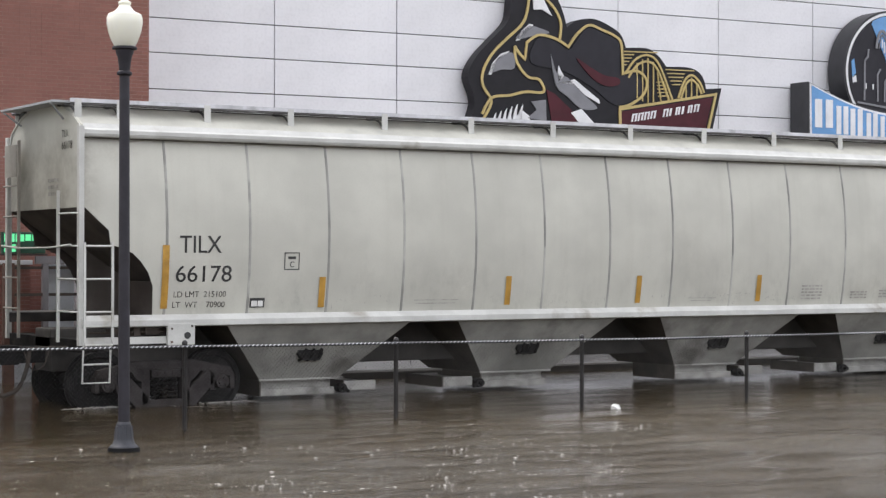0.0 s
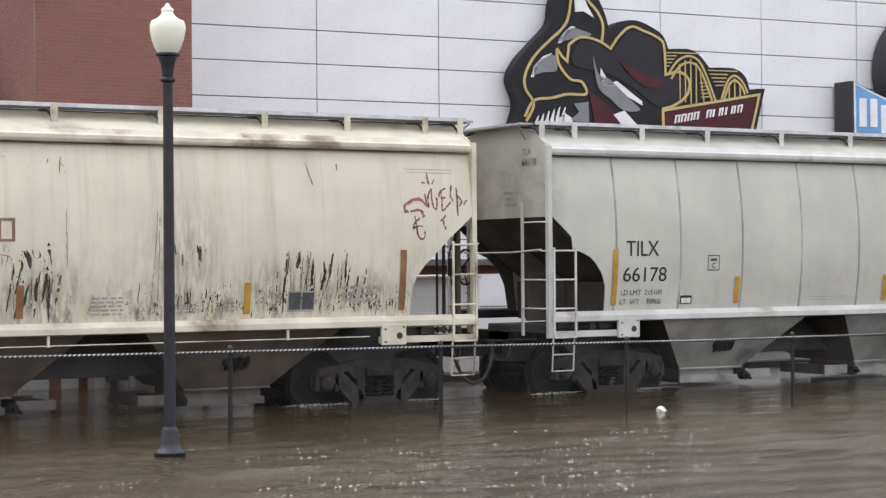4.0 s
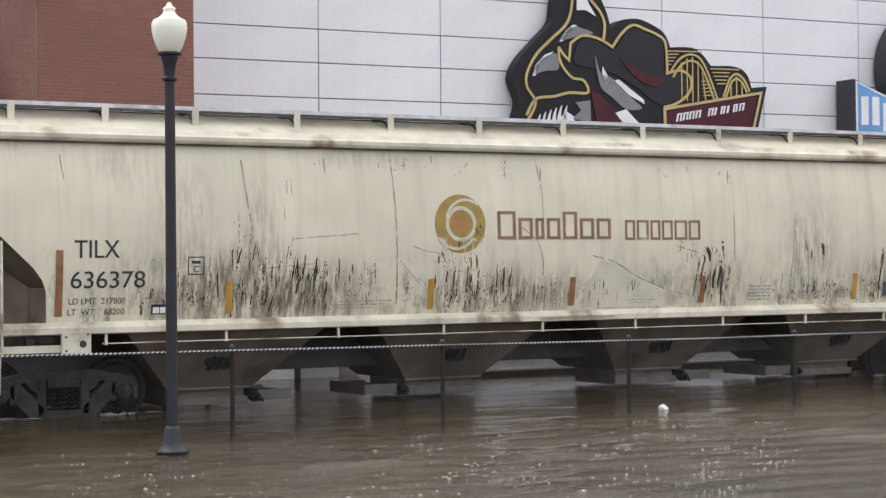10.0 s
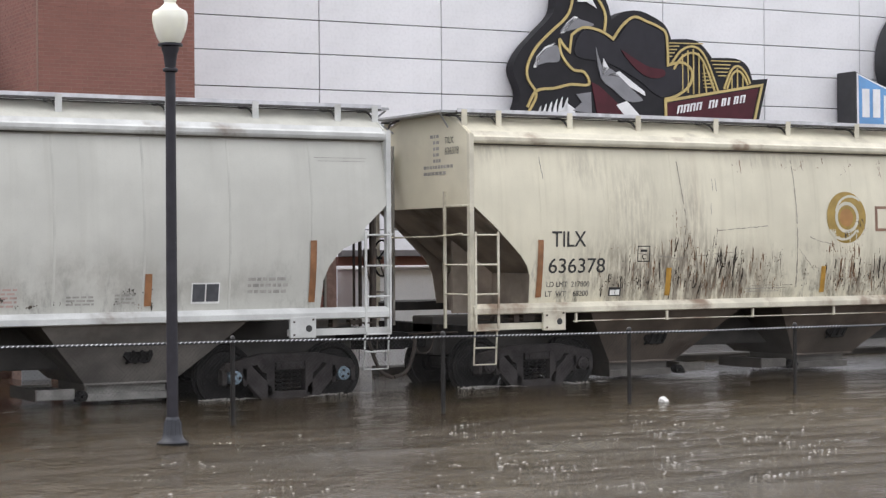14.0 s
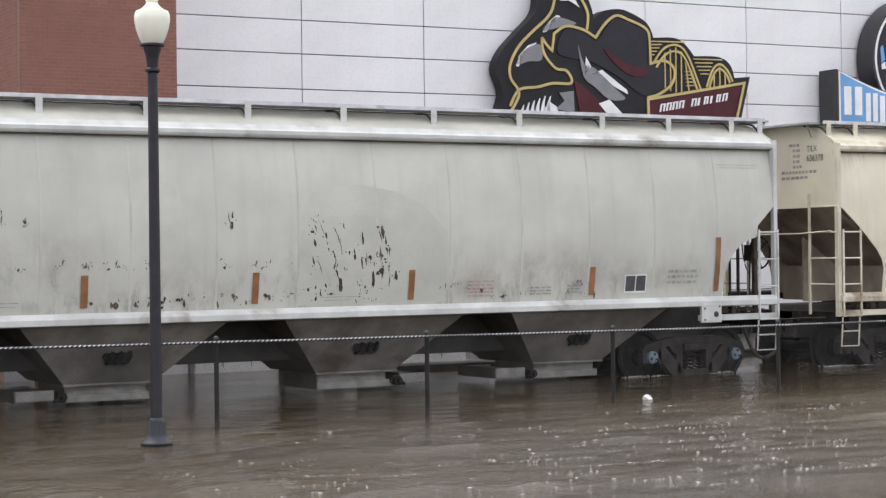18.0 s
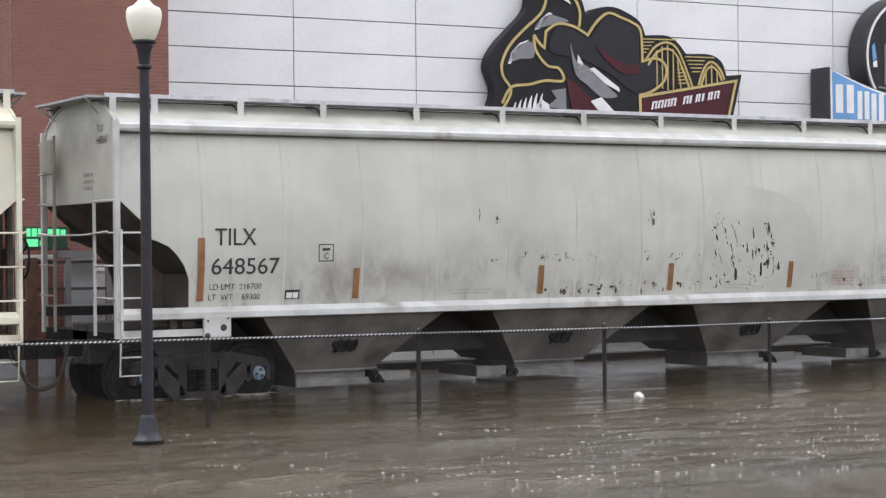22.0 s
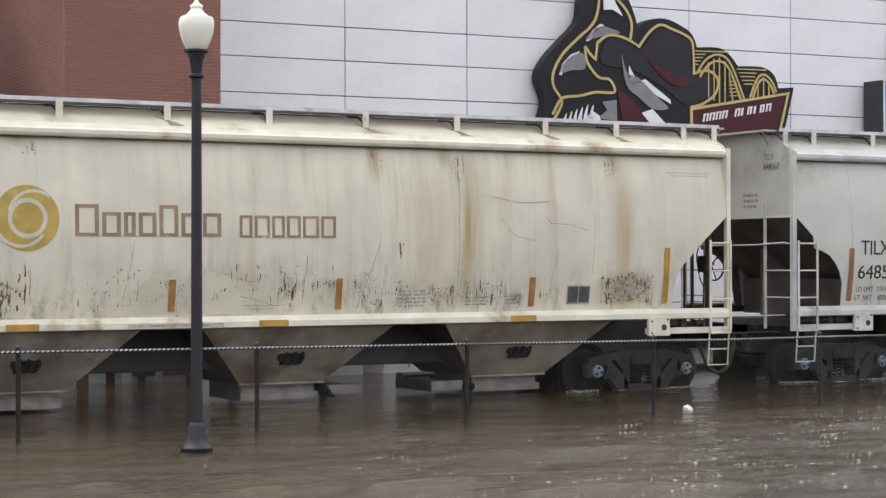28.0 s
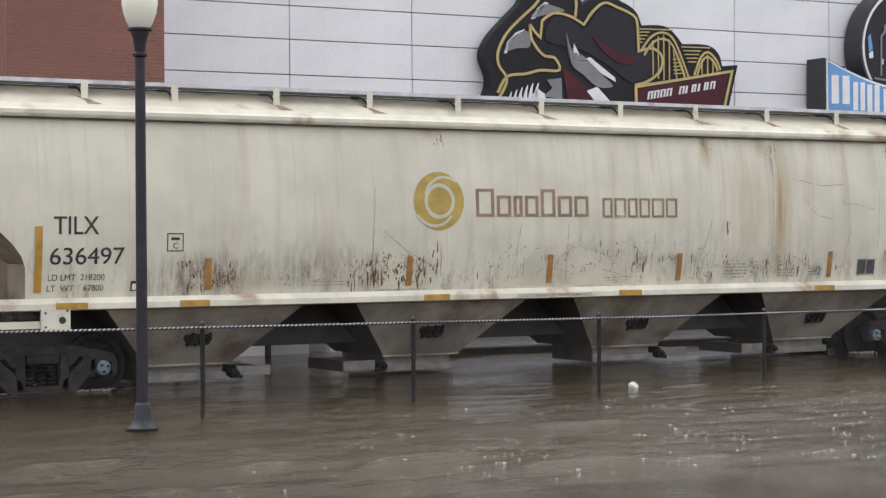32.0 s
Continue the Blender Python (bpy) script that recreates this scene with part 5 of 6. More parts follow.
def arc_band(cx, cz, r0, r1, a0, a1, n=16, sq=1.0):
    out = []
    for k in range(n):
        t0, t1 = a0 + (a1 - a0) * k / n, a0 + (a1 - a0) * (k + 1) / n
        w0, w1 = r1 - (r1 - r0) * 1.0, r1
        out.append([(cx + w0 * math.cos(t0), cz + w0 * math.sin(t0) * sq), (cx + w1 * math.cos(t0), cz + w1 * math.sin(t0) * sq),
                    (cx + w1 * math.cos(t1), cz + w1 * math.sin(t1) * sq), (cx + w0 * math.cos(t1), cz + w0 * math.sin(t1) * sq)])
    return out


def round_logo(car, x, z, gold, label):
    lg = part("round_logo", decal(disc_bands(x, z, 0.45), 0.006), gold, car, label)
    part("logo_ring", decal(arc_band(x + 0.01, z, 0.215, 0.275, 0.0, 6.2832, 30), 0.009), PALE_LOGO, lg, "pale ring")
    part("logo_swirl", decal(arc_band(x + 0.10, z + 0.02, 0.33, 0.372, 0.9, 2.9, 16), 0.0095), PALE_LOGO, lg, "pale swirl line")
    part("logo_swirl", decal(arc_band(x - 0.08, z - 0.02, 0.34, 0.385, 3.7, 5.7, 16), 0.0095), PALE_LOGO, lg, "pale swirl line")
    part("logo_centre", decal(disc_bands(x - 0.005, z - 0.005, 0.155, 12), 0.009), ORANGE_LOGO if gold is GOLD_LOGO else gold, lg, "orange-brown centre")


def line_mark(pts, w):
    """A thin wavering line of uneven width, with small breaks."""
    rng = random.Random(int(abs(pts[0][0]) * 1000 + pts[0][1] * 10))
    fine = []
    for (xa, za), (xb, zb) in zip(pts, pts[1:]):
        n = max(1, int(math.hypot(xb - xa, zb - za) / 0.06))
        fine += [(xa + (xb - xa) * k / n + rng.uniform(-0.007, 0.007), za + (zb - za) * k / n + rng.uniform(-0.007, 0.007)) for k in range(n)]
    fine.append(pts[-1])
    out = []
    for (xa, za), (xb, zb) in zip(fine, fine[1:]):
        d = Vector((xb - xa, zb - za))
        if rng.random() < 0.04 or d.length < 1e-4:
            continue
        n = Vector((-d.y, d.x)).normalized() * w * rng.uniform(0.14, 0.38)
        out.append([(xa + n.x, za + n.y), (xa - n.x, za - n.y), (xb - n.x, zb - n.y), (xb + n.x, zb + n.y)])
    return out


def drips(rng, x0, x1, z0, z1, count, lo, hi, w, slant=0.0):
    """Tapered, slightly wavering strokes with a few breaks, scattered over an area."""
    out = []
    for _ in range(int(count * 1.3)):
        x, z, ln = rng.uniform(x0, x1), rng.uniform(z0, z1), rng.uniform(lo, hi) * rng.uniform(0.6, 1.3)
        ww = w * (0.18 + 0.85 * rng.random() ** 2.4)
        lean = slant * 0.6 + rng.uniform(-0.10, 0.10)
        n = max(3, int(ln / 0.045))
        peak = rng.uniform(0.3, 0.8)
        rows, dx = [], 0.0
        for k in range(n + 1):
            t = k / n
            dx += rng.uniform(-0.010, 0.010)
            wide = ww * (0.15 + 0.85 * (t / peak if t < peak else (1 - t) / (1 - peak)) ** 0.45) * rng.uniform(0.65, 1.3)
            rows.append((x - lean * ln * t + dx, z - ln * t, wide / 2))
        for (xa, za, wa), (xb, zb, wb) in zip(rows, rows[1:]):
            if zb < SILL1 + 0.02:
                break
            if rng.random() > 0.13:
                out.append([(xa - wa, za), (xb - wb, zb), (xb + wb, zb), (xa + wa, za)])
        # specks beside the stroke
        for _k in range(rng.randint(0, 4)):
            sx, sz, r = x + rng.uniform(-0.09, 0.09), z - ln * rng.random(), rng.uniform(0.004, 0.012)
            if sz > SILL1 + 0.03:
                out.append([(sx - r, sz), (sx, sz - r * 1.6), (sx + r, sz), (sx, sz + r)])
    return out


def marks(car, polys, mat_, label, lift=0.0045, name="tar_staining"):
    ob = part(name, decal(polys, lift), mat_, car, label)
    tagged(ob, kind="stuff")


def paint_out(car, top, z0, mat_, label, lift=0.002):
    """A repainted area: columns under a ragged upper edge."""
    f = stepped(top)
    xs = [top[0][0] + (top[-1][0] - top[0][0]) * k / 28 for k in range(29)]
    sh = Shape()
    sh.rings([[(x, side_y(z0 + (f(x) - z0) * k / 8) - lift, z0 + (f(x) - z0) * k / 8) for k in range(9)] for x in xs], closed=False)
    part("repainted_patch", sh, mat_, car, label)


def text_rows(x0, x1, z0, z1, rows, seed):
    rng = random.Random(seed)
    out, h = [], (z1 - z0) / rows
    for r in range(rows):
        x = x0
        while x < x1 - 0.03:
            w = min(rng.uniform(0.05, 0.14), x1 - x)
            out.append(rect(x, x + w, z0 + r * h + h * 0.2, z0 + r * h + h * 0.72))
            x += w + 0.025
    return out


def stencils(car, number, limit, weight, tapes, seed):
    """Reporting marks, load limits, tapes and plates, at the same spots on every car."""
    lettering(car, "TILX", -8.29, 2.22, 0.245, 0.65, BLACK_PAINT)
    w = 1.08 if len(number) > 5 else 0.87
    lettering(car, number, -8.34, 1.80, 0.235, w, BLACK_PAINT)
    lettering(car, "LD LMT  " + limit, -8.36, 1.58, 0.085, 0.82, END_INK)
    lettering(car, "LT  WT    " + weight, -8.37, 1.43, 0.085, 0.82, END_INK)
    fr = [rect(-6.62, -6.37, 2.215, 2.23), rect(-6.62, -6.37, 1.97, 1.985), rect(-6.62, -6.605, 1.985, 2.215), rect(-6.385, -6.37, 1.985, 2.215), rect(-6.56, -6.43, 2.13, 2.17)]
    part("plate_mark", decal(fr, 0.006), BLACK_PAINT, car)
    lettering(car, "C", -6.53, 2.01, 0.085, 0.075, BLACK_PAINT)
    wl = part("small_plate", decal([rect(-7.15, -6.91, 1.42, 1.56)], 0.006), BLACK_PAINT, car, "dark-framed white plate")
    part("plate_face", decal([rect(-7.125, -7.03, 1.435, 1.52), rect(-7.02, -6.935, 1.435, 1.52)], 0.009), LABEL_WHITE, wl)
    db = part("stencil_box", decal([rect(6.59, 7.03, 1.43, 1.73)], 0.006), LABEL_WHITE if seed == 3 else FAINT_PAINT, car, "two-part dark stencil box")
    part("stencil_field", decal([rect(6.61, 6.80, 1.46, 1.71), rect(6.82, 7.01, 1.46, 1.71)], 0.009), LABEL_DARK, db)
    tagged(part("warning_stencil", decal(text_rows(3.58, 4.06, 1.42, 1.70, 5, seed), 0.005), FAINT_RED if seed == 3 else FAINT_PAINT, car, "block of faded small print"), kind="stuff")
    tagged(part("warning_stencil", decal(text_rows(4.75, 5.15, 1.43, 1.58, 3, seed + 7), 0.005), FAINT_PAINT, car, "block of faded small print"), kind="stuff")
    tagged(part("warning_stencil", decal(text_rows(5.45, 5.75, 1.44, 1.60, 3, seed + 9), 0.005), FAINT_PAINT, car, "block of faded small print"), kind="stuff")
    tagged(part("date_stencil", decal(text_rows(7.46, 8.10, 1.55, 1.82, 3, seed + 4), 0.005), FAINT_PAINT, car, "rows of faded small print"), kind="stuff")
    tagged(part("line_stencil", decal([rect(-4.35, -3.55, 1.495, 1.505), rect(-4.32, -3.60, 1.445, 1.455)], 0.005), FAINT_PAINT, car), kind="stuff")
    tagged(part("line_stencil", decal([rect(1.05, 1.65, 1.475, 1.485), rect(1.1, 1.55, 1.43, 1.44)], 0.005), FAINT_PAINT, car), kind="stuff")
    tagged(part("line_stencil", decal([rect(8.55, 9.42, 3.555, 3.563), rect(8.6, 9.40, 3.505, 3.513)], 0.005), FAINT_PAINT, car), kind="stuff")
    for x, m in zip((-8.5, -5.97, -2.63, -0.03, 2.58, 5.94, 8.5), tapes):
        tall = abs(x) > 8
        part("reflective_tape", decal([rect(x - 0.055, x + 0.05, z, z + 0.1517) for z in ([1.42 + 0.1517 * k for k in range(6)] if tall else [1.41 + 0.1517 * k for k in range(3)])], 0.012), m, car)
    # marks and small print on the end sheet
    for body, y0, z0, w_, h_ in (("TILX", -0.74, 3.865, 0.27, 0.105), (number, -0.74, 3.69, 0.43, 0.115)):
        me = text_mesh(body, 1.0)
        xs, zs = [v.co.x for v in me.vertices], [v.co.z for v in me.vertices]
        for v in me.vertices:
            v.co = (-HALF + 0.016, y0 - v.co.x * w_ / max(xs), z0 + v.co.z * h_ / max(zs))
        me.materials.append(END_INK)
        part("end_lettering", me, None, car)
    e = Shape()
    rng = random.Random(seed + 50)
    wordy = seed in (2, 4)
    for r in range(5 if wordy else 3):
        y = -0.27 - 0.1 * (r > 0) if wordy else -0.18
        while y > -0.55:
            w_ = rng.uniform(0.04, 0.09)
            z = (3.97 if wordy else 3.24) - 0.098 * r
            e.box(-HALF + 0.014, -HALF + 0.022, y - w_, y, z, z + 0.05)
            y -= w_ + 0.03
    for r in range(2 if wordy else 0):
        y = -0.06
        while y > -0.92 + 0.25 * r:
            w_ = rng.uniform(0.05, 0.10)
            e.box(-HALF + 0.014, -HALF + 0.022, y - w_, y, 3.48 - 0.10 * r, 3.53 - 0.10 * r)
            y -= w_ + 0.03
    tagged(part("end_stencil", e, FAINT_PAINT, car, "rows of small print"), kind="stuff")


def sill_text(car):
    me = text_mesh("DO NOT HAMMER USE VIBRATOR BRACKETS", 1.0)
    xs, zs = [v.co.x for v in me.vertices], [v.co.z for v in me.vertices]
    for v in me.vertices:
        v.co = (-0.72 + v.co.x * 1.42 / max(xs), -1.6635, 1.195 + v.co.z * 0.05 / max(zs))
    me.materials.append(FAINT_PAINT)
    tagged(part("small_lettering", me, None, car), kind="stuff")


CAR_X = {"A": 18.99, "B": -1.93, "C": -22.91, "D": -43.84}
car_a = hopper_car(CAR_X["A"], "grey", "clean light grey covered hopper car with ribbed panels", CUT_STEP)
car_b = hopper_car(CAR_X["B"], "cream", "grimy cream covered hopper car with streaked sides and a faded logo", CUT_SLANT)
car_c = hopper_car(CAR_X["C"], "grey_old", "weathered pale grey covered hopper car with black scuff marks", CUT_STEP)
car_d = hopper_car(CAR_X["D"], "cream_rust", "rust-stained cream covered hopper car with a gold logo", CUT_SLANT)
CARS += [(car_a, CAR_X["A"]), (car_b, CAR_X["B"]), (car_c, CAR_X["C"]), (car_d, CAR_X["D"])]


Y_, N_, O_ = STRIPE_YELLOW, STRIPE_BROWN, STRIPE_ORANGE
stencils(car_a, "66178", "215100", "70900", (Y_, Y_, Y_, Y_, Y_, Y_, Y_), 1)
stencils(car_b, "636378", "217800", "68200", (N_, Y_, Y_, N_, N_, Y_, N_), 2)
stencils(car_c, "648567", "216700", "69300", (N_, N_, N_, N_, N_, N_, N_), 3)
stencils(car_d, "636497", "218200", "67800", (Y_, O_, O_, O_, O_, O_, Y_), 4)
for car, logo, ink, seed in ((car_b, GOLD_LOGO, BROWN_LOGO, 5), (car_d, YELLOW_LOGO, TAN_LOGO, 6)):
    sill_text(car)
    round_logo(car, -2.13, 2.71, logo, "faded round gold logo disc")
    letter_blocks(car, -1.46, 2.47, 2.91, (0.34, 0.27, 0.17, 0.26, 0.28, 0.28, 0.28), (0, 4), 0.060, ink)
    letter_blocks(car, 0.97, 2.46, 2.78, (0.20, 0.24, 0.20, 0.22, 0.26, 0.24), range(6), 0.046, ink)
    air = Shape()
    if car is car_b:
        air.tube([(-7.9, -1.60, 1.035), (0, -1.60, 1.03), (7.9, -1.60, 1.035)], 0.010, 6)
        for k in range(9):
            air.box(-7.85 + 1.8 * k - 0.018, -7.85 + 1.8 * k + 0.018, -1.625, -1.59, 1.015, SILL0 + 0.02)
        part("air_line", air, TRIM["cream"], car, "thin pipe under the sill")
    else:
        for x in (-8.05, -6.22, -2.2, 1.49, 5.72):
            t = Shape().box(x - 0.24, x + 0.22, -1.6655, -1.658, 1.185, 1.275)
            part("sill_tape", t, STRIPE_YELLOW, car, "yellow reflective tape")

# marks on the cream car with the brown logo
rb = random.Random(21)
M = drips(rb, -6.2, -4.4, 1.6, 2.15, 36, 0.12, 0.42, 0.034, 0.15) + drips(rb, -4.85, -4.35, 1.95, 2.22, 9, 0.3, 0.6, 0.034, 0.22) + drips(rb, -4.0, -3.4, 1.6, 2.2, 9, 0.2, 0.5, 0.012) + drips(rb, -7.3, -6.3, 1.5, 1.8, 26, 0.05, 0.15, 0.03)
M += drips(rb, -4.95, -4.4, 1.8, 2.15, 6, 0.35, 0.62, 0.042, 0.30) + drips(rb, -6.9, -6.5, 1.9, 2.4, 3, 0.3, 0.6, 0.04, 0.15) + drips(rb, -1.5, -1.15, 1.95, 2.2, 4, 0.3, 0.5, 0.05, 0.12) + drips(rb, -1.78, -1.70, 2.0, 2.05, 1, 0.5, 0.55, 0.03) + drips(rb, -5.9, -4.9, 1.9, 2.6, 9, 0.2, 0.5, 0.045, 0.2) + drips(rb, 2.55, 3.15, 1.85, 2.2, 6, 0.35, 0.6, 0.055, 0.30) + drips(rb, 2.2, 3.1, 2.25, 2.5, 5, 0.14, 0.24, 0.085, -0.25)
M += drips(rb, 6.4, 7.7, 1.95, 2.35, 11, 0.35, 0.65, 0.065, 0.18) + drips(rb, 4.7, 5.2, 2.2, 2.6, 3, 0.2, 0.3, 0.10, -0.3) + drips(rb, -2.6, -0.4, 1.55, 2.0, 9, 0.2, 0.42, 0.036, 0.1)
M += drips(rb, -3.3, -0.1, 1.5, 1.9, 46, 0.03, 0.16, 0.030) + drips(rb, -0.2, 1.9, 1.5, 1.85, 20, 0.06, 0.3, 0.022) + drips(rb, 2.45, 3.1, 1.95, 2.2, 8, 0.35, 0.62, 0.045, 0.12)
M += drips(rb, 2.1, 3.0, 2.2, 2.45, 7, 0.12, 0.22, 0.05) + drips(rb, 6.3, 7.9, 1.9, 2.3, 16, 0.3, 0.6, 0.040, 0.05) + drips(rb, 6.2, 8.6, 1.5, 1.75, 50, 0.05, 0.18, 0.030)
M += drips(rb, 4.6, 5.6, 1.5, 1.8, 26, 0.06, 0.25, 0.028) + drips(rb, 4.7, 5.2, 2.3, 2.65, 3, 0.2, 0.3, 0.06, -0.2) + drips(rb, 3.8, 8.0, 1.45, 1.7, 40, 0.03, 0.10, 0.03)
marks(car_b, M, GRIME, "black tar streaks and spatter")
L = line_mark([(-5.75, 3.62), (-5.70, 3.1), (-5.62, 2.6), (-5.70, 2.2)], 0.032) + line_mark([(-0.66, 3.65), (-0.60, 3.2), (-0.60, 2.5)], 0.03) + line_mark([(-3.29, 3.7), (-3.26, 2.9), (-3.22, 1.5)], 0.036)
L += line_mark([(3.22, 2.9), (3.23, 2.1)], 0.025) + line_mark([(4.58, 2.8), (4.56, 1.5)], 0.03) + line_mark([(-3.2, 2.16), (-2.84, 1.8)], 0.018) + line_mark([(-2.97, 2.37), (-2.73, 2.29), (-2.4, 2.24)], 0.018)
L += line_mark([(-5.0, 2.48), (-3.9, 2.56)], 0.02) + line_mark([(-6.6, 2.10), (-5.8, 2.02), (-4.6, 2.12)], 0.02) + line_mark([(-4.2, 1.50), (-3.4, 1.50)], 0.02) + line_mark([(-4.2, 1.55), (-3.3, 1.55)], 0.02)
marks(car_b, L, PEEL_EDGE, "weld lines and lifted paint edges", 0.0041, "paint_edges")
S = drips(rb, -2.45, -1.85, 2.36, 2.52, 10, 0.06, 0.16, 0.05, 0.2)
marks(car_b, S, PALE_LOGO, "pale scraped paint under the round logo", 0.0104, "paint_scrapes")
S = drips(rb, -1.86, -1.72, 2.62, 2.72, 4, 0.12, 0.24, 0.04, -0.15) + drips(rb, -2.2, -2.05, 2.40, 2.48, 3, 0.06, 0.14, 0.04)
marks(car_b, S, GRIME, "black scrapes on the round logo", 0.011, "tar_staining")
L = []
L += line_mark([(-1.0, 2.66), (-0.72, 2.45), (-0.62, 2.20), (-0.60, 1.9)], 0.022) + line_mark([(0.35, 2.2), (0.75, 2.12), (1.25, 1.85), (1.9, 1.62), (2.2, 1.56)], 0.02)
L += line_mark([(6.9, 3.62), (7.0, 3.3)], 0.03) + line_mark([(7.42, 3.62), (7.42, 3.52)], 0.03)
L += line_mark([(-5.05, 3.35), (-5.05, 3.15)], 0.014) + line_mark([(-4.98, 3.35), (-4.97, 3.14)], 0.014) + line_mark([(-5.1, 2.95), (-5.1, 2.75)], 0.014) + line_mark([(-8.46, 3.64), (-8.42, 3.3)], 0.02)
L += line_mark([(2.0, 2.36), (2.45, 2.25), (2.5, 1.5)], 0.014) + line_mark([(4.55, 2.9), (4.5, 2.2), (4.46, 1.5)], 0.014)
marks(car_b, L, OUTLINE_PAINT, "dark drip lines and paint edges", 0.0042, "paint_edges")
SCRAWL = [[(8.95, 3.52), (8.96, 3.42), (8.98, 3.33)], [(8.85, 3.36), (8.91, 3.35)], [(9.07, 3.40), (9.03, 3.33)],
          [(8.89, 3.19), (8.90, 3.09), (8.95, 2.98), (8.94, 3.07), (8.96, 3.19), (9.01, 3.26), (9.01, 3.12), (9.03, 2.99), (9.08, 2.95), (9.10, 3.03), (9.09, 3.13)],
          [(9.28, 3.28), (9.17, 3.23), (9.14, 3.17), (9.18, 3.12), (9.25, 3.14)], [(9.17, 3.23), (9.19, 3.04), (9.19, 2.93), (9.26, 2.98), (9.34, 3.07)]]
SCRAWL_B = [[(9.37, 3.32), (9.34, 3.17), (9.38, 3.08)], [(9.45, 3.29), (9.46, 3.13), (9.46, 2.85)], [(9.44, 3.19), (9.54, 3.08), (9.48, 3.00)], [(9.57, 3.02), (9.63, 3.10)],
            [(8.78, 2.81), (8.71, 2.75), (8.66, 2.65), (8.72, 2.69), (8.83, 2.69)], [(8.70, 2.84), (8.73, 2.69), (8.75, 2.55), (8.81, 2.49), (8.87, 2.54), (8.86, 2.61)],
            [(9.18, 2.81), (9.22, 2.70), (9.24, 2.62)], [(9.14, 2.76), (9.20, 2.81), (9.24, 2.86)]]
G = []
for pts in SCRAWL + SCRAWL_B:
    G += line_mark(curve(pts, 4), 0.045)
marks(car_b, G, RED_SPRAY, "thin red-brown spray-can scrawl", 0.005, "spray_scrawl")
G = line_mark(curve([(8.86, 2.83), (8.79, 2.94), (8.65, 2.92), (8.56, 2.91), (8.52, 2.96), (8.54, 3.02), (8.62, 3.06), (8.71, 3.10), (8.82, 3.09), (8.90, 3.02), (8.95, 2.98)], 4), 0.085)
marks(car_b, G, PATCH_RED, "thick red spray-can curl", 0.0052, "spray_scrawl")
paint_out(car_b, [(0.1, 1.42), (0.5, 2.14), (1.0, 2.02), (1.6, 1.74), (2.25, 1.45)], 1.37, PATCH_CREAM, "drab repainted patch")
R = drips(rb, -2.3, -1.9, 1.9, 2.25, 9, 0.3, 0.7, 0.035) + drips(rb, -6.0, -4.3, 1.55, 1.75, 12, 0.1, 0.25, 0.03) + drips(rb, -4.6, 4.0, 3.55, 3.76, 16, 0.05, 0.25, 0.02)
R += drips(rb, -2.55, -1.7, 2.2, 2.4, 10, 0.12, 0.40, 0.030) + drips(rb, -1.84, -1.70, 2.55, 2.75, 3, 0.15, 0.25, 0.08)
R += drips(rb, -7.4, -3.6, 1.6, 2.3, 40, 0.08, 0.4, 0.03) + drips(rb, -2.6, -0.2, 1.5, 1.9, 26, 0.08, 0.3, 0.03) + drips(rb, 2.6, 8.4, 1.5, 1.9, 34, 0.06, 0.3, 0.028) + drips(rb, -6.2, -5.4, 2.2, 2.9, 6, 0.1, 0.4, 0.03)
marks(car_b, R, RUST_RUN, "brown rust runs", 0.005, "rust_staining")

# the grey car with scuffs
rc = random.Random(8)
M = drips(rc, 0.85, 1.25, 1.9, 2.75, 12, 0.10, 0.26, 0.060, -0.55) + drips(rc, 1.3, 2.1, 1.7, 2.7, 20, 0.08, 0.27, 0.075, -0.25) + drips(rc, 1.9, 2.3, 1.75, 2.3, 8, 0.10, 0.22, 0.068, 0.0) + drips(rc, 0.8, 2.3, 1.42, 1.7, 12, 0.03, 0.09, 0.060, -0.3) + drips(rc, -3.6, 0.6, 1.95, 2.1, 18, 0.03, 0.10, 0.053, 0.4) + drips(rc, -0.55, -0.40, 2.75, 2.8, 2, 0.25, 0.4, 0.060)
M += drips(rc, -3.95, -3.8, 2.75, 2.8, 1, 0.34, 0.38, 0.090) + drips(rc, -3.6, -3.4, 2.6, 2.7, 3, 0.05, 0.08, 0.075) + drips(rc, -2.6, 1.0, 1.45, 1.6, 24, 0.04, 0.12, 0.090) + drips(rc, 3.0, 6.0, 1.45, 1.75, 16, 0.04, 0.12, 0.060)
marks(car_c, M, GRIME, "black scuff marks and chips")
paint_out(car_c, [(0.66, 2.55), (0.80, 2.98), (1.1, 3.12), (1.7, 3.16), (2.3, 3.06), (2.8, 2.84), (3.2, 2.45)], 1.37, PATCH_GREY, "slightly darker repainted patch")

# the rust-stained cream car
rd = random.Random(33)
M = drips(rd, -3.6, -2.3, 1.5, 1.85, 34, 0.05, 0.2, 0.040) + drips(rd, -2.25, -2.05, 1.95, 2.15, 3, 0.35, 0.6, 0.03) + drips(rd, -6.4, -5.5, 1.48, 1.85, 30, 0.04, 0.18, 0.034) + drips(rd, -5.4, -3.6, 1.46, 1.7, 10, 0.03, 0.10, 0.022) + drips(rd, -1.4, 3.2, 1.5, 2.1, 60, 0.05, 0.25, 0.020)
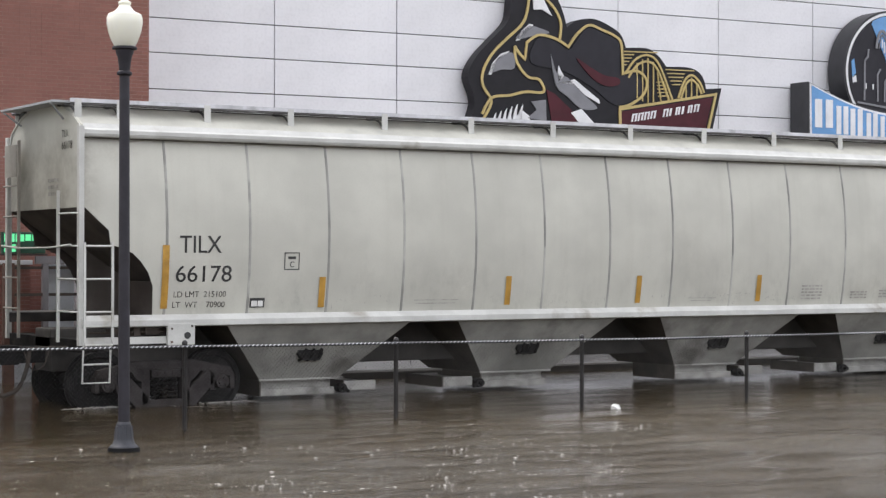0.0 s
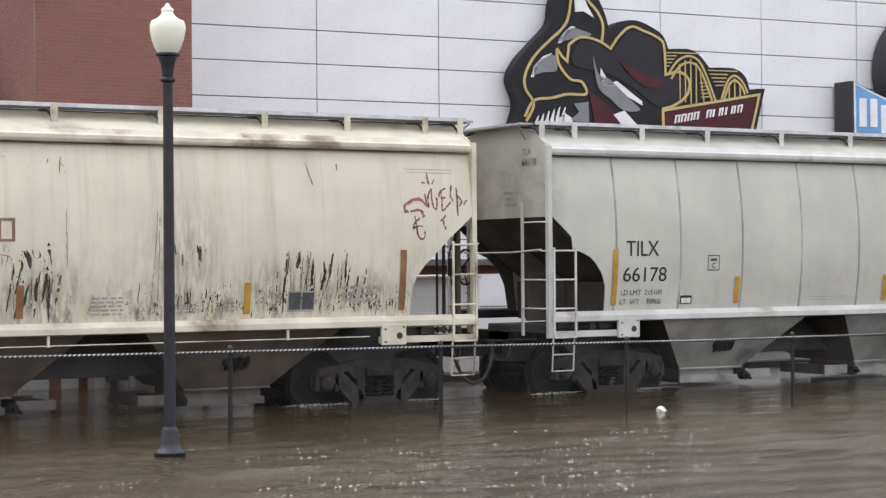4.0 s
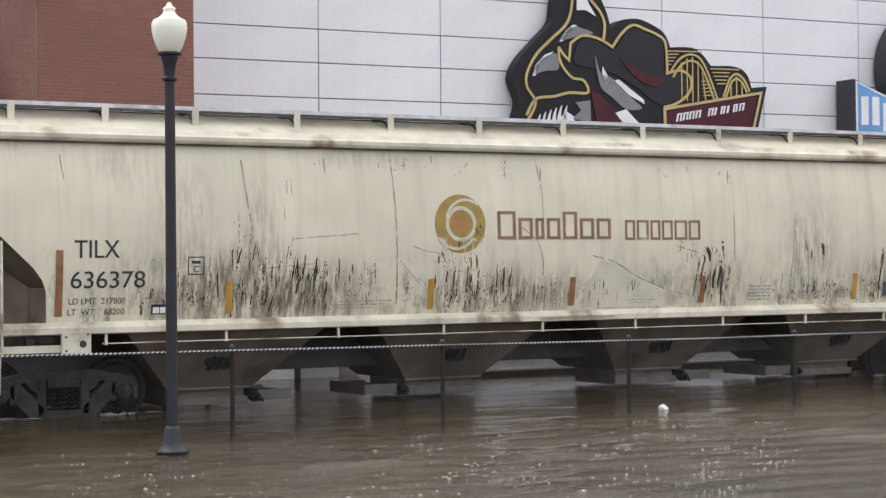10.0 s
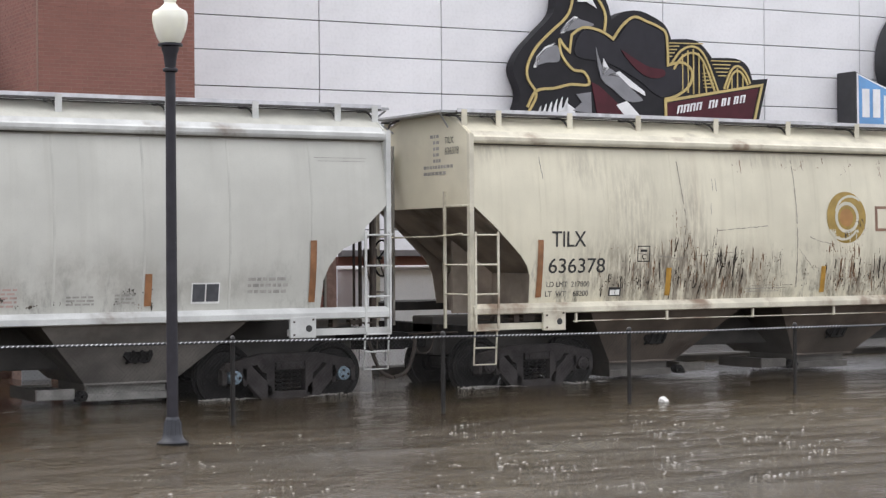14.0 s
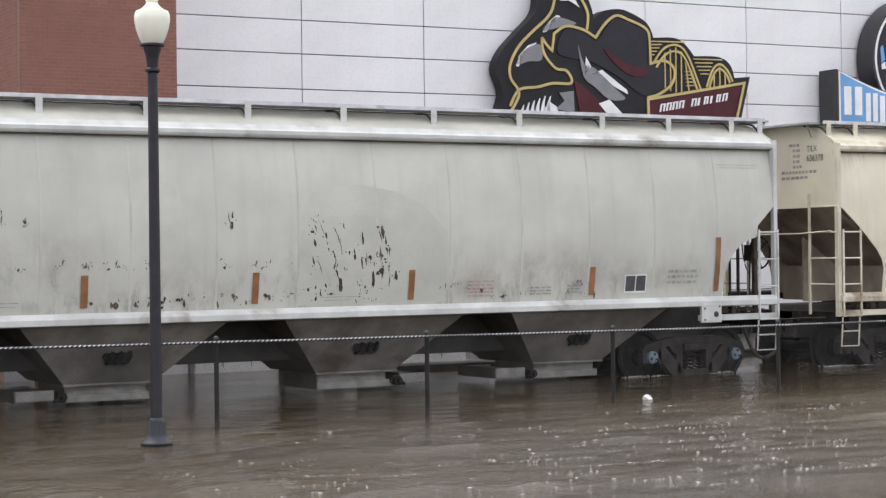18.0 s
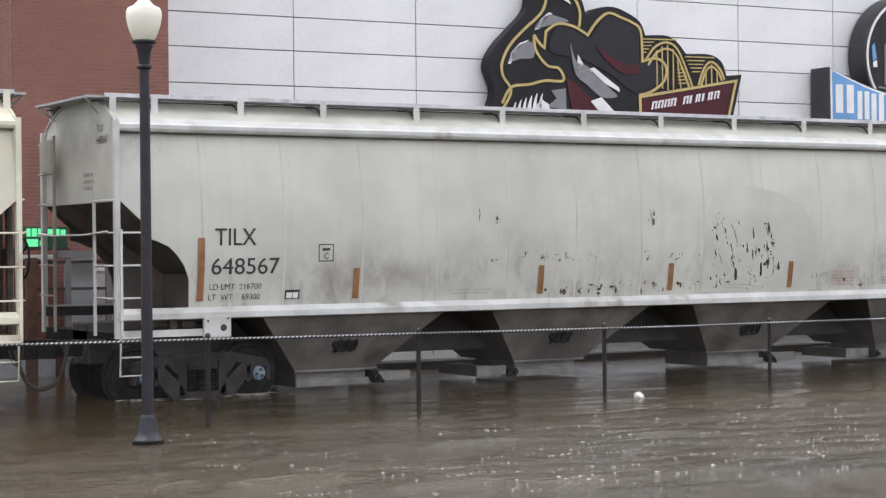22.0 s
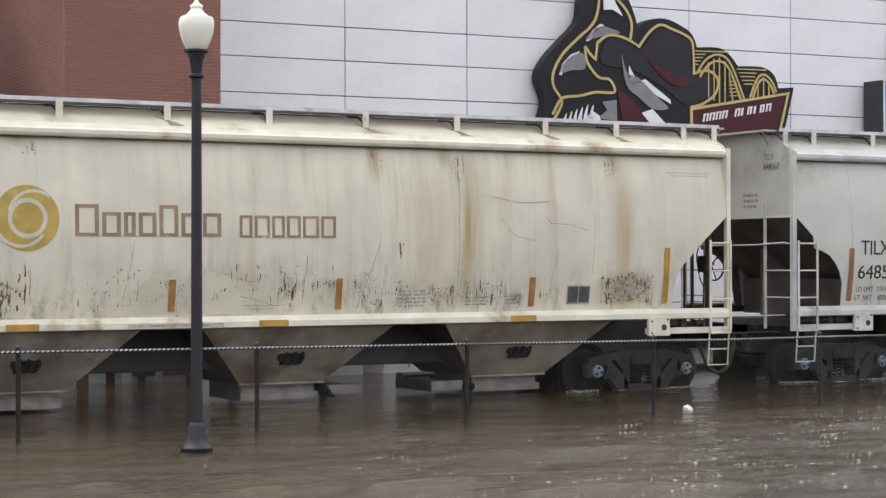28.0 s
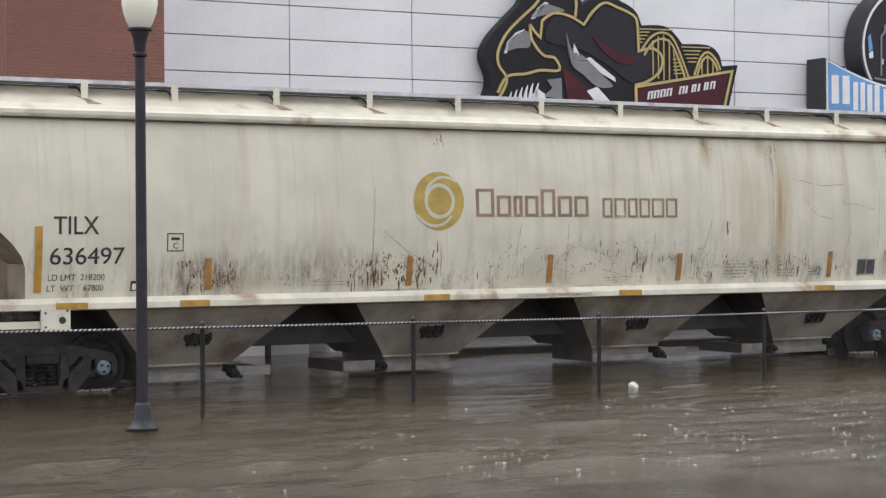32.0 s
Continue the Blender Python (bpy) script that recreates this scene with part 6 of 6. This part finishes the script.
M += drips(rd, 1.5, 2.0, 1.7, 1.9, 10, 0.1, 0.2, 0.035) + drips(rd, 2.8, 6.4, 1.5, 1.85, 60, 0.05, 0.2, 0.026) + drips(rd, 7.3, 8.2, 1.5, 1.95, 60, 0.05, 0.15, 0.035) + drips(rd, 3.55, 3.75, 2.3, 2.45, 2, 0.3, 0.4, 0.05, -0.3)
marks(car_d, M, TAR_BROWN, "brown-black tar spatter")
L = line_mark([(5.05, 3.14), (5.5, 3.06), (5.8, 3.02), (6.26, 3.06)], 0.018) + line_mark([(5.35, 2.78), (5.5, 2.58), (5.62, 2.5), (5.95, 2.44)], 0.018) + line_mark([(6.15, 2.82), (6.25, 2.70), (6.6, 2.70), (6.95, 2.60)], 0.018)
L += line_mark([(-3.25, 2.9), (-3.28, 2.2), (-3.3, 1.42)], 0.02) + line_mark([(-3.1, 2.25), (-2.7, 1.95), (-2.3, 1.75)], 0.018) + line_mark([(2.05, 2.2), (1.98, 1.5)], 0.016) + line_mark([(3.25, 2.4), (2.9, 1.45)], 0.018)
L += line_mark([(4.62, 3.5), (4.6, 2.4), (4.58, 1.45)], 0.014) + line_mark([(6.4, 2.3), (6.2, 1.45)], 0.016) + line_mark([(8.2, 1.75), (7.85, 1.45)], 0.03) + line_mark([(0.3, 2.35), (0.28, 1.45)], 0.014) + line_mark([(-0.6, 2.4), (-0.75, 1.6)], 0.014)
L += line_mark([(7.1, 3.0), (7.05, 1.9)], 0.012) + line_mark([(1.0, 1.62), (1.6, 1.47)], 0.012)
marks(car_d, L, PEEL_EDGE, "dark drip lines and torn paint edges", 0.0042, "paint_edges")
R = drips(rd, -3.7, -2.2, 1.48, 1.95, 60, 0.05, 0.22, 0.042) + drips(rd, -6.4, -5.5, 1.48, 1.85, 22, 0.05, 0.18, 0.040) + drips(rd, 3.1, 3.25, 3.78, 3.83, 3, 0.15, 0.4, 0.02) + drips(rd, 4.5, 4.75, 3.72, 3.76, 5, 0.15, 0.5, 0.018) + drips(rd, 7.2, 7.6, 3.7, 3.76, 5, 0.1, 0.3, 0.018) + drips(rd, -2.4, -2.0, 3.68, 3.76, 5, 0.05, 0.15, 0.02)
R += drips(rd, 7.2, 8.3, 1.5, 1.9, 24, 0.05, 0.2, 0.03) + drips(rd, 2.9, 6.5, 1.55, 1.8, 14, 0.05, 0.2, 0.03) + drips(rd, -3.2, -2.5, 1.5, 1.7, 8, 0.05, 0.15, 0.04)
marks(car_d, R, RUST_RUN, "brown rust runs", 0.005, "rust_staining")
paint_out(car_d, [(-3.25, 1.6), (-3.1, 2.25), (-2.6, 1.95), (-2.1, 1.6)], 1.37, PATCH_CREAM, "drab repainted patch")
paint_out(car_d, [(-0.9, 1.5), (-0.3, 1.95), (0.3, 2.05), (1.0, 1.85), (1.6, 1.5)], 1.37, PATCH_CREAM, "drab repainted patch")

# rust washed down the roof from the bracket feet
sh = Shape()
for q in (-7.72, -4.74, -3.16, 0.0, 3.16, 4.74, 6.36, 7.72):
    rows = []
    for k in range(9):
        y, w = -1.16 - 0.035 * k, 0.018 + 0.085 * (k / 8) ** 1.5 * rd.uniform(0.7, 1.3)
        x = q - 0.16 + 0.26 * (k / 8) ** 0.7
        rows.append([(x - w, y, roof_z(y) + 0.004), (x + w, y, roof_z(y) + 0.004)])
    sh.rings(rows, closed=False)
tagged(part("rust_staining", sh, RUST_WASH, car_d, "brown rust wash on the roof"), kind="stuff")

# the clean grey car
ra = random.Random(12)
marks(car_a, drips(ra, -7.5, 8.0, 1.42, 1.6, 40, 0.02, 0.08, 0.03) + drips(ra, 1.2, 3.0, 1.45, 1.6, 14, 0.03, 0.08, 0.04), SCUFF, "faint scuffs above the sill")


# ---- lamp, fence, litter ----
def street_lamp():
    lamp = thing("street_lamp", pose(7.80, 19.55, 0), "dark grey lamp post with a white acorn globe, in flood water", "street lamp")
    part("foot", Shape().lathe([(0.180, -0.9), (0.180, 0.018), (0.174, 0.036), (0.12, 0.042)], 24), WET_FOOT, lamp, "wet black foot rim", smooth=True)
    sh = Shape().lathe([(0.165, 0.02), (0.160, 0.04), (0.148, 0.055), (0.125, 0.075), (0.105, 0.14), (0.095, 0.24), (0.092, 0.27)], 24)
    part("base", sh, LAMP_BASE, lamp, "weathered grey cast base", smooth=True)
    fl = Shape()
    for k in range(12):
        a = k * math.pi / 6
        fl.tube([(0.104 * math.cos(a), 0.104 * math.sin(a), 0.09), (0.088 * math.cos(a), 0.088 * math.sin(a), 0.27)], 0.011, 5)
    part("flutes", fl, LAMP_BASE, lamp, smooth=True)
    part("pole", Shape().lathe([(0.066, 0.27), (0.064, 1.0), (0.060, 2.6), (0.056, 4.18)], 20), LAMP_IRON, lamp, "smooth dark grey pole", smooth=True)
    part("base_collar", Shape().lathe([(0.080, 0.262), (0.084, 0.28), (0.080, 0.30), (0.067, 0.32)], 20), LAMP_BASE, lamp, smooth=True)
    part("ring", Shape().lathe([(0.056, 4.165), (0.082, 4.18), (0.086, 4.195), (0.082, 4.21), (0.060, 4.225)], 20), LAMP_IRON, lamp, smooth=True)
    part("capital", Shape().lathe([(0.060, 4.22), (0.068, 4.30), (0.080, 4.38), (0.098, 4.42), (0.100, 4.455), (0.135, 4.462), (0.140, 4.475), (0.135, 4.49), (0.10, 4.495)], 24), LAMP_IRON, lamp, "flared dark capital", smooth=True)
    part("globe", Shape().lathe([(0.105, 4.485), (0.118, 4.50), (0.150, 4.56), (0.182, 4.65), (0.200, 4.75), (0.199, 4.81), (0.180, 4.855), (0.130, 4.875), (0.098, 4.90), (0.072, 4.93),
                                 (0.062, 4.955), (0.074, 4.97), (0.070, 4.99), (0.045, 5.005), (0.030, 5.02), (0.028, 5.035), (0.015, 5.05), (0.002, 5.055)], 28), GLOBE, lamp,
         "milky white acorn globe with a finial", smooth=True)
    return lamp


street_lamp()

FENCE_Y, FENCE_TOP, SPAN = 21.45, 0.965, 3.03


def chain_fence():
    """Each bay is a length of fabric between two posts; the posts stand in the water."""
    xs = [6.33 + SPAN * k for k in range(-3, 9)]
    rise = lambda x: 0.022 + 0.078 * max(0.0, (16.5 - x) / 10.2)
    fence = thing("chain_link_fence", pose(0, FENCE_Y, 0), "half-flooded galvanised chain-link fence with a top rail", "fence")
    pm = Shape().lathe([(0.030, -1.0), (0.030, FENCE_TOP + 0.02), (0.036, FENCE_TOP + 0.03), (0.034, FENCE_TOP + 0.055), (0.018, FENCE_TOP + 0.075), (0.004, FENCE_TOP + 0.08)], 12).mesh("post", [FENCE_STEEL], True)
    tie = Shape().lathe([(0.036, -0.02), (0.041, -0.012), (0.041, 0.012), (0.036, 0.02)], 12).mesh("rail_cap", [FENCE_RAIL], True)
    for x in xs:
        p = part("post", pm, None, fence, at=pose(x, 0, rise(x)))
        part("rail_band", tie, None, p, at=pose(0, 0, FENCE_TOP))
    rail = Shape()
    rail.tube([q for a in xs[:-1] for q in ((a, -0.035, FENCE_TOP + rise(a)), (a + SPAN / 2, -0.035, FENCE_TOP - 0.008 + rise(a + SPAN / 2)))] + [(xs[-1], -0.035, FENCE_TOP + rise(xs[-1]))], 0.017, 8)
    part("top_rail", rail, FENCE_RAIL, fence, "dull galvanised top rail", smooth=True)
    # twisted fabric knuckles along the rail
    kn = Shape()
    x = xs[0]
    while x < xs[-1]:
        zt = FENCE_TOP + rise(x)
        kn.tube([(x - 0.004, -0.060, zt - 0.006), (x + 0.012, -0.062, zt + 0.004), (x + 0.022, -0.056, zt + 0.012)], 0.0085, 4)
        x += 0.060
    tagged(part("fabric_edge", kn, KNUCKLE, fence, "bright twisted wire ends"), kind="stuff")
    wire = Shape()
    d, top = 0.055, FENCE_TOP - 0.01
    L = xs[-1] - xs[0]
    zig = 0.0275
    rows = int((top + 0.18) / d) + 1
    r = 0.0010
    for k in range(int(L / d)):
        for s in (1, -1):
            x = xs[0] + (k + 0.5) * d
            pts = []
            for j in range(rows + 1):
                z = top + rise(x) - j * d
                pts.append((x + s * (zig if j % 2 else -zig), -0.062 + 0.004 * s, z))
            # square wire, four faces a segment
            for (xa, ya, za), (xb, yb, zb) in zip(pts, pts[1:]):
                q = [(xa - r, ya, za), (xa + r, ya, za), (xb + r, yb, zb), (xb - r, yb, zb)]
                o = len(wire.v)
                wire.v += q + [(p[0], p[1] + 2 * r, p[2]) for p in q]
                wire.f += [(o, o + 1, o + 2, o + 3), (o + 4, o + 7, o + 6, o + 5), (o, o + 3, o + 7, o + 4), (o + 1, o + 5, o + 6, o + 2)]
    me = bpy.data.meshes.new("chain_link_fabric")
    me.from_pydata(wire.v, [], wire.f)
    me.materials.append(FENCE_WIRE)
    part("chain_link_fabric", me, None, fence, "diamond wire mesh")


chain_fence()


def litter():
    rng = random.Random(4)
    bm = bmesh.new()
    bmesh.ops.create_icosphere(bm, subdivisions=3, radius=0.068)
    for v in bm.verts:
        k = 1 + 0.35 * noise.noise(v.co * 14) + 0.2 * noise.noise(v.co * 31)
        v.co = Vector((v.co.x * k * 1.1, v.co.y * k * 0.8, v.co.z * k * 0.85 + 0.015))
    me = bpy.data.meshes.new("litter")
    bm.to_mesh(me)
    bm.free()
    me.materials.append(LABEL_WHITE)
    ob = new("litter", me)
    ob.matrix_basis = pose(15.98, 21.40, 0.0)
    tagged(ob, "crumpled white plastic cup caught at the fence in the water", "litter")


litter()


# ---- low structures between the track and the arena ----
def service_cabinet(x0, x1, y, top, slats, label, paint=CABINET):
    cb = thing("service_cabinet", pose(x0, y, 0), label, "cabinet")
    w = x1 - x0
    part("body", Shape().box(0, w, 0, 0.9, -1.2, top), paint, cb, bevel=0.02)
    part("lid", Shape().prism([(-0.04, top), (w + 0.04, top), (w, top + 0.05), (0, top + 0.05)], -0.05, 0.95), paint, cb, bevel=0.008)
    if slats:
        for k in range(slats):
            q = (k + 0.5) * w / slats
            part("slat", Shape().box(q - 0.012, q + 0.012, -0.02, 0, 0.2, top - 0.08), SIGN_GREYP, cb)
    else:
        for q in (0.28, w - 0.3):
            for k in range(6):
                b = Shape()
                b.rings([[(q + r * math.sin(i), yy, top - 0.10 - 0.195 * k + r * math.cos(i)) for i in np.arange(0, 6.2, 0.8)] for r, yy in ((0.018, 0.0), (0.018, -0.012), (0.006, -0.016))])
                part("rivet", b, SIGN_GREYP, cb)
        for q in (0.0, 0.55, w - 0.55):
            part("door_edge", Shape().box(q - 0.008, q + 0.008, -0.012, 0, 0.1, top - 0.04), SIGN_GREYP, cb)
    return cb


service_cabinet(13.17, 14.84, 31.15, 1.86, 0, "white riveted metal service cabinet behind the track")
service_cabinet(11.72, 12.36, 31.1, 1.82, 5, "small pale slatted metal cabinet behind the track")
service_cabinet(16.2, 18.9, 31.2, 1.84, 0, "white riveted metal service cabinet behind the track")


def canopy():
    cn = thing("entrance_canopy", pose(0, 31.3, 0), "low grey entrance canopy with a green lit sign", "canopy")
    part("fascia", Shape().prism([(11.45, 2.03), (14.86, 2.03), (14.86, 2.20), (11.55, 2.20)], -0.5, -0.35), FASCIA, cn, bevel=0.01)
    part("brick_band", Shape().box(11.6, 14.86, -0.34, -0.30, 1.92, 2.03), BRICK, cn)
    part("fascia", Shape().box(15.64, 19.5, -0.5, -0.35, 2.08, 2.20), FASCIA, cn, bevel=0.01)
    part("brick_band", Shape().box(15.64, 19.5, -0.34, -0.28, 1.91, 2.08), BRICK, cn)
    part("roof", Shape().prism([(-0.5, 2.19), (0.30, 2.24), (0.30, 2.28), (-0.5, 2.22)], 11.6, 14.86, "x"), FASCIA, cn)
    lit = part("lit_sign", Shape().box(10.10, 10.86, -0.50, -0.40, 2.22, 2.59), SIGN_GREEN_DARK, cn, "dark green sign panel with lit rows", bevel=0.01)
    for x, w, z, h in ((10.13, 0.07, 2.42, 0.14), (10.22, 0.09, 2.42, 0.14), (10.33, 0.05, 2.42, 0.14), (10.40, 0.08, 2.43, 0.12), (10.50, 0.10, 2.44, 0.11), (10.62, 0.09, 2.44, 0.11), (10.73, 0.09, 2.45, 0.09),
                       (10.13, 0.20, 2.25, 0.13), (10.36, 0.05, 2.27, 0.08)):
        part("lit_bar", Shape().box(x, x + w, -0.508, -0.498, z, z + h), GREEN_GLOW, lit)
    part("sign_frame", Shape().box(10.06, 10.90, -0.48, -0.38, 2.19, 2.215), SIGN_SIDE, cn)
    part("glass_panel", Shape().box(11.04, 11.55, -0.46, -0.42, 2.28, 2.56), TEAL_GLASS, cn, "teal glass panel")
    part("sign_base", Shape().box(10.70, 11.6, -0.47, -0.40, 2.05, 2.18), FASCIA, cn)
    part("rusty_post", Shape().box(10.14, 10.33, -0.46, -0.36, -1.0, 2.06), RUST_POST, cn, "rust-brown steel post", bevel=0.008)
    for z in (1.98, 1.52, 1.10):
        part("rail_bar", Shape().box(10.33, 11.62, -0.44, -0.40, z - 0.025, z + 0.025), BRAKE_BROWN, cn)
    for x in (10.88, 11.62):
        part("post", Shape().box(x - 0.05, x + 0.05, -0.46, -0.36, -1.2, 2.05), FASCIA, cn, bevel=0.008)
    part("door", Shape().box(10.94, 11.48, -0.2, -0.14, -1.0, 2.04), DOOR_GREY, cn, "grey steel door", bevel=0.006)
    part("side_door", Shape().box(12.40, 13.08, -0.06, 0.0, -1.0, 1.92), CABINET, cn, "pale steel door", bevel=0.006)
    part("door_post", Shape().box(13.09, 13.16, -0.14, -0.06, -1.0, 1.92), FASCIA, cn, bevel=0.006)
    part("corner_post", Shape().box(14.87, 14.94, -0.2, -0.12, -1.0, 2.3), SIGN_SIDE, cn, bevel=0.006)
    rl = Shape()
    rl.tube([(12.3, -0.3, 1.33), (13.1, -0.3, 1.33)], 0.02, 6)
    part("door_rail", rl, FASCIA, cn)


canopy()
# slab on two legs, added to darken the foot of the cabinets
solid("dark_slab", Shape().box(11.20, 12.40, 30.98, 31.06, 0.12, 0.60).box(11.3, 11.4, 31.0, 31.06, -1.0, 0.12).box(12.2, 12.3, 31.0, 31.06, -1.0, 0.12), UNDERSILL, pose(0, 0, 0), "dark slab added low in front of the cabinets", "step", bevel=0.01)
solid("kerb", Shape().prism([(29.10, -0.5), (29.10, 0.11), (29.13, 0.14), (29.36, 0.14), (29.36, -0.5)], 15.5, 60, "x"), UNDERSILL, pose(0, 0, 0), "dark wet kerb beside the next track", kind="structure")


def brick_block(name, x0, x1, y, z1, label):
    ob = solid(name, Shape().box(x0 + 0.006, x1 - 0.006, y + 0.006, y + 0.6, -1.2, z1), MORTAR, pose(0, 0, 0), label, kind="structure")
    L, Hh, J = 0.203, 0.0677, 0.010
    one = Shape().box(J / 2, L - J / 2, 0, 0.05, J / 2, Hh - J / 2).mesh("brick", [BRICK])
    half = Shape().box(J / 2, L / 2 - J / 2, 0, 0.05, J / 2, Hh - J / 2).mesh("brick", [BRICK])
    n, r, z = int((x1 - x0) / L), 0, 0.6
    while z < z1 - 0.04:
        x = x0
        if r % 2:
            row = [half] + [one] * (n - 1) + [half]
        else:
            row = [one] * n
        for me in row:
            b = new("brick", me)
            b.parent = ob
            b.location = (x, y, z)
            x += L if me is one else L / 2
        r, z = r + 1, z + Hh
    part("plinth", Shape().box(x0 - 0.02, x1 + 0.02, y - 0.03, y, -1.2, 0.60), DOOR_GREY, ob, "grey concrete plinth", bevel=0.01)
    part("coping", Shape().box(x0 - 0.03, x1 + 0.03, y - 0.03, y + 0.6, z1, z1 + 0.08), CABINET, ob, bevel=0.01)


brick_block("wall_pier", 14.93, 14.93 + 0.203 * 4, 31.2, 2.75, "red brick gate pier")
brick_block("wall_low", 9.75, 9.75 + 0.203 * 5, 31.3, 2.03, "low red brick wall")


def annex():
    an = thing("annex", pose(0, 33.5, 0), "green-grey sheet metal annex with a louvred recess", "annex", kind="structure")
    part("wall", Shape().prism([(3.5, -1.5), (8.36, -1.5), (8.36, 5.80), (7.70, 5.80), (7.30, 5.64), (3.5, 4.6)], 0, 3.6), GREEN_METAL, an, bevel=0.01)
    for k in range(7):
        x = 4.9 + 0.52 * k
        part("sheet_rib", Shape().box(x - 0.02, x + 0.02, -0.02, 0, -1.0, 5.55 if x > 7.3 else 4.95 + (x - 4.9) * 0.25), GREEN_METAL, an)
    part("recess_wall", Shape().box(8.36, 9.30, 0.5, 3.6, -1.5, 5.65), GREEN_METAL, an)
    part("recess_roof", Shape().box(8.36, 9.22, -0.05, 3.6, 5.64, 5.74), SIGN_SIDE, an, bevel=0.01)
    part("recess_post", Shape().box(9.12, 9.22, 0.0, 0.12, -1.5, 5.64), FASCIA, an)
    part("opening", Shape().box(9.0, 10.3, 0.40, 0.48, 2.32, 3.4), DARK_VOID, an, "dark opening")
    lv = part("louvre_frame", Shape().box(8.66, 9.12, 0.30, 0.34, 4.7, 5.45), SIGN_SIDE, an)
    for k in range(7):
        x = 8.69 + 0.064 * k
        part("louvre", Shape().box(x, x + 0.03, 0.22, 0.30, 4.72, 5.43), SIGN_GREYP, lv)
    part("low_roof", Shape().prism([(9.24, 5.28), (9.80, 5.06), (10.3, 4.95), (10.3, 4.6), (9.24, 4.6)], -0.2, 3.0), GREEN_METAL, an)
    return an


annex()


# ---- thin foam that rides along with the cars ----
def wake(car, seed):
    rng = random.Random(seed)
    sh = Shape()
    for k in range(24):
        x, y, ln = rng.uniform(-9.5, 9.5), -1.15 - abs(rng.gauss(0, 0.5)), rng.uniform(0.1, 0.5)
        sh.add([(x, y, 0.022), (x + ln * 0.5, y - 0.025, 0.026), (x + ln, y + rng.uniform(-0.03, 0.03), 0.022), (x + ln * 0.5, y + 0.02, 0.024)], [(0, 1, 2, 3)])
    for wx in (-TRUCK_X - 0.89, -TRUCK_X + 0.89, TRUCK_X - 0.89, TRUCK_X + 0.89):
        for k in range(6):
            x, y, ln = wx + rng.uniform(-0.75, 0.4), -1.0 - abs(rng.gauss(0, 0.16)), rng.uniform(0.12, 0.42)
            sh.add([(x, y, 0.010), (x + ln * 0.5, y - 0.05, 0.018), (x + ln, y + rng.uniform(-0.04, 0.04), 0.010), (x + ln * 0.5, y + 0.04, 0.022)], [(0, 1, 2, 3)])
        for k in range(46):
            a, r = rng.uniform(0, 6.283), 0.26 * rng.random() ** 0.8
            x, y, w = wx - 0.10 + 1.5 * r * math.cos(a), -0.98 + r * math.sin(a), rng.uniform(0.008, 0.028)
            h = rng.uniform(0.002, 0.014) * (1 - r * 2.4)
            sh.add([(x - w, y, 0.0), (x, y - w, 0.0), (x + w, y, 0.0), (x, y + w, 0.0), (x + rng.uniform(-w, w), y, 0.012 + h)], [(0, 1, 4), (1, 2, 4), (2, 3, 4), (3, 0, 4)])
    tagged(part("surface_foam", sh, FROTH_GLINT, car, "thin pale foam streaks on the water"), kind="stuff")


for k, (car, x) in enumerate(CARS):
    wake(car, 40 + k)


FLECKS = []


def water_flecks(seed):
    """Small bright flecks that stand in for glints on the open water."""
    rng = random.Random(seed)
    sh = Shape()

    def fleck(x, y, w, h):
        d = w * rng.uniform(0.25, 0.5)
        z = float(swell(np.array([x]), np.array([y]))[0])
        sh.add([(x - w / 2, y - d, z - 0.004), (x + w / 2, y - d * rng.uniform(0.6, 1.2), z - 0.004), (x + w * 0.3, y + d, z), (x - w * 0.3, y + d, z), (x + rng.uniform(-0.2, 0.2) * w, y, z + h)],
               [(0, 1, 4), (1, 2, 4), (2, 3, 4), (3, 0, 4)])

    # thickest to the right, where the glints gather
    for _ in range(190):
        y = 13.2 + 7.4 * rng.betavariate(1.1, 1.5)
        x = y * (0.24 + 0.64 * rng.betavariate(1.9, 1.0)) - 2.0
        if rng.random() < 0.2:
            for k in range(rng.randint(3, 8)):
                fleck(x + k * rng.uniform(0.05, 0.11), y + k * 0.012 + rng.uniform(-0.02, 0.02), rng.uniform(0.010, 0.036), rng.uniform(0.0003, 0.0020))
        else:
            fleck(x, y, rng.uniform(0.010, 0.026) if rng.random() < 0.8 else rng.uniform(0.03, 0.055), rng.uniform(0.0003, 0.0024))
    FLECKS.append(solid("glint_flecks", sh, FROTH_GLINT, pose(0, 0, 0), "small white flecks standing in for glints on the flood water", "foam", kind="stuff"))


for k in range(4):
    water_flecks(77 + k)

# ---- pieces last ----
wall_panels(ARENA)
tower_bricks(TOWER)


# ---- what moves ----
def rolled(t):
    for (ta, a), (tb, b) in zip(TRAIN, TRAIN[1:]):
        if t <= tb:
            return a + (b - a) * (t - ta) / (tb - ta)
    return TRAIN[-1][1]


def motions():
    for car, x in CARS:
        walk(car, [(t, pose(x + d, CAR_Y, 0)) for t, d in TRAIN])
    # the flood runs along the street; the glint flecks bob as they drift
    walk(FLOOD, [(0.0, pose(0, 0, 0)), (32.0, pose(4.8, 0, 0))])
    for n, fleck in enumerate(FLECKS):
        walk(fleck, [(k * 0.25, pose(0.15 * k * 0.25, 0, 0.0025 * math.sin(5.9 * k * 0.25 + 0.5 * math.pi * n))) for k in range(129)])
    turns = [(k * 0.25, math.degrees(rolled(k * 0.25) / WHEEL_R)) for k in range(129)]
    for axle, x in AXLES:
        walk(axle, [(t, pose(x, 0, AXLE_Z, 0, a, 0)) for t, a in turns])


motions()
